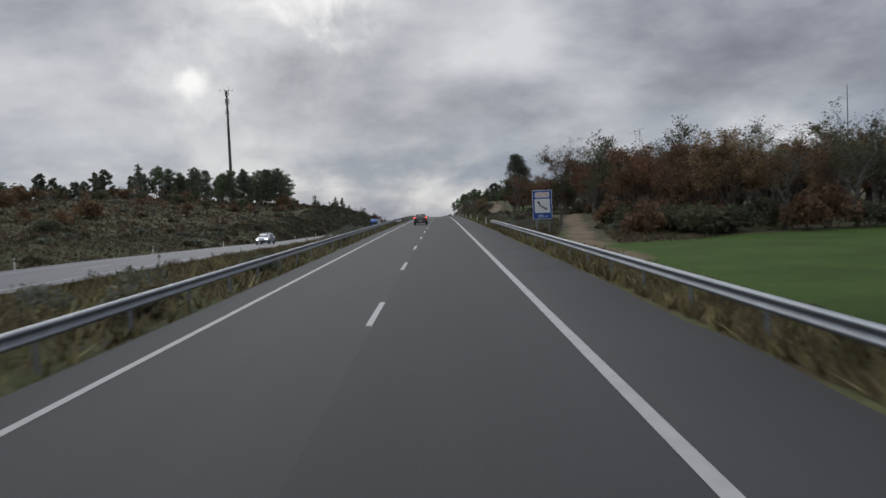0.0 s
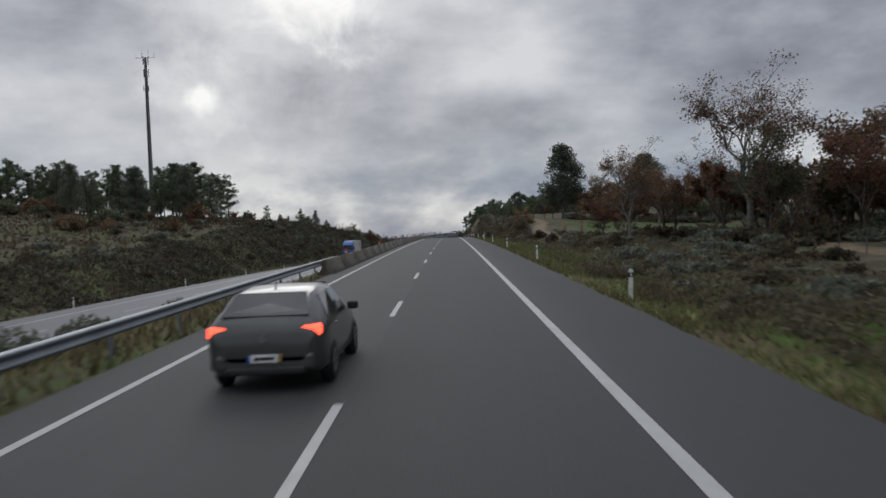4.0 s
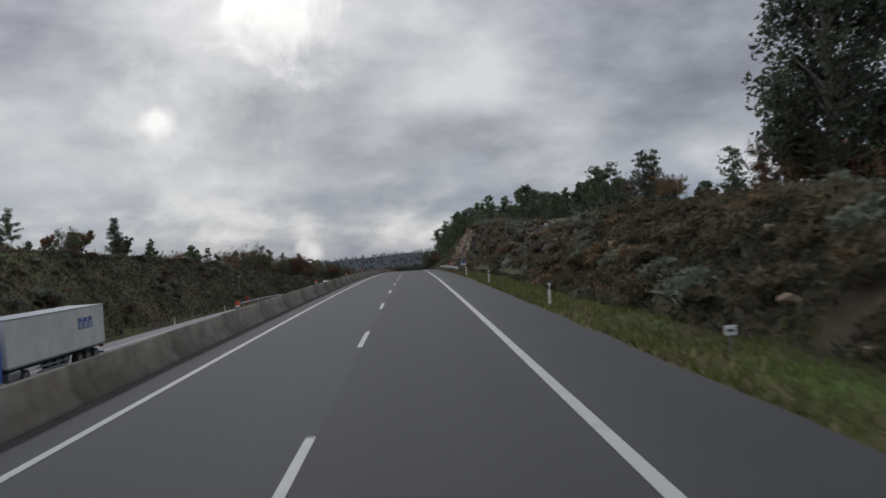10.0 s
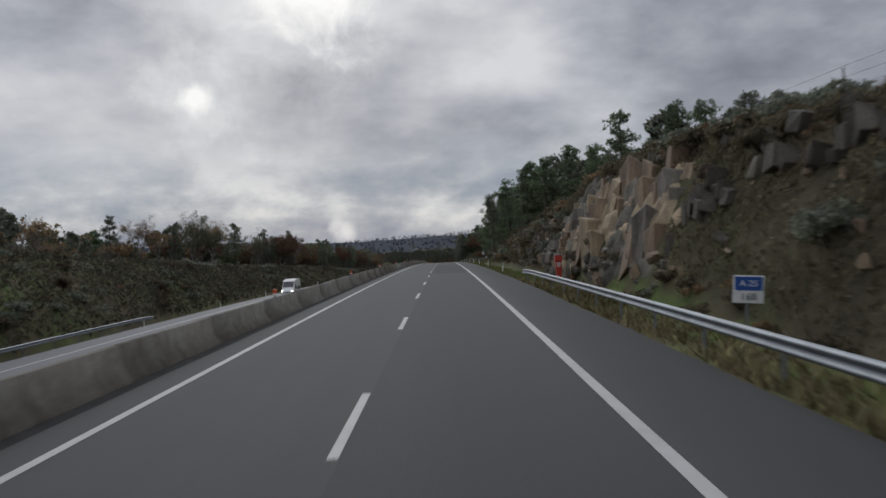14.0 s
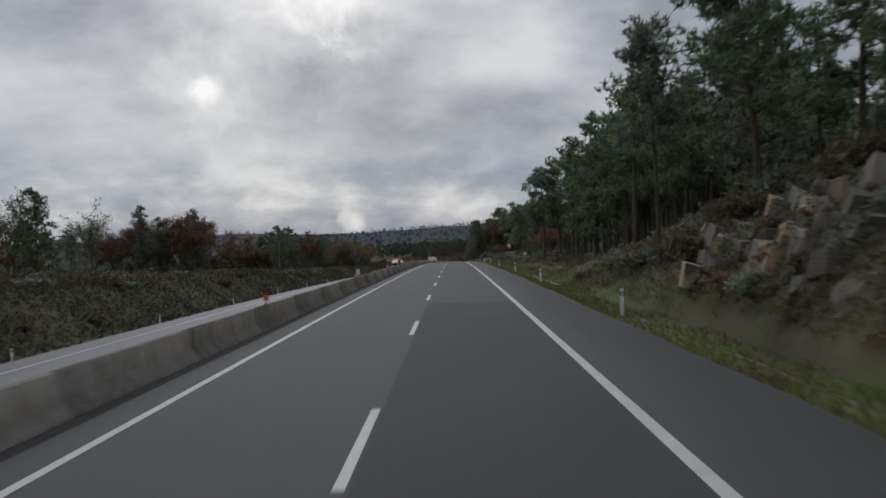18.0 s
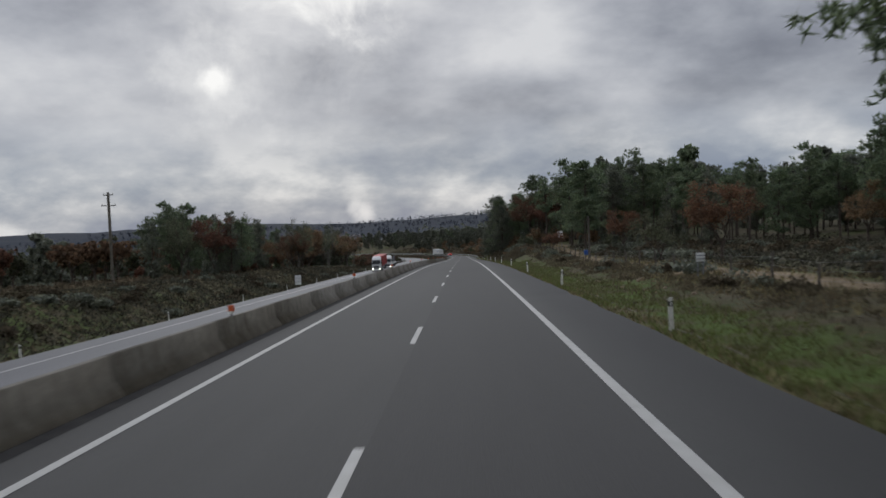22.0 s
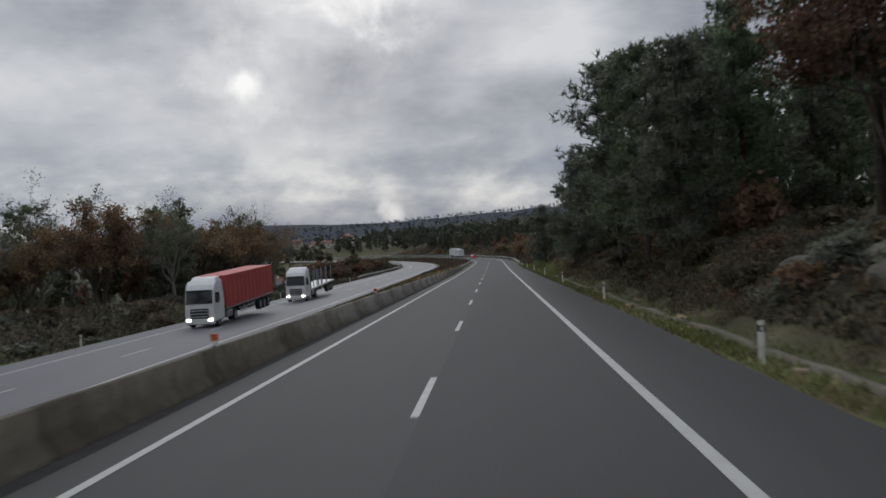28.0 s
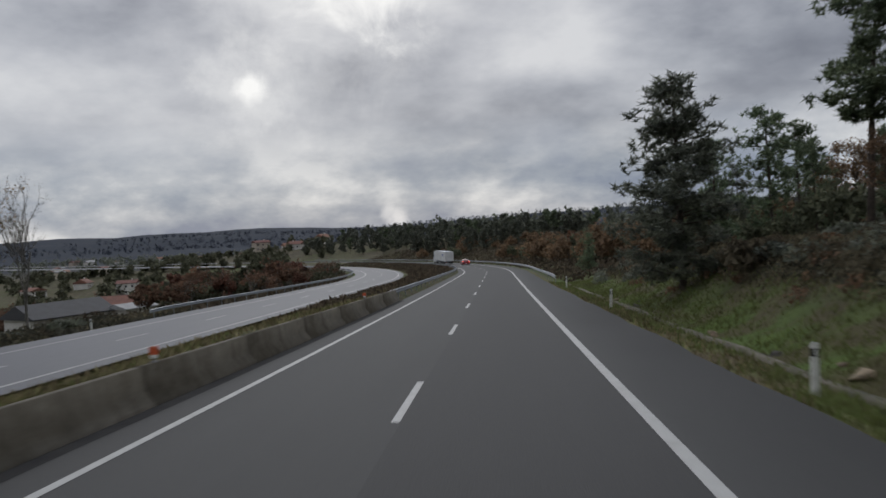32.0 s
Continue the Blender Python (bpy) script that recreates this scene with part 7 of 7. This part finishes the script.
def car(name, m, body, label, tail=False, head=False, st=HATCH, plate=True):
    t = empty(name, m, label=label, category="car")
    part("body", loft(st), body, t, smooth=True)
    ztop = lambda y: at_y(st, y, 5) + .04
    for nm, ya, yb, wa, wb in (("rear_window", -2.04, -1.5, .66, .55), ("windscreen", 1.08, .22, .68, .55)):
        part(nm, slab([(-wa, ya, ztop(ya)), (wa, ya, ztop(ya)), (wb, yb, ztop(yb)), (-wb, yb, ztop(yb))]), CAR_GLASS, t, "dark tinted glass")

    def side_x(y, f):
        zm, wm, zt, w2 = (at_y(st, y, c) for c in (3, 4, 5, 6))
        return (wm + (w2 - wm) * f + .02 * f * (1 - f) * 4), zm + (zt - zm) * f
    for sg in (-1, 1):
        for ya, yb in ((-1.55, -.62), (-.56, .5)):
            pts = []
            for y, f in ((ya, .1), (yb, .1), (yb - (.25 if yb > 0 else 0), .86), (ya + (.28 if ya < -1 else 0), .86)):
                x, z = side_x(y, f)
                pts.append((sg * (x + .012), y, z))
            part("side_window", slab(pts, .008), CAR_GLASS, t, "dark tinted glass")
        mir = part("mirror", box((.2, .12, .15), (sg * 1.0, .5, 1.02), .04, 2), PLASTIC, t)
        part("tail_lamp", box((.4, .14, .17), (sg * .66, -2.07, .9), .04, 2), TAIL if tail else TAIL_OFF, t, "red tail lamp")
        part("head_lamp", box((.34, .2, .14), (sg * .6, 2.02, .66), .05, 2), HEAD if head else SIGN_WHITE, t, "clear head lamp")
        part("door_handle", box((.03, .16, .03), (sg * .905, -.9, .86), .008), body, t)
        for y in (-1.33, 1.33):
            part("wheel_arch", cyl(.37, .37, .1, (sg * .83 - .05, y, .33), 20, (0, 90, 0)), PLASTIC, t)
            wheel(t, sg * .82, y, .32, .22)
    part("bumper", box((1.5, .16, .26), (0, -2.1, .44), .06, 2), body, t)
    part("lower_trim", box((1.2, .1, .12), (0, -2.16, .31), .03), PLASTIC, t)
    part("grille", box((1.0, .1, .2), (0, 2.14, .46), .03), PLASTIC, t)
    if plate:
        p = part("number_plate", box((.52, .02, .12), (0, -2.195, .5), .005), SIGN_WHITE, t, "white plate")
        part("plate_end", box((.05, .024, .12), (-.235, -2.196, .5), .003), BLUE, p, "blue end")
        part("plate_end", box((.05, .024, .12), (.235, -2.196, .5), .003), PLATE_Y, p, "yellow end")
        part("plate_bar", box((.3, .024, .05), (0, -2.197, .5), .002), SIGN_BLACK, p, "unreadable characters")
    part("badge", cyl(.06, .06, .03, (0, -2.17, .8), 14, (90, 0, 0)), RIM, t)
    part("roof_aerial", cyl(.02, .006, .14, (0, -1.25, 1.46), 6, (-30, 0, 0)), PLASTIC, t)
    part("wiper", box((.4, .02, .02), (.0, -2.0, 1.13), .004, rot=(-30, 0, 6)), PLASTIC, t)
    return t


VAN = [(-2.95, .5, .85, 1.1, .9, 2.3, .82), (-2.85, .35, .96, 1.2, .98, 2.48, .86), (-1, .3, .98, 1.2, .99, 2.55, .88), (.9, .3, .98, 1.2, .99, 2.52, .87), (1.35, .3, .98, 1.18, .98, 2.3, .84),
       (2.1, .3, .98, 1.15, .95, 1.38, .86), (2.75, .34, .94, .98, .88, 1.08, .78), (2.95, .45, .8, .8, .75, .85, .65)]


def van(m):
    t = empty("delivery_van", m, label="white delivery van with lit headlights on the opposite road", category="van")
    part("body", loft(VAN), WHITE_PAINT, t, smooth=False)
    zt = lambda y: at_y(VAN, y, 5) + .05
    part("windscreen", slab([(-.78, 2.05, zt(2.05)), (.78, 2.05, zt(2.05)), (.76, 1.4, zt(1.4)), (-.76, 1.4, zt(1.4))]), CAR_GLASS, t, "dark glass")
    for sg in (-1, 1):
        part("side_window", slab([(sg * 1.0, .95, 1.28), (sg * 1.0, 1.75, 1.28), (sg * .93, 1.4, 1.95), (sg * .93, .95, 1.95)], .012), CAR_GLASS, t, "dark glass")
        part("head_lamp", box((.26, .2, .3), (sg * .72, 2.76, .92), .05, 2), HEAD, t, "lit head lamp")
        part("mirror", box((.14, .16, .32), (sg * 1.12, 1.6, 1.4), .04), PLASTIC, t)
        part("side_stripe", box((.02, 2.2, .5), (sg * .995, -1.3, 1.25), .005), OLIVE, t, "faded green and orange side print")
        for y in (-1.9, 1.85):
            wheel(t, sg * .88, y, .35, .24)
    part("grille", box((1.0, .1, .22), (0, 2.9, .78), .03), PLASTIC, t)
    part("bumper", box((1.8, .25, .28), (0, 2.82, .5), .06, 2), PLASTIC, t)
    return t


CAB = [(-1.15, .55, 1.2, 1.9, 1.25, 3.55, 1.12), (-1.0, .45, 1.24, 1.9, 1.25, 3.78, 1.15), (.2, .4, 1.25, 1.9, 1.25, 3.72, 1.14), (.65, .4, 1.25, 1.9, 1.25, 3.42, 1.15), (.95, .4, 1.24, 1.85, 1.22, 2.95, 1.14), (1.1, .4, 1.2, 1.6, 1.19, 1.95, 1.14), (1.16, .5, 1.05, 1.3, 1.1, 1.5, 1.0)]


def truck(name, m, cab_paint, label, trailer, cab_label="", rear_view=False):
    t = empty(name, m, label=label, category="truck")
    cab = part("cab", loft(CAB), cab_paint, t, cab_label)
    part("windscreen", slab([(-1.08, 1.13, 1.98), (1.08, 1.13, 1.98), (1.06, .985, 2.9), (-1.06, .985, 2.9)], .02), CAR_GLASS, cab, "dark glass")
    part("sun_visor", box((2.1, .22, .14), (0, 1.0, 3.0), .04), PLASTIC, cab)
    part("grille", box((1.5, .1, .8), (0, 1.17, 1.2), .05), PLASTIC, cab, "black grille")
    for k in range(3):
        part("grille_bar", box((1.44, .06, .05), (0, 1.22, .95 + .24 * k), .01), cab_paint, cab)
    part("bumper", box((2.44, .3, .45), (0, 1.08, .55), .08, 2), cab_paint, cab)
    for sg in (-1, 1):
        part("head_lamp", box((.42, .2, .2), (sg * .9, 1.16, .68), .05, 2), HEAD, cab, "lit head lamp")
        part("side_window", slab([(sg * 1.265, -.1, 2.05), (sg * 1.265, .85, 2.05), (sg * 1.22, .75, 2.8), (sg * 1.22, -.1, 2.8)], .014), CAR_GLASS, cab, "dark glass")
        part("mirror", box((.2, .16, .6), (sg * 1.45, .9, 2.3), .04), PLASTIC, cab)
        part("step_panel", box((.08, .9, .5), (sg * 1.2, .2, .75), .02), PLASTIC, cab)
        part("fuel_tank", box((.5, 1.3, .6), (sg * .95, -2.6, .75), .1, 2), RIM, t)
        for y in (0.1, -3.6):
            wheel(t, sg * 1.02, y, .5, .34 if y > 0 else .55)
        for y in (-11.0, -12.3, -13.6):
            wheel(t, sg * 1.02, y, .5, .42)
    part("roof_deflector", extrude_profile([(-1.0, 3.7), (.1, 3.74), (-.3, 3.98), (-1.0, 4.02)], -1.0, 1.0, .05), cab_paint, cab)
    part("chassis", box((.9, 5.2, .3), (0, -2.2, .85), .03), PLASTIC, t)
    part("chassis", box((1.1, 13.0, .28), (0, -8.4, 1.0), .03), PLASTIC, t)
    tr = empty("trailer")
    tr.parent = t
    if trailer == "flat":
        part("deck", box((2.5, 13.4, .18), (0, -8.4, 1.25), .03), BOXWHITE, tr, "pale flat deck")
        part("headboard", box((2.4, .08, .9), (0, -1.75, 1.75), .02), STEEL_DULL, tr)
        rg = random.Random(4)
        for y in (-3.2, -5.0, -5.5, -6.2, -7.6, -8.0, -10.2, -10.9, -13.6):
            for sg in (-1, 1):
                part("stake", box((.09, .09, 2.1), (sg * 1.15, y, 2.35), .01, rot=(rg.uniform(-7, 7), 0, 0)), STEEL, tr, "upright steel stake")
    else:
        mt = BOXWHITE if trailer == "box" else CURTAIN
        part("box_body", box((2.52, 13.5, 2.75), (0, -8.45, 2.6), .04, 2), mt, tr, "white box body" if trailer == "box" else "red side curtain")
        part("roof_rail", box((2.54, 13.52, .1), (0, -8.45, 3.95), .02), STEEL if trailer == "box" else CURTAIN, tr)
        part("floor_rail", box((2.54, 13.52, .14), (0, -8.45, 1.24), .02), STEEL, tr)
        if trailer == "box":
            for sg in (-1, 1):
                for i, (y, hh) in enumerate(((-11.2, .22), (-12.0, .22), (-12.8, .22))):
                    part("logo_mark", box((.02, .6, .75), (sg * 1.268, y, 2.9), .004), BLUE, tr, "blue block-shaped mark")
                    part("logo_mark", box((.022, .2, .45), (sg * 1.27, y, 2.8), .004), BOXWHITE, tr, "white notch")
        else:
            for sg in (-1, 1):
                for k in range(12):
                    part("strap", box((.03, .06, 2.5), (sg * 1.268, -2.3 - k * 1.1, 2.6), .004), RED_PAINT, tr)
        for sg in (-1, 1):
            part("rear_lamp", box((.3, .08, .16), (sg * .95, -15.22, 1.0), .02), TAIL_OFF, tr, "red rear lamp")
            part("side_guard", box((.05, 4.2, .12), (sg * 1.2, -7.2, .85), .01), STEEL, tr)
            part("side_guard", box((.05, 4.2, .12), (sg * 1.2, -7.2, .6), .01), STEEL, tr)
        part("rear_door", box((2.4, .06, 2.6), (0, -15.2, 2.6), .02), BOXWHITE, tr, "pale rear doors")
        part("under_run_bar", box((2.3, .1, .16), (0, -15.1, .55), .02), STEEL, tr)
    return t


def opposite(s, x):
    return on_road(s, x, float(other_dz(s)) + .02, 180)


car("hatchback_car", on_road(107, -1.2, .01), GREY_PAINT, "grey-green five-door hatchback with lit tail lamps on the road", tail=True)
car("saloon_car", opposite(104, -22.1), SILVER_PAINT, "silver-blue car with lit headlights on the opposite road", head=True, plate=False)
car("red_car", on_road(975, 1.9, .01), RED_PAINT, "small dark red car far along the road", tail=True)
truck("blue_truck", opposite(275, -22.2), BLUE_PAINT, "blue lorry with a white box trailer on the opposite road", "box", "blue cab")
van(opposite(446, -22.0))
truck("red_curtain_truck", opposite(737, -22.2), WHITE_PAINT, "white lorry with a red curtain trailer on the opposite road", "curtain", "white cab")
truck("flatbed_truck", opposite(767, -22.2), WHITE_PAINT, "white lorry with an empty flat trailer and upright stakes", "flat", "white cab")
truck("box_truck", on_road(1015, 1.9, .01), WHITE_PAINT, "lorry with a pale box trailer far along the road", "box", "white cab")
